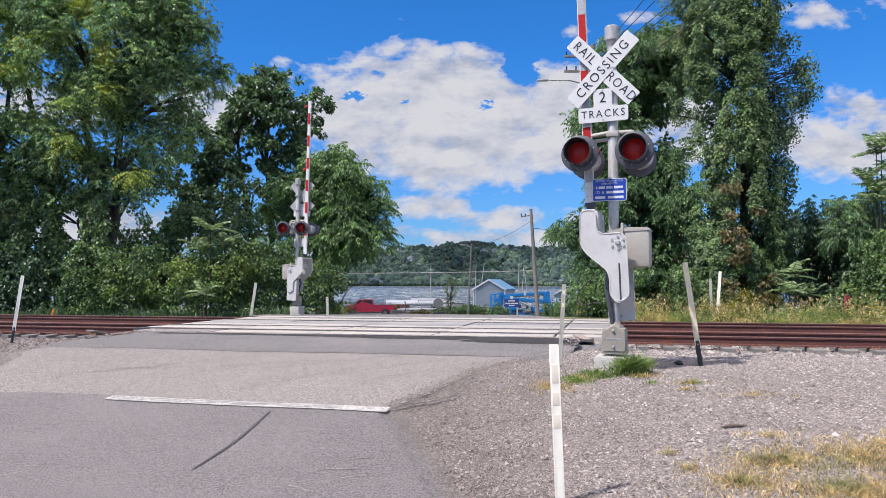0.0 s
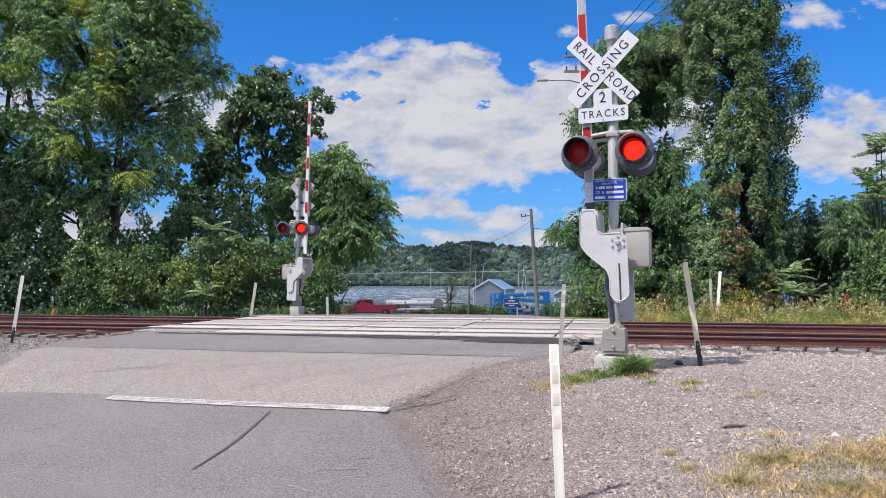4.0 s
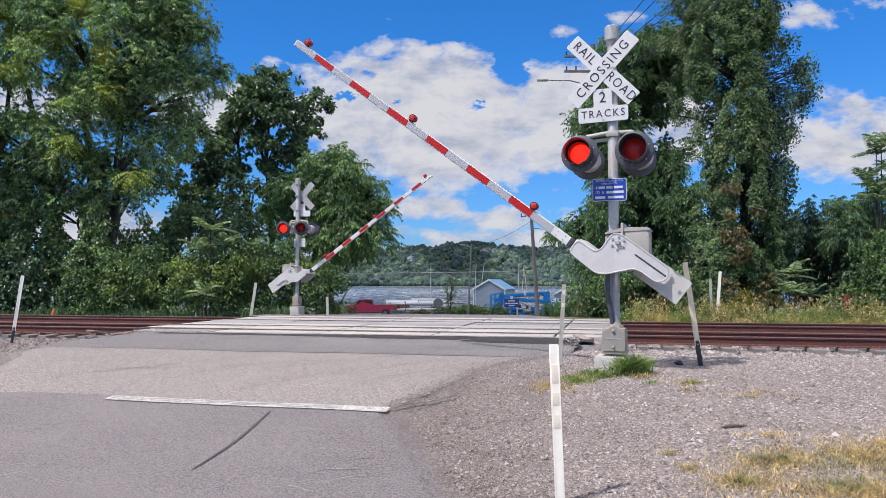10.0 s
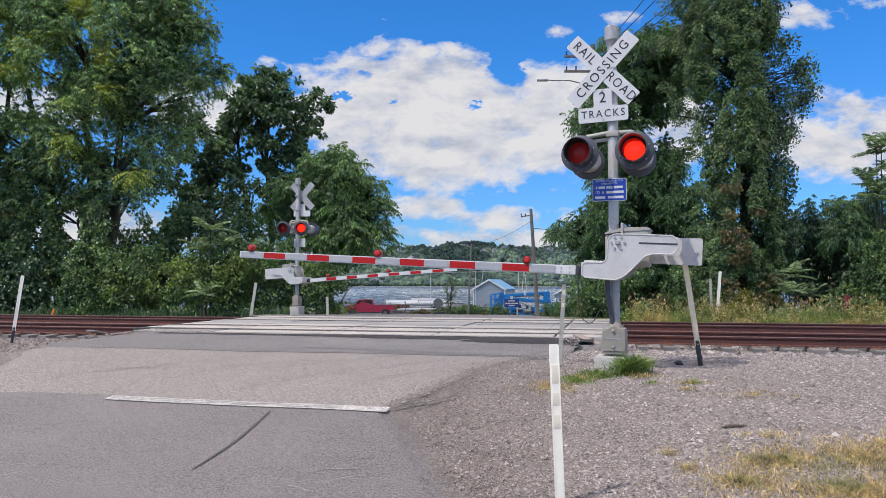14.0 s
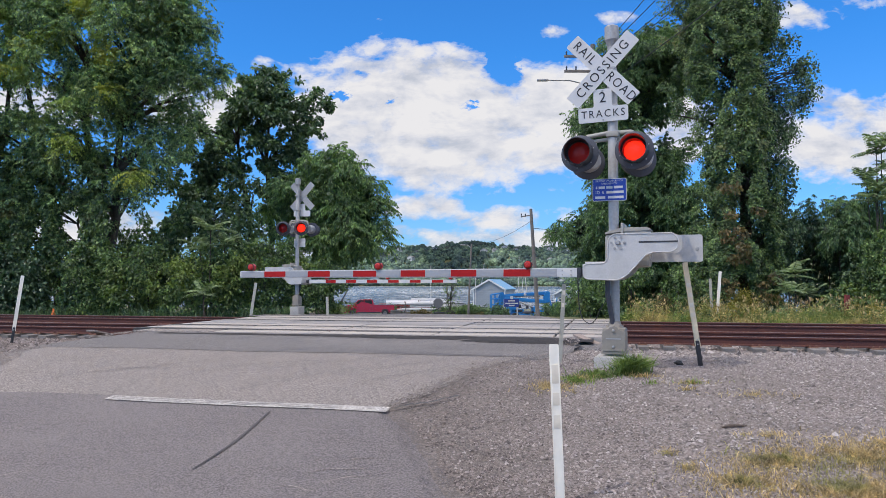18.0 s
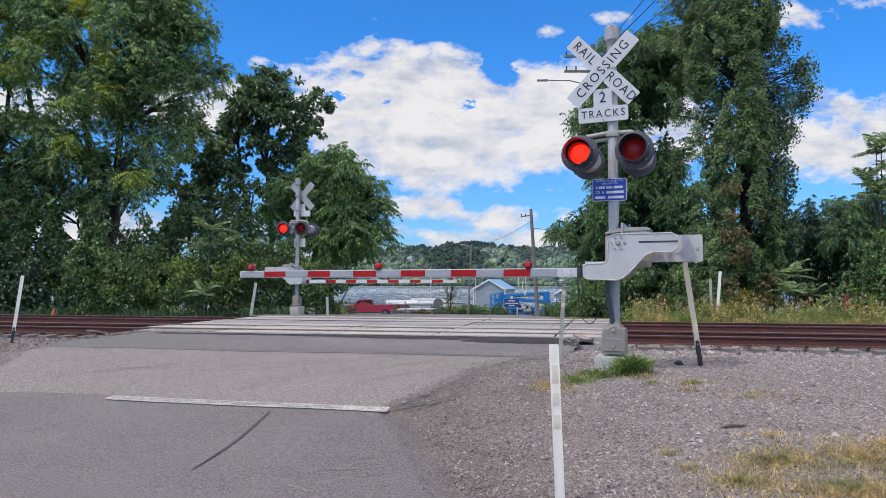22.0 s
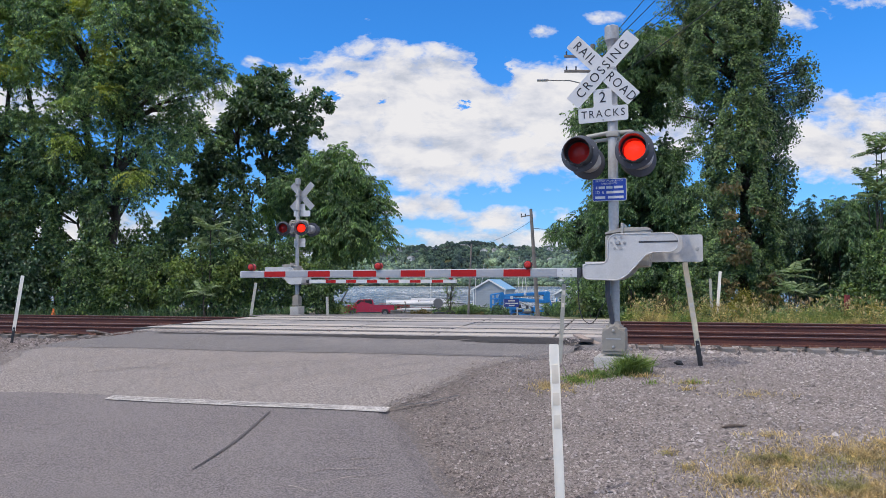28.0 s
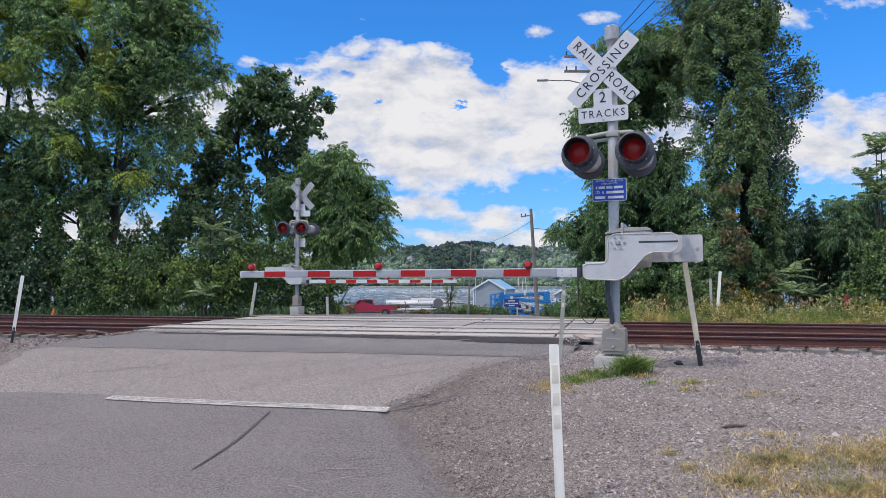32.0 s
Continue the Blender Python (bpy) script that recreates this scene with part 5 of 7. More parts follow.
# the open side is a loose tangle of twigs with few leaves, in a darker colour that imitates its shade
T = envelope([(13.3, 29.6, 12.2, 0.8, 0.7, 1.2), (14.0, 29.5, 10.9, 0.75, 0.7, 0.8), (14.5, 29.5, 9.9, 0.75, 0.7, 0.9), (14.2, 29.5, 9.0, 0.8, 0.7, 0.6), (13.5, 29.4, 7.8, 0.8, 0.7, 1.1), (13.4, 29.4, 6.2, 0.6, 0.7, 1.0), (13.5, 29.2, 3.6, 0.7, 0.8, 1.4)], 205, 0.26, 0.25, 0.1)
C = np.concatenate([H, K])
vine_tree = tree("vine_clad_tree", "tall tree smothered from ground to top in hanging vines", [trunk_path(12.3, 29.9, 14.5)], C,
                 hung_leaves(H, 58, 0.080, (11.55, 29.9)), M["leaf_vine"], 60, 0.28)
add_foliage(vine_tree, "hanging_leaves", broad_leaves(T, 46, 0.105, 0.8, 1.5), M["leaf_dark"], "loose hanging leaves on bare twigs")
add_foliage(vine_tree, "inner_foliage", broad_leaves(K, 80, 0.13, 0.6, 1.2), M["leaf_in_shade"], "inner leaves with shade put into their colour")
for q in T:
    a = Vector((12.6 + rng.uniform(-0.3, 0.4), 29.6, q[2] - rng.uniform(0.1, 1.2)))
    b = Vector(q[:3]) + Vector((rng.uniform(-0.2, 0.35), 0, rng.uniform(-0.7, 0.6)))
    part("twig", tube(bmesh.new(), [a, a.lerp(b, 0.5) + Vector((0, 0, rng.uniform(-0.1, 0.35))), b], [0.03, 0.018, 0.006], 5), M["bark"], vine_tree)
C = envelope([(11.1, 27.9, 2.5, 0.7, 0.4, 1.3), (12.0, 27.9, 4.6, 0.3, 0.3, 0.4), (10.9, 28.0, 5.2, 0.25, 0.3, 0.5), (11.0, 28.0, 3.9, 0.3, 0.3, 0.5), (12.3, 27.9, 1.6, 0.4, 0.3, 0.6)], 26, 0.22)
tree("creeper", "creeper with reddish-brown leaves on the tree's foot", [trunk_path(11.3, 28.6, 2.6)], C, broad_leaves(C, 70, 0.13, 0.7), M["leaf_rust"], 10, 0.04, "vine")


def bush(label, shapes, count, per, size, leaf, rad=0.42, fronds=False, gap=0.1, name="bush"):
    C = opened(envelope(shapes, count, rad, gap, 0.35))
    stems = [trunk_path(q[0] + dx, q[1] + 0.2, q[2] + q[5] * 0.5, 0.3, 5, dx) for q in shapes for dx in (-0.3, 0.4)]
    v = frond_leaves(C, per, size, 6, 0.6) if fronds else broad_leaves(C, per, size, 0.35)
    return tree(name, label, stems, C, v, leaf, 18, 0.045, "bush")


bush("dense green bush along the tracks", [(-12.0, 28.6, 1.5, 1.9, 1.0, 1.5), (-13.8, 28.6, 1.1, 1.3, 0.9, 1.1)], 90, 125, 0.118, M["leaf_bush"])
bush("dense green bush along the tracks", [(-9.2, 28.4, 1.5, 1.5, 1.0, 1.3), (-7.6, 28.6, 1.7, 1.3, 1.0, 1.7)], 90, 125, 0.118, M["leaf_bush"])
bush("rounded bush behind the crossing signal", [(-5.2, 29.0, 1.2, 0.8, 1.0, 1.5), (-6.2, 29.2, 1.4, 0.9, 0.9, 1.8), (-4.5, 28.9, 1.1, 0.7, 0.9, 1.25)], 115, 120, 0.112, M["leaf_bush"])
bush("undergrowth beneath the trees, leaf colour darkened for shade", [(-15.0, 28.9, 1.0, 1.4, 0.9, 1.2), (-16.9, 28.5, 1.3, 1.6, 0.9, 1.9), (-19.0, 28.2, 1.2, 1.4, 0.9, 1.8)], 150, 80, 0.16, M["leaf_in_shade"])
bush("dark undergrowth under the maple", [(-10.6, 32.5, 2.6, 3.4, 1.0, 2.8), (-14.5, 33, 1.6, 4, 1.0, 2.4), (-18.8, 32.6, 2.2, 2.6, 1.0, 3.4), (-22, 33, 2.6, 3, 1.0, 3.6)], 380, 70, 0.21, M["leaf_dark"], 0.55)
def sumac(label, x, y, heads, L=1.0, leaf="leaf_light", k=11):
    """Slim stems, each topped by a wheel of long arching feathered leaves."""
    base = thing("sumac", Matrix(), label, "bush")
    for hx, hy, hz in heads:
        gz = ground_z(x + hx, y + hy)
        part("stem", tube(bmesh.new(), [(x + hx * 0.3, y + 0.2, gz - 0.1), (x + hx * 0.7, y + hy, gz + hz * 0.5), (x + hx, y + hy, gz + hz)], [0.04, 0.03, 0.015], 7), M["bark"], base)
        a = np.linspace(0, 2 * math.pi, k, endpoint=False) + rng.uniform(-0.2, 0.2, k)
        d = unit(np.stack([np.cos(a), np.sin(a), rng.uniform(0.1, 1.5, k)], 1))
        p = np.repeat([[x + hx, y + hy, gz + hz]], k, 0) + rng.normal(size=(k, 3)) * 0.06
        side = unit(np.cross(d, np.array([0, 0, 1.0])))
        ln = (rng.uniform(0.75, 1.15, k) * L)[:, None]
        sets, rib = [], [p]
        for i in range(13):
            t = (i + 1.2) / 13.5
            at = p + d * ln * t + np.array([0, 0, -0.34]) * ln * t * t
            rib.append(at)
            tang = unit(d + np.array([0, 0, -1.0]) * t)
            ll = ln[:, 0] * (0.25 - 0.17 * abs(t - 0.4))
            for s in (-1, 1):
                sets.append(kites(at, unit(side * s + tang * 0.35 + np.array([0, 0, -0.25])), ll, ll * 0.33, 0.05).reshape(k, 4, 3))
        for q in range(k):
            verts = [leaf_ for group in sets for leaf_ in group[q]]
            faces = [tuple(f) for f in quads(26)]
            for a_, b_ in zip(rib, rib[1:]):
                wide = np.array([0, 0, 0.014])
                faces.append(tuple(len(verts) + v for v in range(4)))
                verts += [a_[q], a_[q] - wide, b_[q] - wide, b_[q]]
            me = raw_mesh("frond", np.array(verts), np.array(faces, dtype=np.int32), M[leaf])
            bm = bmesh.new()
            bm.from_mesh(me)
            bmesh.ops.remove_doubles(bm, verts=bm.verts, dist=0.0015)
            bm.to_mesh(me)
            bm.free()
            part("frond", me, None, base)
    return base


sumac("young sumac with long feathered leaves", -8.85, 27.9, ((0, 0, 3.3), (-0.5, 0.3, 2.6), (0.5, 0.2, 2.7)), 0.95, "leaf_sumac")
sumac("low young sumac at the weeds' edge", -8.75, 26.9, ((0, 0, 0.95),), 0.85, "leaf_sumac")
sumac("young sumac beside the dry grass", 12.6, 26.3, ((0, 0, 1.65), (-0.3, -0.1, 1.0), (0.35, -0.1, 0.9)), 0.98, "leaf_sumac", 9)
sumac("tall sumac with long feathered leaves", 17.0, 28.6, ((0, 0, 6.6), (-0.35, 0.1, 5.6), (0.3, 0.2, 5.2), (-0.1, -0.3, 4.6), (0.6, 0, 7.0), (0.8, 0.3, 6.0), (0.2, 0, 6.9), (-0.2, -0.2, 5.0)), 1.05, "leaf_sumac", 12)
p = thing("metal_post", pose(14.0, 25.6, ground_z(14.0, 25.6) - 0.05, 0, 3, 15), "short rust-red steel post in the weeds", "post")
part("channel", box(bmesh.new(), (0.14, 0.05, 0.95), (0, 0, 0.475), bevel=0.006), M["rust_post"], p)
for s in (-1, 1):
    part("flange", box(bmesh.new(), (0.03, 0.1, 0.95), (s * 0.07, -0.02, 0.475), bevel=0.006), M["rust_post"], p)
bush("thicket behind the grass, leaf colour darkened for shade", [(15.2, 32.5, 2.2, 4.2, 1.0, 2.2), (19.5, 32.5, 2.6, 3.0, 1.0, 2.6)], 200, 75, 0.2, M["leaf_in_shade"], 0.5)
bush("thick green bushes on the bank", [(16.9, 29.8, 2.0, 1.5, 1.2, 2.3), (18.8, 28.8, 1.8, 1.8, 1.2, 2.0), (20.5, 29.5, 3.0, 2.0, 1.2, 3.0)], 190, 80, 0.17, M["leaf_dark"], 0.5, gap=0.2)
bush("bush with drooping feathered leaves, colour darkened for shade", [(15.0, 30.8, 2.9, 1.7, 1.1, 1.9), (16.6, 30.6, 3.4, 1.2, 1.0, 1.6)], 90, 30, 0.5, M["leaf_in_shade"], 0.5, True, 0.25)
bush("leafy sumac thicket at the edge of the bank", [(17.7, 29.6, 3.6, 1.4, 1.0, 2.2), (16.4, 29.4, 3.6, 0.9, 0.8, 1.3)], 75, 30, 0.45, M["leaf_mid"], 0.45, True, 0.1)
bush("sunlit vine-grown bush on the bank", [(16.5, 27.5, 1.7, 1.1, 0.7, 1.9), (17.8, 27.6, 1.8, 1.0, 0.7, 2.0)], 110, 110, 0.112, M["leaf_vine"], 0.36)
bush("low green bushes at the track side", [(17.0, 26.8, 0.9, 1.4, 0.7, 0.9), (15.2, 27.4, 0.7, 1.2, 0.7, 0.7)], 60, 70, 0.14, M["leaf_bush"])
bush("low bushes by the road past the crossing", [(6.2, 29.2, 1.0, 1.2, 0.8, 1.1), (7.9, 28.8, 0.9, 1.0, 0.8, 1.2), (9.6, 28.6, 1.0, 1.1, 0.8, 1.2)], 90, 110, 0.118, M["leaf_vine"])


def grass(name, label, spots, length, leaf, category="grass", wide=0.012):
    """Blades on patches (x, y, rx, ry, count); each blade bends in two pieces."""
    base, tip = [], []
    for x, y, rx, ry, k in spots:
        a, r = rng.uniform(0, 2 * math.pi, k), abs(rng.normal(0, 0.62, k))
        px, py = x + rx * r * np.cos(a), y + ry * r * np.sin(a)
        base.append(np.stack([px, py, land(px, py) - 0.02], 1))
    b = np.concatenate(base)
    n = len(b)
    lean = rng.normal(size=(n, 3)) * 0.38
    lean[:, 2] = 1
    d = unit(lean)
    L = length * rng.uniform(0.5, 1.25, n)[:, None]
    side = unit(np.cross(d, rng.normal(size=(n, 3)))) * wide * rng.uniform(0.6, 1.3, n)[:, None]
    m1 = b + d * L * 0.55
    t = m1 + unit(d + lean * np.array([1.3, 1.3, -0.4])) * L * 0.5
    v = np.stack([b - side, b + side, m1 + side * 0.8, m1 - side * 0.8, m1 - side * 0.8, m1 + side * 0.8, t + side * 0.1, t - side * 0.1], 1).reshape(-1, 3)
    return tagged(part(name, raw_mesh(name, v, quads(len(v) // 4), leaf), None), label, category, kind="stuff")


def strip_spots(u0, u1, v0, v1, count, rx, ry, low, high):
    return [(*along(rng.uniform(u0, u1), rng.uniform(v0, v1)), rx, ry, int(rng.uniform(low, high))) for _ in range(count)]


def weeds(name, label, stalks, leaf, size, kind="", seeds=None):
    """Upright stalks (x, y, height) with narrow leaves set round them, closer and shorter towards the tip; some carry pale seed heads."""
    st = np.array(stalks)
    n, k = len(st), 15
    z0 = land(st[:, 0], st[:, 1]) - 0.03
    lean = rng.normal(size=(n, 2)) * 0.13
    t = np.tile(np.linspace(0.08, 1.0, k) ** 0.8, (n, 1)) + rng.normal(size=(n, k)) * 0.03
    h = st[:, 2:3] * t
    p = np.stack([st[:, 0:1] + lean[:, 0:1] * h, st[:, 1:2] + lean[:, 1:2] * h, z0[:, None] + h], -1).reshape(-1, 3)
    a = rng.uniform(0, 2 * math.pi, n * k)
    d = unit(np.stack([np.cos(a), np.sin(a), rng.uniform(-0.1, 1.0, n * k)], -1))
    L = size * (1.15 - 0.6 * np.clip(t.reshape(-1), 0, 1)) * rng.uniform(0.7, 1.3, n * k)
    v = kites(p, d, L, L * 0.24, 0.1)
    stem = kites(np.stack([st[:, 0], st[:, 1], z0], -1), unit(np.concatenate([lean, np.ones((n, 1))], 1)), st[:, 2] * 1.02, np.full(n, 0.014), 0.0)
    v = np.concatenate([v, stem])
    ob = part(name, raw_mesh(name, v, quads(len(v) // 4), leaf), None)
    tagged(ob, label, "weeds", kind="stuff")
    if seeds is not None:
        pick = st[rng.random(n) < 0.7]
        q = np.repeat(np.stack([pick[:, 0], pick[:, 1], land(pick[:, 0], pick[:, 1]) + pick[:, 2] * 0.97], -1), 3, 0)
        q[:, :2] += rng.normal(size=(len(q), 2)) * 0.03
        v = kites(q, unit(rng.normal(size=(len(q), 3)) * 0.35 + np.array([0, 0, 1.0])), rng.uniform(0.08, 0.16, len(q)), np.full(len(q), 0.028), 0.3)
        tagged(part("seed_heads", raw_mesh("seed_heads", v, quads(len(v) // 4), seeds), None), "pale bristly seed heads over the dry strip", "weeds", kind="stuff")


def stalks(u0, u1, v0, v1, count, low, high, clump=0.5):
    """Stalks in uneven stands: taller and denser where the stand is thick."""
    out = []
    while len(out) < count:
        u, v = rng.uniform(u0, u1), rng.uniform(v0, v1)
        d = 0.5 + noise.noise(Vector((u * 1.3, v * 1.3, 4))) + 0.5 * noise.noise(Vector((u * 3.7, v * 3.7, 9)))
        if rng.random() < d + 1 - clump * 2:
            x, y = along(u, v)
            out.append((x, y, low + (high - low) * rng.random() * min(1.3, max(0.3, d + 0.3))))
    return out


def stand(x, y, rx, ry, count, low, high):
    r = abs(rng.normal(0, 0.55, count))
    a = rng.uniform(0, 2 * math.pi, count)
    return [(x + rx * q * math.cos(b), y + ry * q * math.sin(b), rng.uniform(low, high) * max(0.4, 1 - 0.35 * q)) for q, b in zip(r, a)]


U0, U1 = CU * 5.7 - SU * 22.8, CU * 20.0 - SU * 23.0
grass("tall_grass", "tall dry yellowish grass along the far track side", strip_spots(U0, U1, 23.1, 24.7, 70, 0.4, 0.3, 120, 330), 0.36, M["grass_dry"], wide=0.008)
grass("tall_grass", "green grass mixed into the dry strip", strip_spots(U0, U1, 23.0, 24.9, 34, 0.5, 0.4, 120, 320), 0.36, M["grass_green"], wide=0.009)
weeds("foxtail", "dry yellow foxtail weeds with pale seed heads", stalks(U0, U1, 23.3, 25.4, 700, 0.30, 0.80), M["grass_dry"], 0.15, seeds=M["grass_straw"])
weeds("weed_strip", "leafy green weeds in the dry strip", stalks(U0 + 1.5, U1, 23.4, 25.2, 760, 0.26, 0.56), M["leaf_bush"], 0.16)
for label, finish, places in (("goldenrod with yellowing leaves in the dry strip", "leaf_goldenrod", ((10.75, 26.5, 0.75, 0.5, 190, 0.6, 1.25), (17.3, 25.2, 0.9, 0.5, 170, 0.5, 1.0), (15.9, 25.3, 0.6, 0.4, 70, 0.3, 0.7), (14.8, 25.3, 0.5, 0.4, 50, 0.4, 0.75), (9.5, 26.3, 0.6, 0.4, 50, 0.4, 0.8))),
                              ("red-stalked weeds at the foot of the vines", "leaf_rust", ((8.2, 27.3, 0.4, 0.3, 45, 0.7, 1.2), (9.2, 27.4, 0.4, 0.3, 30, 0.5, 0.9), (11.6, 27.0, 0.3, 0.3, 25, 0.7, 1.5))),
                              ("grey-green weeds at the foot of the sumac", "leaf_sumac", ((12.1, 26.0, 0.7, 0.4, 85, 0.3, 0.7), (13.2, 25.7, 0.6, 0.4, 60, 0.3, 0.6)))):
    for place in places:
        weeds("weed_stand", label, stand(*place), M[finish], 0.19)
grass("tall_grass", "weedy green grass at the foot of the thicket", [(-22 + 0.6 * i, 27.7 + rng.uniform(-0.3, 0.3), 0.6, 0.4, int(rng.uniform(40, 170))) for i in range(28)], 0.45, M["leaf_dark"], wide=0.014)
grass("grass_tuft", "green grass tuft at the signal's foundation", [(2.40, 9.50, 0.18, 0.15, 900), (2.54, 9.58, 0.12, 0.1, 260)], 0.27, M["grass_green"], wide=0.007)
grass("grass_tuft", "low thin green grass beside the marker post", [(1.95, 9.35, 0.25, 0.2, 620), (1.62, 9.0, 0.22, 0.2, 260), (2.45, 8.75, 0.08, 0.05, 30), (3.0, 8.8, 0.25, 0.1, 45)], 0.11, M["grass_green"], wide=0.006)
grass("dry_grass", "dry straw-coloured grass in the gravel", [(2.75, 6.15, 0.5, 0.28, 1600), (2.3, 5.75, 0.4, 0.25, 900), (3.5, 6.2, 0.5, 0.45, 1900), (3.1, 5.5, 0.9, 0.4, 3600), (3.9, 6.4, 0.3, 0.3, 900), (2.0, 6.05, 0.12, 0.1, 90), (2.95, 6.75, 0.3, 0.12, 140), (1.30, 8.7, 0.32, 0.3, 620), (2.95, 8.8, 0.3, 0.12, 160),
                                                             (3.4, 8.1, 0.5, 0.15, 120), (2.75, 8.4, 0.12, 0.08, 60), (1.95, 6.4, 0.12, 0.08, 60), (1.7, 9.15, 0.3, 0.2, 300), (2.5, 9.3, 0.28, 0.1, 200)], 0.095, M["grass_straw"], wide=0.004)


def stones(name, label, count, area, size, seed):
    """Loose crushed stones: lumpy pieces half sunk in the ground, and some strewn over the ragged edge of the asphalt."""
    g = np.random.default_rng(seed)
    x, y = area(g, count)
    v = SU * x + CU * y
    stray = 0.55 * g.random(len(x)) ** 3 * np.clip((y - 7.6) / 1.0, 0.12, 1)
    lo, hi = np.interp(y, EDGE_Y, EDGE_L) - 0.02 + stray, np.interp(y, EDGE_Y, EDGE_R) + 0.03 + 0.05 * np.sin(y * 5) - stray
    keep = ~((x > lo) & (x < hi) & ((v < 15.4) | (v > 22.5)))
    keep &= ~((v > 15.2) & (v < 22.7) & (CU * x - SU * y > -11.5) & (CU * x - SU * y < 0.0))
    x, y, v = x[keep], y[keep], v[keep]
    n = len(x)
    s = size * np.exp(g.normal(0, 0.42, n))
    # flat flakes: a ring of five corners and an off-centre top
    ring = np.arange(5) * 2 * math.pi / 5 + g.uniform(-0.35, 0.35, (n, 5))
    wide = g.uniform(0.7, 1.25, (n, 5))
    top = np.concatenate([g.normal(0, 0.26, (n, 1, 2)), g.uniform(0.4, 0.95, (n, 1, 1))], -1)
    shape = np.concatenate([np.stack([1.15 * wide * np.cos(ring), 0.85 * wide * np.sin(ring), g.uniform(-0.25, 0.1, (n, 5))], -1), top], 1)
    tri = np.array([(i, (i + 1) % 5, 5) for i in range(5)])
    a = g.uniform(0, 2 * math.pi, n)
    shape = np.stack([shape[..., 0] * np.cos(a)[:, None] - shape[..., 1] * np.sin(a)[:, None], shape[..., 0] * np.sin(a)[:, None] + shape[..., 1] * np.cos(a)[:, None], shape[..., 2]], -1) * s[:, None, None]
    paved = (x > np.interp(y, EDGE_Y, EDGE_L)) & (x < np.interp(y, EDGE_Y, EDGE_R)) & (v < 15.3)
    z = np.where(paved, np.maximum(land(x, y), np.interp(v, ROAD_V, ROAD_Z) + 0.03), land(x, y))
    pos = np.stack([x, y, z + s * 0.2], -1)
    verts = (shape + pos[:, None]).reshape(-1, 3)
    faces = (tri[None] + (np.arange(n) * 6)[:, None, None]).reshape(-1, 3)
    return tagged(part(name, raw_mesh(name, verts, faces, M["stone"]), None), label, "gravel", kind="stuff")


def near_area(g, k):
    y = 4.3 + 11.0 * g.random(k) ** 1.25
    x = -0.8 + (y * 0.62 + 1.2) * g.random(k)
    return x, y


def bed_area(g, k):
    return along(g.uniform(-24, 14, k), g.uniform(13.2, 24.0, k))


def left_area(g, k):
    return along(g.uniform(-16, -8.5, k), g.uniform(10.5, 15.0, k))


def chip_material(name, dark, mean, pale):
    m = bpy.data.materials.new(name)
    n, l, p = nodes_of(m)
    l.new(ramp(n, l, n.new("ShaderNodeNewGeometry").outputs["Random Per Island"], ((0.0, dark), (0.45, mean), (0.85, mean), (1.0, pale))), p.inputs["Base Color"])
    p.inputs["Roughness"].default_value = 0.85
    return m


def aggregate(label, count, v0, v1, size, lift, finish, seed):
    """Stone chips that stand out of worn asphalt."""
    g = np.random.default_rng(seed)
    v = v0 + (v1 - v0) * g.random(count)
    y = v / CU
    for _ in range(3):
        lo, hi = np.maximum(np.interp(y, EDGE_Y, EDGE_L), -0.63 * y), np.interp(y, EDGE_Y, EDGE_R)
        x = lo + (hi - lo) * np.linspace(0.004, 0.996, count)
        y = (v - SU * x) / CU
    s = size * np.exp(g.normal(0, 0.3, count))
    a = g.uniform(0, math.pi, count)
    ring = np.stack([np.cos(a[:, None] + np.arange(4) * math.pi / 2), np.sin(a[:, None] + np.arange(4) * math.pi / 2), np.full((count, 4), -0.5)], -1) * g.uniform(0.7, 1.2, (count, 4, 1))
    top = np.concatenate([g.normal(0, 0.25, (count, 1, 2)), g.uniform(0.3, 0.65, (count, 1, 1))], -1)
    z = np.interp(v, ROAD_V, ROAD_Z) + 0.3 * wobble(x, y) + lift
    verts = np.concatenate([ring, top], 1) * s[:, None, None] + np.stack([x, y, z], -1)[:, None]
    faces = np.array([(0, 1, 4), (1, 2, 4), (2, 3, 4), (3, 0, 4)])[None] + (np.arange(count) * 5)[:, None, None]
    tagged(part("aggregate", raw_mesh("aggregate", verts.reshape(-1, 3), faces.reshape(-1, 3), finish), None), label, "aggregate", kind="stuff")


aggregate("coarse pale aggregate standing out of the worn ramp", 40000, 7.66, 11.15, 0.0080, 0.0225, chip_material("pale_chips", (0.165, 0.141, 0.128), (0.255, 0.222, 0.202), (0.38, 0.342, 0.312)), 11)
aggregate("fine aggregate standing out of the dark asphalt", 27000, 4.3, 7.42, 0.0052, 0.0305, chip_material("grey_chips", (0.090, 0.079, 0.079), (0.152, 0.134, 0.133), (0.24, 0.218, 0.212)), 12)

stones("gravel", "pale crushed stone scattered over the ground", 148000, near_area, 0.0074, 1)
stones("gravel", "larger pale stones among the gravel", 1300, near_area, 0.0135, 2)
stones("ballast", "grey-brown ballast stones between the tracks", 38000, bed_area, 0.022, 3)
stones("gravel", "pale crushed stone beside the road", 17000, left_area, 0.017, 4)
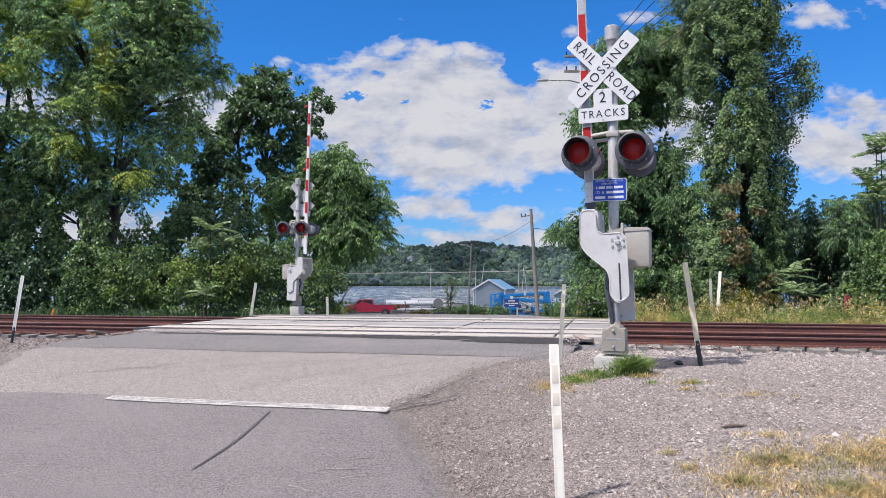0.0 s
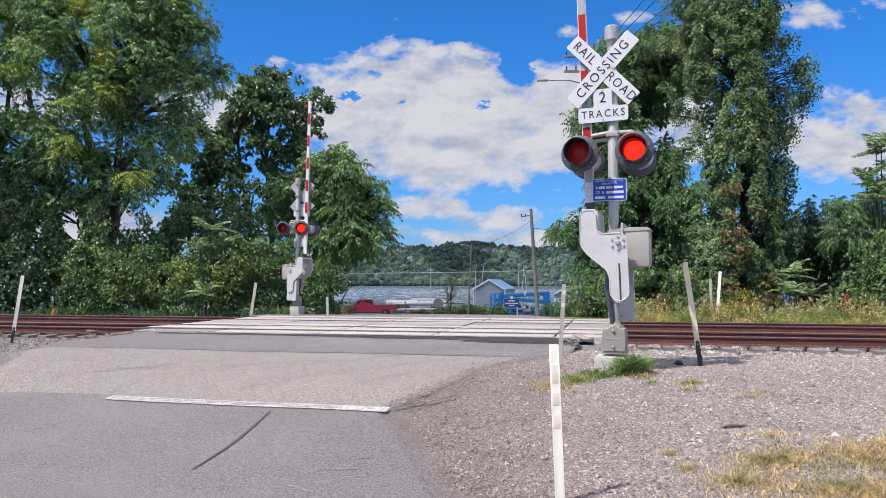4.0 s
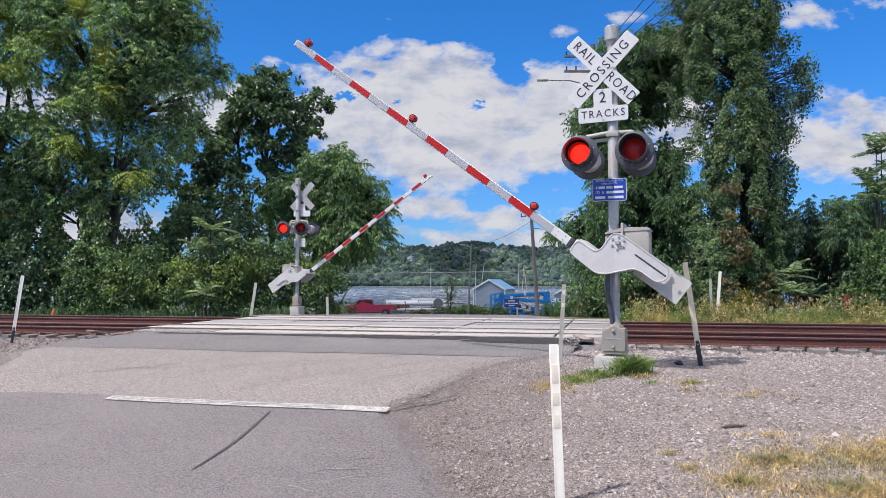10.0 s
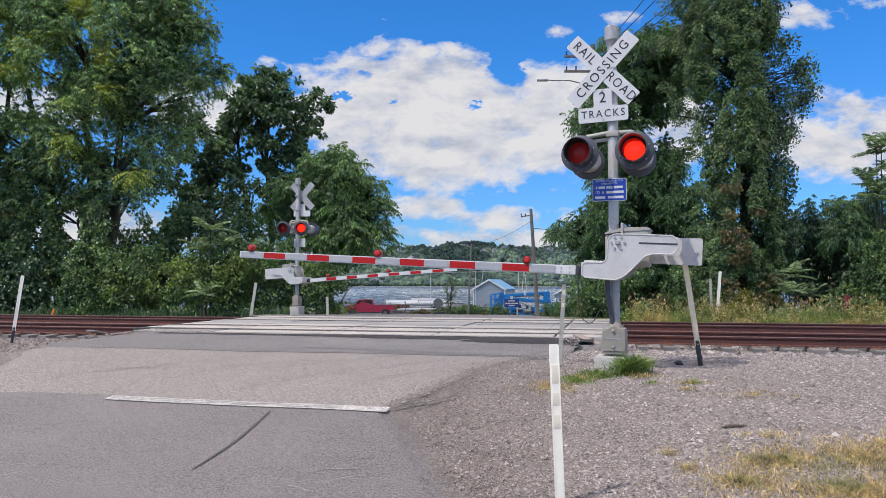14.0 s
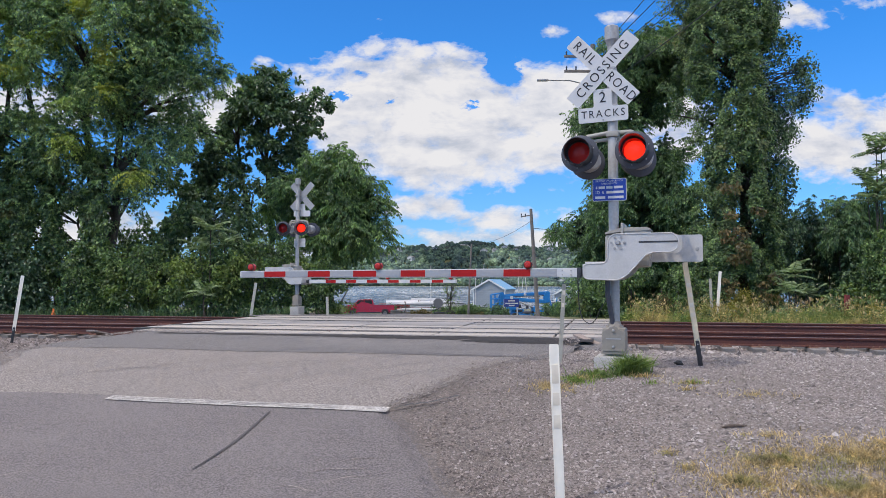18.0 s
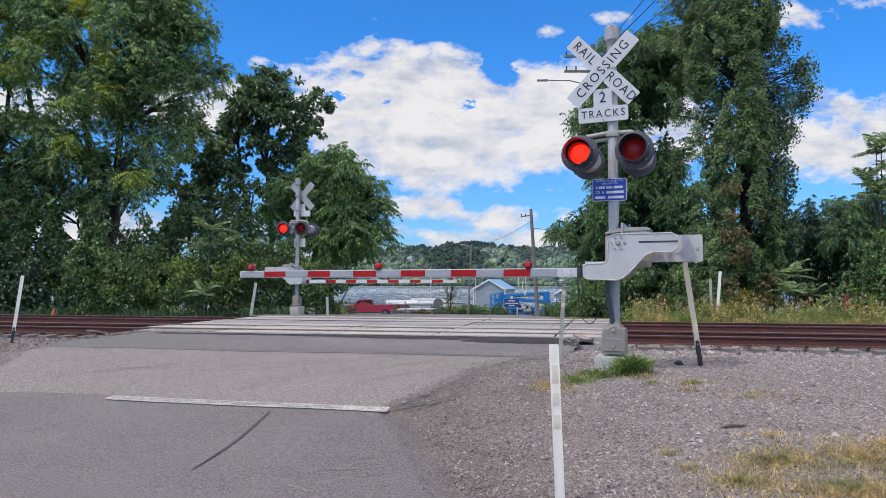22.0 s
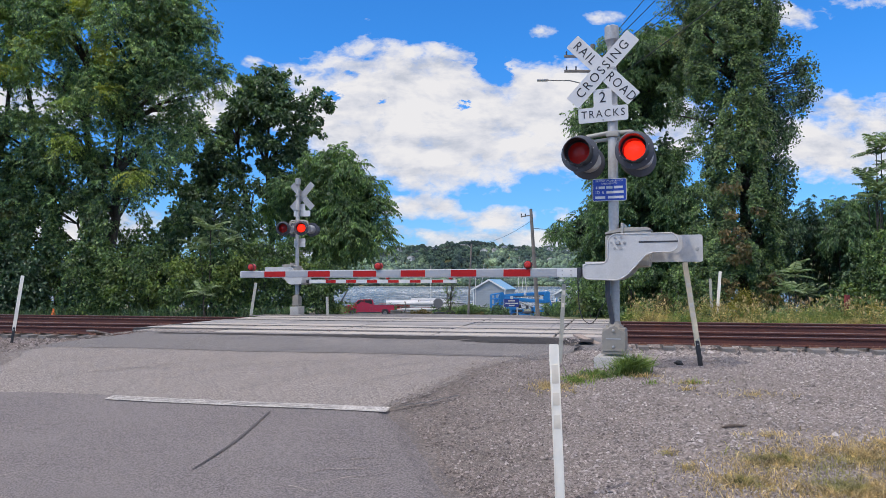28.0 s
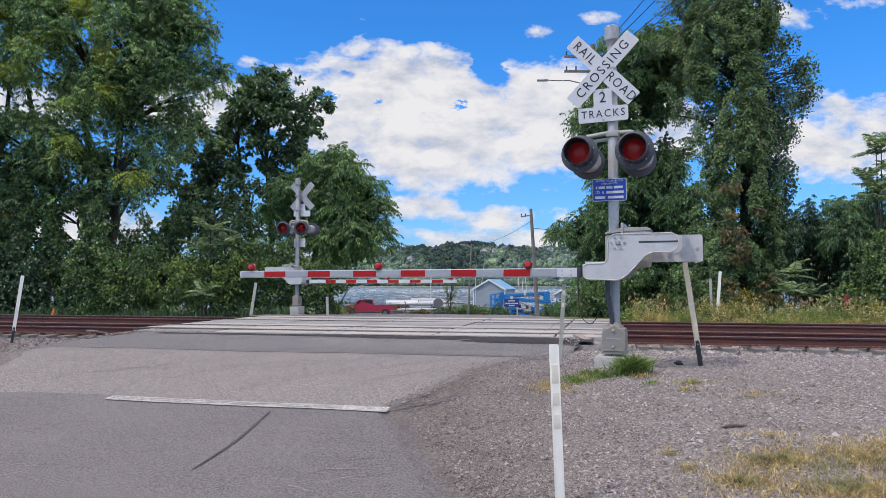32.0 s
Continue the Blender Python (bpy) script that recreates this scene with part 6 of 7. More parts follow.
for x, y, l, a in ((2.76, 7.02, 0.28, 15),):
    bm = tube(bmesh.new(), [(-l / 2, 0, 0.012), (-l / 6, 0.012, 0.022), (l / 6, -0.008, 0.02), (l / 2, 0.01, 0.012)], [0.008, 0.016, 0.014, 0.006], 7)
    tagged(part("stick", bm, M["stick"], m=pose(x, y, ground_z(x, y), 0, 0, a)), "dark broken stick lying on the gravel", "stick")

bm = bmesh.new()
bmesh.ops.create_icosphere(bm, subdivisions=2, radius=0.06)
for q in bm.verts:
    q.co = q.co * (1 + 0.9 * noise.noise(q.co * 22)) * 1.0
    q.co.z *= 0.6
tagged(part("rubber_scrap", bm, M["cable"], m=pose(3.39, 10.6, ground_z(3.39, 10.6) + 0.03), smooth=False), "crumpled scrap of black rubber on the gravel", "scrap")

# ---------------------------------------------------------------- boatyard past the tracks
def pickup(m):
    car = thing("pickup_truck", m, "bright red crew-cab pickup truck parked in the yard", "pickup truck")
    side = rounded([(-2.85, 0.46), (2.85, 0.46), (2.92, 1.0), (2.88, 1.33), (0.80, 1.33), (0.58, 1.36), (0.40, 1.90), (0.2, 1.97), (-0.95, 1.95), (-1.25, 1.88), (-1.75, 1.36), (-2.6, 1.26), (-2.85, 1.05)], 0.08, 3)
    bm = plate(bmesh.new(), side, 1.86)
    for v in bm.verts:
        if v.co.z > 1.2:
            v.co.y *= 0.80
    part("body", bm, M["truck"], car, "glossy red body")
    for x0, x1, top0, top1 in ((-1.55, -0.62, -1.10, -0.60), (-0.52, 0.40, -0.50, 0.30)):
        for s in (-1, 1):
            win = [(x0, 1.40), (x1, 1.40), (top1, 1.86), (top0, 1.86)]
            bm = plate(bmesh.new(), win, 0.02)
            for v in bm.verts:
                v.co.y += s * (0.745 + 0.006)
            part("window", bm, M["glass"], car)
    part("sill", box(bmesh.new(), (2.6, 1.88, 0.14), (0, 0, 0.47), bevel=0.02), M["hood"], car, "black running board")
    for x in (-1.58, -0.57, 0.45):
        part("door_seam", box(bmesh.new(), (0.025, 0.01, 0.78), (x, -0.932, 0.93)), M["hood"], car, smooth=False)
    for x in (-1.0, 0.02):
        part("door_handle", box(bmesh.new(), (0.18, 0.03, 0.04), (x + 0.25, -0.94, 1.16), bevel=0.008), M["hood"], car)
    part("headlight", box(bmesh.new(), (0.30, 1.7, 0.16), (-2.72, 0, 1.02), bevel=0.04), M["galv"], car, "clear headlight")
    part("bed", box(bmesh.new(), (2.0, 1.5, 0.06), (1.85, 0, 1.31), bevel=0.01), M["hood"], car, "dark open bed")
    part("bumper", box(bmesh.new(), (0.14, 1.8, 0.2), (2.93, 0, 0.6), bevel=0.04), M["galv"], car, "chrome bumper")
    for s in (-1, 1):
        part("tail_light", box(bmesh.new(), (0.06, 0.14, 0.36), (2.88, s * 0.84, 0.95), bevel=0.02), M["red_stripe"], car)
    part("mirror", box(bmesh.new(), (0.12, 0.2, 0.16), (-1.5, -1.06, 1.28), bevel=0.04), M["truck"], car)
    for x in (-1.85, 1.85):
        for s in (-1, 1):
            wheel = part("wheel", lathe(bmesh.new(), [(0.22, 0.13), (0.37, 0.12), (0.40, 0.06), (0.40, -0.06), (0.37, -0.12), (0.22, -0.13)], 24, pose(x, s * 0.86, 0.40) @ FRONT), M["tyre"], car)
            part("rim", lathe(bmesh.new(), [(0, 0.09), (0.07, 0.12), (0.2, 0.13), (0.23, 0.12), (0.23, -0.1)], 16, pose(x, s * 0.86, 0.40) @ (FRONT if s < 0 else pose(0, 0, 0, -90, 0, 0))), M["sign_back"], wheel)
        part("wheel_arch", lathe(bmesh.new(), [(0.46, 0.02), (0.46, -0.02), (0.40, -0.02), (0.40, 0.02)], 20, pose(x, -0.93, 0.42) @ FRONT, 180, 0), M["hood"], car)
    return car


def hull(name, m, length, beam, height, material, label, flipped=False, cabin=False):
    boat = thing(name, m, label, "boat", "boats in the yard")
    bm = bmesh.new()
    rows = []
    n = 12
    for i in range(n + 1):
        t = i / n
        w = beam / 2 * (1 - max(0, (t - 0.45) / 0.55) ** 2.2) * (0.82 + 0.18 * min(1, t * 4))
        k = height * (0.25 * max(0, (t - 0.6) / 0.4) ** 2)
        x = (t - 0.5) * length
        rows.append([bm.verts.new((x, y, z)) for y, z in ((-w, height + k), (-w * 0.92, height * 0.45 + k), (-w * 0.5, 0.1 * height + k), (0, k * 1.4), (w * 0.5, 0.1 * height + k), (w * 0.92, height * 0.45 + k), (w, height + k))])
    for a, b in zip(rows, rows[1:]):
        for k in range(6):
            bm.faces.new((a[k], b[k], b[k + 1], a[k + 1]))
        bm.faces.new((a[0], a[6], b[6], b[0]))
    bm.faces.new(rows[0])
    if flipped:
        bm.transform(pose(0, 0, height * 1.25, 180, 0, 0))
    part("hull", bm, material, boat)
    part("rub_rail", box(bmesh.new(), (length * 0.7, beam + 0.04, 0.05), (-length * 0.12, 0, height * (0.28 if flipped else 0.95)), bevel=0.01), M["hood"], boat)
    if cabin:
        part("cabin", plate(bmesh.new(), rounded([(-length * 0.2, height), (length * 0.2, height), (length * 0.1, height + 0.42), (-length * 0.18, height + 0.46)], 0.1), beam * 0.6), M["boat_white"], boat)
        part("window", plate(bmesh.new(), [(-length * 0.15, height + 0.16), (length * 0.14, height + 0.16), (length * 0.09, height + 0.34), (-length * 0.14, height + 0.34)], beam * 0.61), M["glass"], boat)
    for x in (-length * 0.3, length * 0.25):
        part("cradle", box(bmesh.new(), (0.14, beam * 0.8, 0.5), (x, 0, -0.2), bevel=0.01), M["wood_pole"], boat)
    return boat


YARD = -2.1
pickup(pose(-8.55, 85.3, YARD - 0.02, 0, 0, 4))
hull("boat", pose(-4.6, 96, YARD + 0.9, 0, 0, 6), 5.6, 1.6, 0.55, M["boat_white"], "long white boat hull lying upside down", True)
hull("boat", pose(-2.0, 92, YARD + 0.55, 0, 0, 170), 4.4, 1.7, 0.7, M["boat_white"], "small white dinghy on a cradle")
hull("boat", pose(-3.6, 90, YARD + 0.35, 0, 0, 5), 3.2, 1.3, 0.5, M["boat_red"], "dull red rowing boat on the ground")
hull("boat", pose(-0.6, 99, YARD + 0.4, 0, 0, 20), 5.2, 1.9, 0.8, M["boat_white"], "low white motor boat on a cradle")
hull("boat", pose(-5.4, 99, YARD + 0.5, 0, 0, -12), 6.2, 1.8, 0.6, M["boat_red"], "faded red hull on stands")
hull("boat", pose(-1.9, 101, YARD + 0.9, 0, 0, 8), 5.0, 1.7, 0.7, M["tarp"], "boat under a grey tarpaulin", True)
hull("boat", pose(0.9, 95, YARD + 0.6, 0, 0, 165), 4.2, 1.6, 0.7, M["boat_white"], "small white open boat on a cradle")
hull("boat", pose(-3.0, 88.5, YARD + 0.25, 0, 0, 12), 3.6, 1.2, 0.45, M["tarp"], "grey dinghy lying upside down", True)
hull("boat", pose(-4.2, 89.5, YARD + 0.3, 0, 0, -6), 3.0, 1.2, 0.4, M["boat_red"], "faded red dinghy lying upside down", True)
hull("boat", pose(-1.2, 90.5, YARD + 0.75, 0, 0, 14), 4.6, 1.3, 0.45, M["boat_white"], "slim white hull lying upside down on a rack", True)
hull("boat", pose(3.6, 92, YARD + 0.4, 0, 0, -8), 3.6, 1.3, 0.5, M["tarp"], "grey dinghy beside the shed", True)
hull("boat", pose(15.5, 95, YARD + 0.6, 0, 0, 10), 5.0, 1.8, 0.8, M["boat_white"], "white sailing boat hull behind the crane", False, True)


def shed(m, w=4.3, e=3.0, p=4.25, dp=7.5):
    h = thing("boathouse", m, "grey-blue clapboard shed with a blue metal roof", "shed")
    bm = bmesh.new()
    plate(bm, [(-w / 2, 0), (w / 2, 0), (w / 2, e), (0, p), (-w / 2, e)], dp)
    bm.transform(pose(0, dp / 2, 0))
    part("wall", bm, M["siding"], h, smooth=False)
    for i in range(17):
        z = (0.1 + i * 0.24) * p / 4.25
        ww = w if z < e else w * (p - z) / (p - e)
        part("clapboard", box(bmesh.new(), (ww, 0.03, 0.2), (0, -0.01, z + 0.1), (6, 0, 0)), M["siding"], h, smooth=False)
    for s in (-1, 1):
        ang = math.degrees(math.atan2(p - e, w / 2))
        part("roof", box(bmesh.new(), (w * 0.64, dp + 0.5, 0.08), (s * (w / 4 + 0.08), dp / 2, (e + p) / 2 + 0.02), (0, s * ang, 0)), M["roof_blue"], h, "blue metal roof slope", smooth=False)
        part("fascia", box(bmesh.new(), (w * 0.64, 0.06, 0.2), (s * (w / 4 + 0.08), -0.24, (e + p) / 2 - 0.02), (0, s * ang, 0)), M["trim"], h, "white trim board", smooth=False)
        part("corner_board", box(bmesh.new(), (0.14, 0.08, e), (s * w / 2, -0.03, e / 2)), M["trim"], h, "white trim board", smooth=False)
    return h


shed(pose(6.2, 99, YARD, 0, 0, -16))
shed(pose(16.6, 98, YARD, 0, 0, -16), 3.6, 2.3, 3.3, 5)


def crane(m):
    """A folded boom lift: wheeled chassis, turntable, stacked booms, jib and basket."""
    c = thing("boom_lift", m, "bright blue wheeled boom lift, folded and parked", "boom lift")
    part("chassis", box(bmesh.new(), (2.9, 1.3, 0.45), (0.2, 0, 0.72), bevel=0.05), M["crane"], c)
    part("turntable", lathe(bmesh.new(), [(0, 0.2), (0.7, 0.2), (0.75, 0.1), (0.75, 0)], 20, pose(0.3, 0, 0.95)), M["hood"], c)
    part("counterweight", plate(bmesh.new(), rounded([(0.9, 1.1), (1.9, 1.1), (2.0, 1.4), (1.6, 1.6), (0.9, 1.6)], 0.12), 1.3), M["crane"], c)
    part("engine_cover", plate(bmesh.new(), rounded([(-1.3, 1.0), (0.0, 1.0), (0.0, 1.35), (-1.1, 1.35)], 0.08), 1.2), M["crane"], c)
    for x, z in ((0.35, 1.55), (0.62, 1.75), (-0.35, 1.62)):
        part("valve_block", box(bmesh.new(), (0.22, 0.4, 0.3), (x, -0.3, z), bevel=0.02), M["boat_white"] if x > 0.5 else M["hood"], c)
    part("cover_vent", box(bmesh.new(), (0.7, 0.02, 0.25), (-0.5, -0.61, 1.2), bevel=0.005), M["hood"], c)
    part("label_plate", box(bmesh.new(), (0.6, 0.02, 0.2), (1.35, -0.66, 1.4), bevel=0.005), M["boat_white"], c)
    part("lower_boom", box(bmesh.new(), (3.9, 0.32, 0.34), (0.2, -0.15, 2.2), (0, 4, 0), bevel=0.03), M["crane"], c)
    part("upper_boom", box(bmesh.new(), (4.4, 0.28, 0.30), (0.1, 0.12, 2.72), (0, -4, 0), bevel=0.03), M["crane"], c)
    part("boom_hose", tube(bmesh.new(), [(-1.9, -0.05, 2.45), (-0.6, -0.08, 2.52), (0.9, -0.05, 2.5), (2.0, -0.08, 2.62)], 0.04, 6), M["cable"], c)
    part("knuckle", plate(bmesh.new(), rounded([(2.0, 1.9), (2.5, 2.0), (2.55, 3.0), (2.2, 3.05), (1.95, 2.5)], 0.1), 0.5), M["crane"], c)
    part("lift_cylinder", tube(bmesh.new(), [(0.9, -0.25, 1.5), (-0.6, -0.25, 2.15)], 0.07, 10), M["galv"], c)
    part("jib", box(bmesh.new(), (1.0, 0.2, 0.2), (-2.3, 0.1, 2.4), (0, -50, 0), bevel=0.02), M["crane"], c)
    for x0, z0, x1, z1 in ((-3.05, 1.2, -3.05, 2.7), (-2.65, 1.2, -2.65, 2.75), (-2.2, 1.3, -2.2, 2.85), (-3.05, 1.25, -2.2, 1.3), (-3.05, 1.75, -2.2, 1.8), (-3.05, 2.3, -2.2, 2.35), (-3.05, 2.7, -2.2, 2.85)):
        for y in (-0.38, 0.38):
            part("basket_rail", tube(bmesh.new(), [(x0, y, z0), (x1, y, z1)], 0.06, 6), M["crane"], c)
    part("basket_floor", box(bmesh.new(), (0.95, 0.8, 0.08), (-2.62, 0, 1.22), bevel=0.015), M["crane"], c)
    part("boom_head", plate(bmesh.new(), rounded([(-2.3, 1.7), (-1.95, 1.6), (-1.75, 2.5), (-1.9, 2.95), (-2.2, 2.95), (-2.35, 2.5)], 0.1), 0.5), M["crane"], c)
    part("hydraulic_tank", box(bmesh.new(), (0.9, 0.5, 0.5), (-1.2, -0.5, 1.5), bevel=0.06), M["crane"], c)
    part("control_box", box(bmesh.new(), (0.3, 0.9, 0.4), (-2.3, 0, 1.9), bevel=0.03), M["crane"], c)
    for x, a in ((2.75, -16), (3.0, 10)):
        part("tow_strut", box(bmesh.new(), (0.12, 0.14, 2.3), (x, -0.4, 1.3), (0, a, 0), bevel=0.02), M["crane"], c)
    for x in (-0.85, 1.3):
        for s in (-1, 1):
            w = part("wheel", lathe(bmesh.new(), [(0.22, 0.17), (0.43, 0.16), (0.5, 0.09), (0.5, -0.09), (0.43, -0.16), (0.22, -0.17)], 22, pose(x, s * 0.75, 0.5) @ FRONT), M["tyre"], c)
            part("rim", lathe(bmesh.new(), [(0, 0.1), (0.2, 0.14), (0.23, 0.18), (0.23, -0.18)], 14, pose(x, s * 0.75, 0.5) @ FRONT), M["boat_white"], w)
    part("lamp", lathe(bmesh.new(), [(0, 0.06), (0.12, 0.05), (0.14, 0)], 14, pose(0.2, -0.04, 2.72) @ FRONT), M["boat_white"], c)
    return c


crane(pose(7.6, 70, YARD - 0.02, 0, 0, 3))
bush("low dark bush beside the boatyard sign", [(4.7, 62, -1.15, 0.85, 0.7, 0.95)], 34, 60, 0.15, M["leaf_dark"], 0.3)
bush("low dark bush at the boatyard's edge", [(9.2, 62, -1.05, 0.95, 0.7, 1.0), (8.0, 62, -1.35, 0.5, 0.6, 0.6)], 40, 60, 0.15, M["leaf_dark"], 0.3)


def pole(name, label, x, y, top, r, material, category, lean=0.0, extras=()):
    z0 = ground_z(x, y) - 0.1
    p = thing(name, pose(x, y, z0), label, category)
    h = top - z0
    part("shaft", tube(bmesh.new(), [(0, 0, 0), (lean * 0.5, 0, h * 0.5), (lean, 0, h)], [r, r * 0.85, r * 0.65], 12), material, p)
    for kind, *v in extras:
        if kind == "arm":
            w, z = v
            part("crossarm", box(bmesh.new(), (w, 0.1, 0.12), (lean, -r, z - z0), bevel=0.01), M["wood_pole"], p)
            for s in (-0.46, -0.3, 0.3, 0.46):
                part("insulator", lathe(bmesh.new(), [(0, 0.2), (0.03, 0.19), (0.045, 0.12), (0.03, 0.06), (0.045, 0.02), (0.02, -0.02)], 8, pose(lean + w * s, -r, z - z0 + 0.06)), M["glass"], p)
        if kind == "lamp":
            w, z = v
            part("bracket", tube(bmesh.new(), [(lean, 0, z - z0 - 0.3), (lean + w * 0.45, 0, z - z0 - 0.02), (lean + w, 0, z - z0)], 0.03, 8), M["galv"], p)
            part("lamp_head", box(bmesh.new(), (0.55, 0.2, 0.1), (lean + w, 0, z - z0), bevel=0.035), M["galv"], p, "grey street lamp head")
        if kind == "spur":
            w, z = v
            part("spur", tube(bmesh.new(), [(lean, 0, z - z0), (lean + w * 0.5, 0, z - z0 - 0.04), (lean + w, 0, z - z0 - 0.12)], 0.045, 8), M["wood_pole"], p)
            for k in (0.55, 0.95):
                part("insulator", lathe(bmesh.new(), [(0, 0.2), (0.03, 0.19), (0.045, 0.12), (0.03, 0.06), (0.045, 0.02), (0.02, -0.02)], 8, pose(lean + w * k, 0, z - z0 - 0.06)), M["glass"], p)
        if kind == "can":
            z, = v
            part("transformer", lathe(bmesh.new(), [(0, 0.9), (0.2, 0.86), (0.24, 0.8), (0.24, 0.05), (0.2, 0)], 16, pose(lean + 0.32, -0.1, z - z0)), M["galv"], p, "grey transformer can")
    return p


pole("utility_pole", "weathered wooden utility pole with crossarms and a street lamp", 7.44, 36, 13.5, 0.17, M["wood_pole"], "utility pole", 0,
     (("arm", 2.9, 12.85), ("arm", 2.9, 12.1), ("lamp", -2.5, 11.7), ("can", 10.6)))
pole("utility_pole", "wooden utility pole in the boatyard", 7.15, 55, 7.25, 0.17, M["wood_pole"], "utility pole", -0.55, (("spur", -0.75, 6.75),))
pole("street_lamp", "thin wooden pole with a street lamp", 2.55, 75, 5.7, 0.12, M["wood_pole"], "street lamp", 0.35, (("lamp", -0.9, 5.6),))
for x, y, top, lean in ((-1.45, 88, 3.8, 0), (5.0, 105, 4.6, 0.9), (9.3, 92, 5.0, 0.25), (10.1, 96, 4.3, 0.5), (10.9, 93, 3.3, -0.6), (4.2, 96, 3.8, 0.1)):
    pole("boat_mast", "thin pale aluminium sailboat mast", x, y, top, 0.05, M["boat_white"], "mast", lean)


def wire(a, b, sag, r, label="thin black overhead wire", finish="cable"):
    a, b = Vector(a), Vector(b)
    pts = [a.lerp(b, t) - Vector((0, 0, sag * 4 * t * (1 - t))) for t in (i / 16 for i in range(17))]
    tagged(part("overhead_wire", tube(bmesh.new(), pts, r, 5), M[finish]), label, "wire", "overhead wires")


for x0, z0, x1, z1 in ((7.75, 13.15, 8.6, 13.9), (7.82, 13.0, 10.3, 13.8), (8.34, 13.1, 12.7, 13.7), (8.74, 13.1, 13.1, 13.7), (7.64, 11.2, 12.0, 11.8)):
    wire((x0, 35.9, z0), (x1, -12, z1), 1.0, 0.018)
wire((6.7, 55, 6.4), (2.9, 75, 5.7), 0.5, 0.014)
wire((2.9, 75, 5.7), (-40, 95, 3.3), 0.8, 0.016)
wire((6.9, 55, 2.6), (-40, 66, 3.2), 0.4, 0.026, "pale grey cable over the yard", "galv")
wire((6.55, 55, 5.8), (40, 58, 6.2), 0.8, 0.02)

s = thing("road_sign", pose(-0.4, 60, YARD), "back of a grey octagonal road sign on a dark post", "road sign")
part("post", box(bmesh.new(), (0.07, 0.05, 2.5), (0, 0.03, 1.25), bevel=0.005), M["hood"], s)
part("panel", plate(bmesh.new(), [(0.41 * math.cos(radians(22.5 + 45 * k)), 2.15 + 0.41 * math.sin(radians(22.5 + 45 * k))) for k in range(8)], 0.01), M["sign_back"], s, "plain grey metal sign back")
f = thing("yard_fence", pose(0, 86, YARD), "low wire fence with grey steel posts", "fence")
for i in range(13):
    part("post", tube(bmesh.new(), [(-5 + 1.5 * i, 0, 0), (-5 + 1.5 * i, 0, 1.15)], 0.03, 6), M["galv"], f)
for z in (0.15, 0.6, 1.1):
    part("rail", tube(bmesh.new(), [(-5, 0, z), (13, 0, z)], 0.012, 5), M["galv"], f)
for i in range(51):
    part("wire", tube(bmesh.new(), [(-5 + 0.35 * i, -0.01, 0.1), (-4.65 + 0.35 * i, -0.01, 1.1)], 0.008, 4), M["galv"], f)
t = thing("boat_trailer", pose(1.1, 80, YARD - 0.02), "empty dark boat trailer with twin axles", "trailer")
for y in (-0.8, 0.8):
    part("beam", box(bmesh.new(), (4.2, 0.1, 0.14), (0, y * 0.8, 0.6), bevel=0.01), M["hood"], t)
    for x in (-0.45, 0.45):
        part("wheel", lathe(bmesh.new(), [(0.15, 0.1), (0.33, 0.09), (0.36, 0.05), (0.36, -0.05), (0.33, -0.09), (0.15, -0.1)], 18, pose(x, y, 0.36) @ FRONT), M["tyre"], t)
    part("mudguard", box(bmesh.new(), (1.8, 0.26, 0.04), (0, y, 0.78), bevel=0.015), M["hood"], t)
def pallet_stack(x, y, count, turn):
    """Wooden pallets piled up: deck boards on three bearers each."""
    p = thing("pallet_stack", pose(x, y, YARD, 0, 0, turn), "stack of weathered wooden pallets on the ground", "pallets", "yard timber")
    for i in range(count):
        for y0 in (-0.45, 0, 0.45):
            part("bearer", box(bmesh.new(), (1.1, 0.09, 0.1), (0.02 * i, y0, 0.05 + 0.15 * i)), M["wood_pole"], p, smooth=False)
        for x0 in (-0.48, -0.24, 0, 0.24, 0.48):
            part("board", box(bmesh.new(), (0.13, 1.0, 0.03), (x0 + 0.02 * i, 0, 0.115 + 0.15 * i)), M["tie"], p, smooth=False)


def boat_rack(x, y, hulls, turn):
    """Slim hulls lying upside down on a timber rack."""
    r = thing("boat_rack", pose(x, y, YARD, 0, 0, turn), "timber rack holding slim upturned boats", "boat rack")
    for px in (-1.8, 1.8):
        for py in (-0.7, 0.7):
            part("post", box(bmesh.new(), (0.09, 0.09, 1.7), (px, py, 0.85), bevel=0.01), M["wood_pole"], r)
        for z in (0.55, 1.15):
            part("crossbar", box(bmesh.new(), (0.07, 1.7, 0.08), (px, 0, z), bevel=0.01), M["wood_pole"], r)
    for k, (dy, z, finish) in enumerate(hulls):
        bm = bmesh.new()
        lathe(bm, [(0.02, -2.6), (0.17, -1.9), (0.27, -0.9), (0.30, 0), (0.27, 0.9), (0.17, 1.9), (0.02, 2.6)], 14, pose(0.25 * (k % 3) - 0.2, dy, z, 0, 90, 2 * k - 3))
        bm.transform(Matrix.Translation((0, 0, z)) @ Matrix.Diagonal((1, 1, 0.7, 1)) @ Matrix.Translation((0, 0, -z)))
        part("upturned_hull", bm, M[finish], r)


pallet_stack(-5.5, 84.2, 5, 8)
pallet_stack(-4.2, 83.6, 3, -14)
boat_rack(-2.6, 85.0, ((-0.45, 0.8, "boat_white"), (0.45, 0.8, "boat_red"), (-0.3, 1.4, "tarp"), (0.4, 1.42, "boat_white")), 9)
boat_rack(-1.2, 93.0, ((-0.4, 0.8, "boat_red"), (0.4, 0.8, "boat_white"), (0.0, 1.4, "boat_white")), -6)
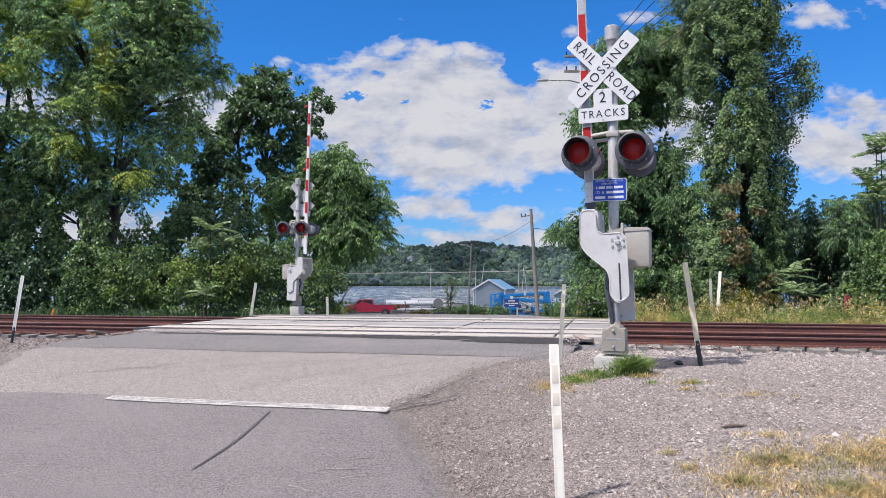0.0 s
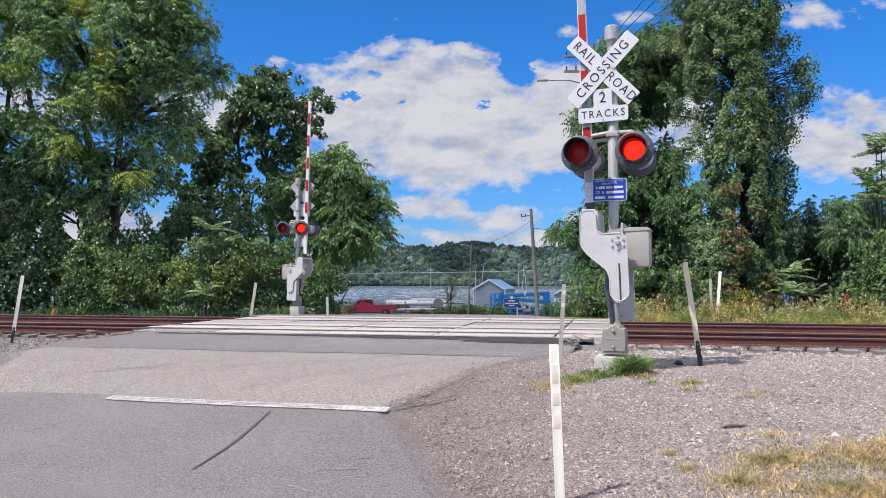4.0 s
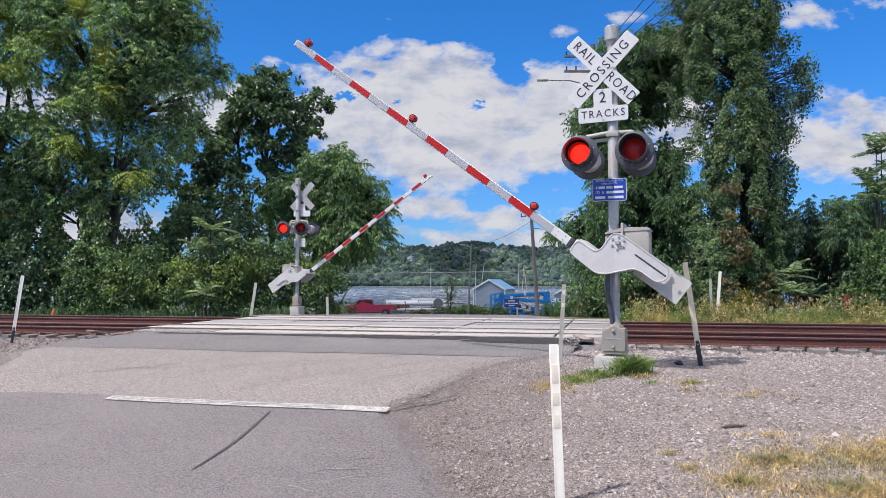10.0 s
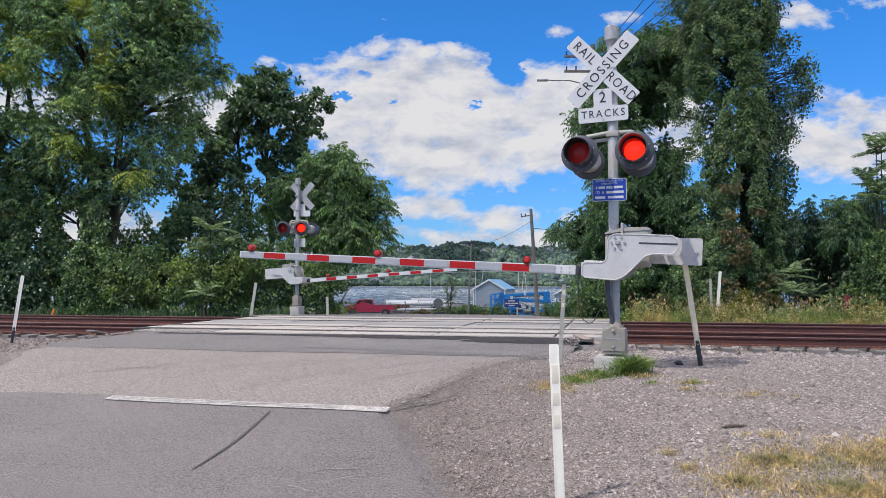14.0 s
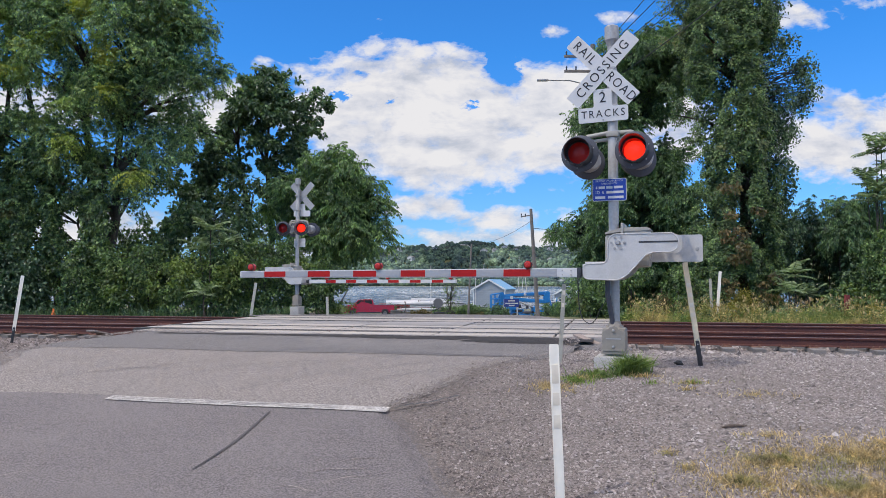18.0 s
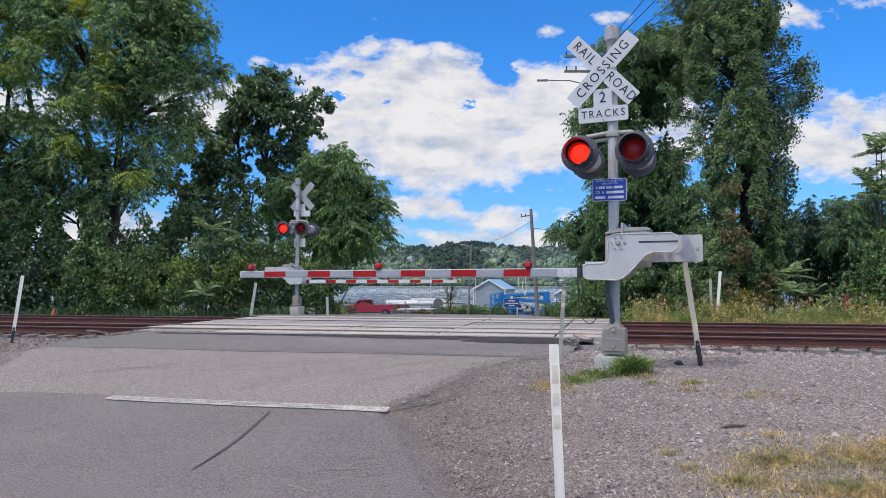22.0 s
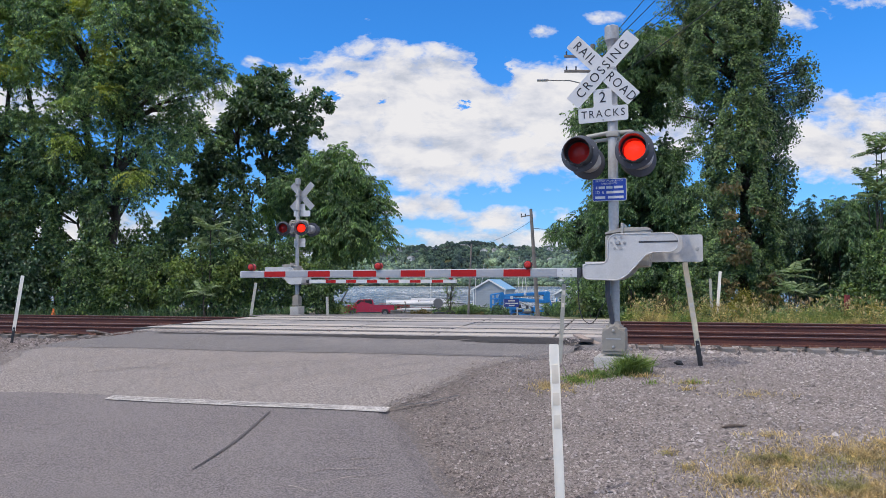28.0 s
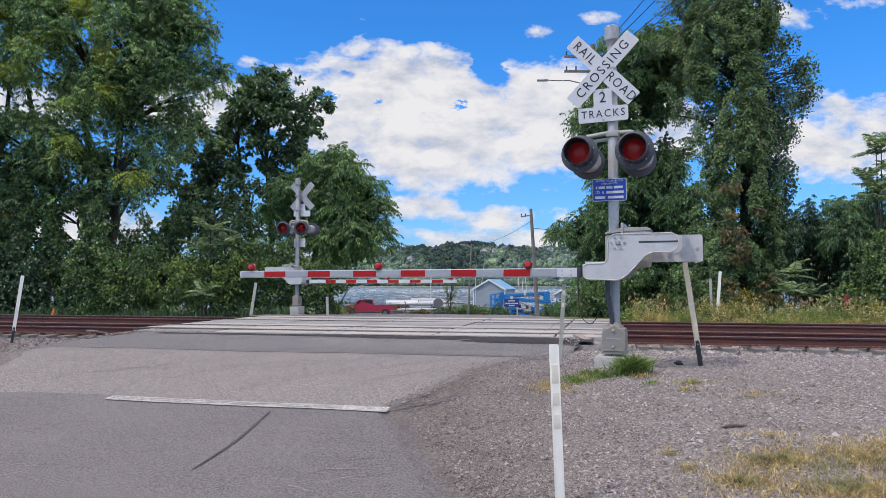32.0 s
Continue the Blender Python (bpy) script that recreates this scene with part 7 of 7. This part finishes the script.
bush("low dark brush before the shed", [(3.6, 88, -1.55, 1.3, 0.5, 0.6), (5.4, 88.5, -1.5, 1.1, 0.5, 0.6), (7.0, 88, -1.4, 1.0, 0.5, 0.7)], 60, 50, 0.16, M["leaf_dark"], 0.3, gap=0)
bush("rough green growth along the yard edge", [(-3.9, 70, -1.75, 1.6, 0.5, 0.35), (-0.9, 69, -1.75, 1.2, 0.5, 0.35), (2.6, 68, -1.75, 1.2, 0.5, 0.4)], 60, 50, 0.14, M["leaf_vine"], 0.25, gap=0)
C = envelope([(0.75, 70, 1.0, 1.1, 0.7, 1.7), (0.5, 70, -0.6, 0.9, 0.6, 1.0)], 70, 0.3, 0, 0.2)
tree("bare_tree", "small half-dead tree with bare grey twigs", [trunk_path(0.75, 70, 2.4, 0.3), trunk_path(0.85, 70.1, 1.8, 0.3, 5, -0.7)], C, broad_leaves(C, 9, 0.12, 0.4), M["leaf_vine"], 65, 0.07)
bush("low green shrubs along the yard fence", [(2.4, 84, -1.5, 1.5, 0.6, 0.6), (5.0, 84, -1.6, 1.3, 0.6, 0.5), (-0.4, 85, -1.6, 1.0, 0.6, 0.5)], 70, 50, 0.2, M["leaf_bush"], 0.35, gap=0)
bush("low brown brush along the yard fence", [(-2.6, 83, -1.75, 1.4, 0.5, 0.45), (0.6, 82.5, -1.7, 1.3, 0.5, 0.5), (3.4, 82, -1.75, 1.2, 0.5, 0.4)], 60, 40, 0.17, M["leaf_rust"], 0.3, gap=0)
bush("tall weeds beside the boats", [(-6.2, 86, -1.5, 0.9, 0.6, 0.6), (11.0, 76, -1.2, 1.2, 0.6, 0.9)], 40, 50, 0.2, M["leaf_bush"], 0.35, gap=0)
bush("clipped green bush in the yard", [(4.9, 66, -1.4, 0.9, 0.8, 0.7)], 50, 60, 0.16, M["leaf_bush"], 0.3, gap=0)
bush("green bush by the utility pole", [(9.6, 62, -1.2, 0.8, 0.8, 0.9), (2.3, 78, -1.2, 1.6, 0.8, 0.6)], 60, 60, 0.16, M["leaf_bush"], 0.3, gap=0)
s = thing("yard_sign", pose(5.95, 64, ground_z(5.95, 64) - 0.05, 0, 0, 4), "low blue yard sign with white lettering on white posts", "sign")
for x in (-0.62, 0.5):
    part("post", box(bmesh.new(), (0.1, 0.1, 2.45), (x, 0, 1.22), bevel=0.01), M["boat_white"], s, "white painted post")
part("panel", plate(bmesh.new(), rounded(rect(1.3, 0.7, 0.0, 2.12), 0.03), 0.05, pose(0, -0.08, 0)), M["navy"], s)
for w, z in ((0.6, 2.30), (1.1, 2.08), (0.5, 1.9)):
    part("writing_bar", box(bmesh.new(), (w, 0.01, 0.1), (0, -0.11, z)), M["white"], s, smooth=False)
part("emblem", lathe(bmesh.new(), [(0, 0.012), (0.14, 0.01), (0.15, 0)], 14, pose(0.0, -0.105, 2.58) @ FRONT), M["white"], s)
bush("dark green hedge by the boom lift", [(11.6, 72, -1.3, 1.0, 0.7, 0.9), (12.6, 71, -1.2, 0.8, 0.7, 1.0)], 60, 60, 0.16, M["leaf_dark"], 0.3, gap=0)
c = thing("traffic_cone", pose(-14.6, 27.6, ground_z(-14.6, 27.6)), "small orange traffic cone in the weeds", "traffic cone")
part("cone", lathe(bmesh.new(), [(0.10, 0.03), (0.025, 0.33), (0, 0.34)], 14), M["orange"], c)
part("base", box(bmesh.new(), (0.23, 0.23, 0.03), (0, 0, 0.015), bevel=0.005), M["orange"], c)


def hill_house(x, y, w, h, roof):
    z = ground_z(x, y) - 1
    k = thing("hillside_house", pose(x, y, z + rng.uniform(1.0, 4.0), 0, 0, rng.uniform(-40, 40)), "small pale house among the trees on the far hill", "house", "hillside houses")
    part("wall", plate(bmesh.new(), [(-w / 2, -6), (w / 2, -6), (w / 2, h), (0, h + w * 0.22), (-w / 2, h)], w * 0.7), M["siding"], k, smooth=False)
    for s in (-1, 1):
        part("roof", box(bmesh.new(), (w * 0.6, w * 0.8, 0.4), (s * w * 0.27, 0, h + w * 0.11), (0, s * 24, 0)), roof, k, smooth=False)
    for i in (-1, 0, 1):
        part("window", box(bmesh.new(), (w * 0.12, 0.2, h * 0.3), (i * w * 0.28, -w * 0.36, h * 0.55)), M["glass"], k, smooth=False)


for x, y, w, h in ((-72, 1640, 14, 9), (-60, 1700, 12, 8), (95, 1690, 16, 10), (120, 1700, 12, 9), (205, 1650, 14, 9), (240, 1640, 11, 8), (-130, 1400, 16, 9), (-120, 1382, 12, 8), (20, 1450, 10, 7), (60, 1420, 10, 7), (150, 1780, 15, 8), (175, 1770, 11, 7), (262, 1790, 16, 9), (-100, 1760, 18, 9), (-20, 1740, 10, 7), (300, 1750, 12, 8), (225, 1400, 12, 6), (-40, 1395, 9, 6)):
    hill_house(x, y, w, h, M["roof_grey"])

# ---------------------------------------------------------------- far bank
def far_woods():
    """Wooded slopes over the river: thousands of small rounded tree crowns."""
    n = 12000
    y = 1370 + 500 * rng.random(n) ** 1.4
    x = np.where(rng.random(n) < 0.82, rng.uniform(-330, 430, n), rng.uniform(-1300, -330, n))
    r = rng.uniform(2.4, 5.6, n) * np.where(rng.random(n) < 0.06, 1.5, 1.0)
    # taller single trees along the crest and in belts on the slope
    k = 520
    cx = rng.uniform(-420, 420, k)
    cy = np.where(rng.random(k) < 0.45, rng.uniform(1790, 1830, k), rng.uniform(1385, 1700, k))
    x, y, r = np.concatenate([x, cx]), np.concatenate([y, cy]), np.concatenate([r, rng.uniform(5.5, 11, k)])
    z, n = land(x, y), n + k
    for name, pick, level in (("far_woods", slice(0, n - k), 1), ("far_trees", slice(n - k, n), 2)):
        ico = bmesh.new()
        bmesh.ops.create_icosphere(ico, subdivisions=level, radius=1.0)
        vs = np.array([v.co[:] for v in ico.verts])
        fs = np.array([[v.index for v in f.verts] for f in ico.faces])
        ico.free()
        rr, count = r[pick], len(r[pick])
        shape = vs[None] * rng.uniform(0.68, 1.22, (count, len(vs), 1)) * rr[:, None, None] * np.array([1, 1, 1.1])
        verts = (shape + np.stack([x[pick], y[pick], z[pick] + rr * 0.6], -1)[:, None]).reshape(-1, 3)
        faces = (fs[None] + (np.arange(count) * len(vs))[:, None, None]).reshape(-1, 3)
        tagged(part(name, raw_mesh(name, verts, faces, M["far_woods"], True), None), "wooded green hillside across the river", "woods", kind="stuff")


far_woods()

# ---------------------------------------------------------------- clouds
CLOUD_H = 170.0


def cloud_material():
    """Cumulus on a level sheet, laid out to fit the camera's view. a, b: sideways and upward slope of its sight line.
    """
    m = bpy.data.materials.new("cumulus_cloud")
    m.use_nodes = True
    n, l = m.node_tree.nodes, m.node_tree.links
    n.remove(n["Principled BSDF"])
    xyz = n.new("ShaderNodeSeparateXYZ")
    l.new(n.new("ShaderNodeTexCoord").outputs["Object"], xyz.inputs[0])
    X, Y = xyz.outputs[0], calc(n, l, "MAXIMUM", xyz.outputs[1], 80.0)
    a = calc(n, l, "DIVIDE", X, Y)
    b = calc(n, l, "DIVIDE", CLOUD_H, Y)
    vec = n.new("ShaderNodeCombineXYZ")
    l.new(a, vec.inputs[0])
    l.new(calc(n, l, "MULTIPLY", b, 1.7), vec.inputs[1])
    def billows(v):
        return (fbm(n, l, v, 7.0, 8, 0.60, 0.35), fbm(n, l, v, 17.0, 6, 0.56, 0.25), fbm(n, l, v, 44.0, 5, 0.6, 0.3))

    edge, puff, wisp = billows(vec.outputs[0])
    toward = n.new("ShaderNodeVectorMath")
    toward.inputs[1].default_value = (-0.010, 0.030, 0)
    l.new(vec.outputs[0], toward.inputs[0])
    edge2, puff2, wisp2 = billows(toward.outputs[0])
    blobs = CLOUDS
    total = None
    for px, py, rx, ry, peak in blobs:
        da = calc(n, l, "DIVIDE", calc(n, l, "SUBTRACT", a, px), rx)
        db = calc(n, l, "DIVIDE", calc(n, l, "SUBTRACT", b, py), ry)
        q = calc(n, l, "SUBTRACT", peak, calc(n, l, "ADD", calc(n, l, "MULTIPLY", da, da), calc(n, l, "MULTIPLY", db, db)))
        q = calc(n, l, "MAXIMUM", q, -1.5)
        if total is None:
            total = q
        else:
            s = n.new("ShaderNodeMath")
            s.operation = "SMOOTH_MAX"
            l.new(total, s.inputs[0])
            l.new(q, s.inputs[1])
            s.inputs[2].default_value = 0.3
            total = s.outputs[0]
    ragged_a = calc(n, l, "ADD", a, calc(n, l, "MULTIPLY", calc(n, l, "SUBTRACT", puff, 0.5), 0.11))
    ragged_b = calc(n, l, "ADD", b, calc(n, l, "MULTIPLY", calc(n, l, "SUBTRACT", wisp, 0.5), 0.045))
    for px, py, rx, ry, depth in GAPS:
        da = calc(n, l, "DIVIDE", calc(n, l, "SUBTRACT", ragged_a, px), rx)
        db = calc(n, l, "DIVIDE", calc(n, l, "SUBTRACT", ragged_b, py), ry)
        hole = calc(n, l, "SUBTRACT", 1.0, calc(n, l, "ADD", calc(n, l, "MULTIPLY", da, da), calc(n, l, "MULTIPLY", db, db)), clamp=True)
        total = calc(n, l, "SUBTRACT", total, calc(n, l, "MULTIPLY", hole, depth))
    dens = calc(n, l, "ADD", total, calc(n, l, "MULTIPLY", calc(n, l, "SUBTRACT", edge, 0.5), 3.3))
    dens = calc(n, l, "ADD", dens, calc(n, l, "MULTIPLY", calc(n, l, "SUBTRACT", puff, 0.5), 2.2))
    dens = calc(n, l, "ADD", dens, calc(n, l, "MULTIPLY", calc(n, l, "SUBTRACT", wisp, 0.5), 1.3))
    alpha = ramp(n, l, dens, ((0.0, (0, 0, 0)), (0.22, (0.30, 0.30, 0.30)), (0.60, (0.82, 0.82, 0.82)), (1.05, (1, 1, 1))))
    # bright sunward billows, grey undersides and broad soft bands of shade are painted into the glow
    band_v = n.new("ShaderNodeMapping")
    band_v.inputs["Scale"].default_value = (1.0, 2.4, 1)
    l.new(vec.outputs[0], band_v.inputs[0])
    shade = calc(n, l, "ADD", calc(n, l, "MULTIPLY", fbm(n, l, band_v.outputs[0], 6.0, 6, 0.6, 0.5), 0.8), 0.08)
    relief = calc(n, l, "ADD", calc(n, l, "MULTIPLY", calc(n, l, "SUBTRACT", edge2, edge), 1.15), calc(n, l, "MULTIPLY", calc(n, l, "SUBTRACT", puff2, puff), 0.5))
    relief = calc(n, l, "ADD", relief, calc(n, l, "MULTIPLY", calc(n, l, "SUBTRACT", wisp2, wisp), 0.10))
    shade = calc(n, l, "ADD", calc(n, l, "ADD", shade, relief), calc(n, l, "MULTIPLY", calc(n, l, "SUBTRACT", 0.2, b), 0.3))
    col = ramp(n, l, shade, ((0.38, (0.97, 0.985, 1.0)), (0.52, (0.83, 0.865, 0.93)), (0.70, (0.62, 0.68, 0.78))))
    em, tr, mx = n.new("ShaderNodeEmission"), n.new("ShaderNodeBsdfTransparent"), n.new("ShaderNodeMixShader")
    l.new(col, em.inputs[0])
    em.inputs[1].default_value = 0.58
    l.new(alpha, mx.inputs[0])
    l.new(tr.outputs[0], mx.inputs[1])
    l.new(em.outputs[0], mx.inputs[2])
    l.new(mx.outputs[0], n["Material Output"].inputs["Surface"])
    return m


# cloud places are pixel positions in the camera's view, turned into slopes
def cl(px, py, rx, ry, peak=1.0):
    return ((px - 784) / 1300, (503 - py) / 1300, rx / 1300, ry / 1300, peak)


CLOUDS = [cl(740, 168, 205, 82, 1.45), cl(960, 192, 215, 78, 1.45), cl(800, 255, 235, 74, 1.45), cl(570, 200, 85, 52, 1.2), cl(745, 366, 80, 27, 0.95), cl(885, 388, 105, 25, 0.85), cl(985, 330, 60, 40, 0.6), cl(905, 338, 22, 16, 0.3), cl(1530, 244, 175, 78, 1.2), cl(1425, 22, 105, 34, 0.35), cl(1565, -6, 90, 25, 0.4), cl(720, 412, 130, 18, 0.4)]
CLOUDS += [cl(850, 452, 520, 40, 0.75), cl(690, 350, 120, 24, 0.1), cl(930, 372, 60, 16, 0.3), cl(880, 422, 260, 24, 0.7), cl(1000, 375, 70, 22, 0.6), cl(700, 408, 60, 14, 0.5), cl(460, 103, 60, 16, -0.05), cl(985, 52, 46, 28, 0.15), cl(585, 33, 34, 14, 0.0), cl(668, 24, 34, 18, 0.0), cl(1095, 25, 60, 26, 0.15), cl(640, 92, 40, 22, 0.3), cl(350, 190, 120, 60), cl(60, 185, 160, 40), cl(150, 400, 300, 40), cl(1210, 220, 90, 70)]
# small blue gaps between the billows
GAPS = [cl(601, 166, 24, 13, 1.7), cl(673, 176, 20, 9, 1.4), cl(834, 187, 20, 11, 1.6), cl(893, 112, 40, 40, 1.5), cl(640, 132, 40, 14, 0.6)]
bm = bmesh.new()
bm.faces.new([bm.verts.new(p) for p in ((-4200, 390, 0), (4200, 390, 0), (4200, 4900, 0), (-4200, 4900, 0))])
clouds = part("clouds", bm, cloud_material(), m=pose(0, 0, EYE + CLOUD_H))
tagged(clouds, "white cumulus clouds with grey undersides drifting across", "clouds", kind="structure")


# an unseen glowing sheet added overhead for fill light, far higher than the trees; one of its clouds drifts across the
# sun
HIGH = 1500.0


def overhead_material():
    m = bpy.data.materials.new("cloud_fill_glow")
    m.use_nodes = True
    n, l = m.node_tree.nodes, m.node_tree.links
    n.remove(n["Principled BSDF"])
    xyz = n.new("ShaderNodeSeparateXYZ")
    tc = n.new("ShaderNodeTexCoord").outputs["Object"]
    l.new(tc, xyz.inputs[0])
    lump = fbm(n, l, tc, 0.0016, 6, 0.5)
    # the unseen cloud's leading edge is bent forward by formula, so the shade reaches the yard before the crossing
    ahead = calc(n, l, "ADD", xyz.outputs[1], 562.0)
    bow = calc(n, l, "MINIMUM", calc(n, l, "MULTIPLY", calc(n, l, "MULTIPLY", ahead, ahead), 0.018), 120.0)
    dx = calc(n, l, "DIVIDE", calc(n, l, "ADD", calc(n, l, "SUBTRACT", xyz.outputs[0], -644.0), bow), 262.0)
    dy = calc(n, l, "DIVIDE", calc(n, l, "SUBTRACT", xyz.outputs[1], -567.0), 420.0)
    core = calc(n, l, "SUBTRACT", 1.0, calc(n, l, "ADD", calc(n, l, "MULTIPLY", dx, dx), calc(n, l, "MULTIPLY", dy, dy)), clamp=True)
    rest = calc(n, l, "GREATER_THAN", calc(n, l, "ADD", calc(n, l, "MULTIPLY", dx, dx), calc(n, l, "MULTIPLY", dy, dy)), 2.6)
    field = calc(n, l, "MULTIPLY", rest, ramp(n, l, lump, ((0.44, (0, 0, 0)), (0.56, (0.85, 0.85, 0.85)))))
    alpha = calc(n, l, "MAXIMUM", field, ramp(n, l, core, ((0.0, (0, 0, 0)), (0.40, (0.73, 0.73, 0.73)))))
    em, tr, mx = n.new("ShaderNodeEmission"), n.new("ShaderNodeBsdfTransparent"), n.new("ShaderNodeMixShader")
    # warm glow added to make the fill light less blue
    em.inputs[0].default_value = (1.0, 0.925, 0.82, 1)
    em.inputs[1].default_value = 1.9
    l.new(alpha, mx.inputs[0])
    l.new(tr.outputs[0], mx.inputs[1])
    l.new(em.outputs[0], mx.inputs[2])
    l.new(mx.outputs[0], n["Material Output"].inputs["Surface"])
    return m


bm = bmesh.new()
bm.faces.new([bm.verts.new(p) for p in ((-3600, -3600, 0), (3600, -3600, 0), (3600, 3300, 0), (-3600, 3300, 0))])
overhead = tagged(part("cloud_fill_sheet", bm, overhead_material(), m=pose(0, 0, HIGH)), "unseen glowing clouds overhead, added for warm fill light", "clouds", kind="structure")


# ---------------------------------------------------------------- what moves
def flash_rows(on_spans, at):
    """Rows for a diode board: it faces out while lit and turns its back when dark."""
    rows = [(0.0, at @ pose(0, 0, 0, 0, 0, 0))]
    for a, b in on_spans:
        for t0, start in ((a, 0), (b, 180)):
            rows += [(t0 + (k - 1.5) / 30, at @ pose(0, 0, 0, 0, 0, start + 60 * k)) for k in range(4)]
    rows.append((32.0, rows[-1][1]))
    return [r for r in rows if r[0] <= 32.0]


def spans(first, lit, extra=()):
    out = list(extra)
    t = first
    while t < 31.8:
        out.append((t, min(t + lit, 31.9)))
        t += BLINK
    return out


def swing(arm, rows):
    at = arm.matrix_basis.translation.copy()
    walk(arm, [(t, pose(*at, 0, deg, 0)) for t, deg in rows])


def motions():
    for boards, lead in ((near_lights, 0.0), (far_lights, 0.085)):
        right = spans(3.88, 0.49, ((2.95, 3.25),))
        left = spans(4.465 - lead, 0.415 + lead, ((3.46, 3.84),))
        for board in boards:
            at = Matrix.Translation(board.matrix_basis.translation)
            world_x = board.parent.matrix_basis.translation.x * (1 if boards is near_lights else -1)
            walk(board, flash_rows(right if world_x > 0 else left, at))
    near_rows = [(0, 88), (6.05, 88), (6.3, 87), (6.5, 84.2), (7, 75), (7.5, 67.5), (8, 60.6), (8.5, 53), (9, 46.5), (9.5, 41.5), (10, 37), (11, 26.8), (12, 18), (13, 9.9), (14, 3.1), (14.5, 0.4), (14.8, 0), (32, 0)]
    far_rows = [(0, 88.5), (6.05, 88.5), (6.3, 87.3), (6.5, 83.8), (7, 74.3), (8, 60), (9, 47), (10, 35), (11, 26), (12, 17.7), (13, 10.2), (14, 3.7), (14.5, 1), (15, 0), (32, 0)]
    swing(near_arm, near_rows)
    swing(far_arm, far_rows)
    walk(slack, [(t, pose(*CABLE_AT, 0, deg * 0.62, 0)) for t, deg in near_rows])
    drift = 0.145 * CLOUD_H / 32
    walk(clouds, [(t, pose(-drift * (t - 19), 0, EYE + CLOUD_H)) for t in (0.0, 16.0, 32.0)])
    drift = 0.145 * HIGH / 32
    walk(overhead, [(t, pose(-drift * (t - 19), 0, HIGH)) for t in (0.0, 16.0, 32.0)])


motions()
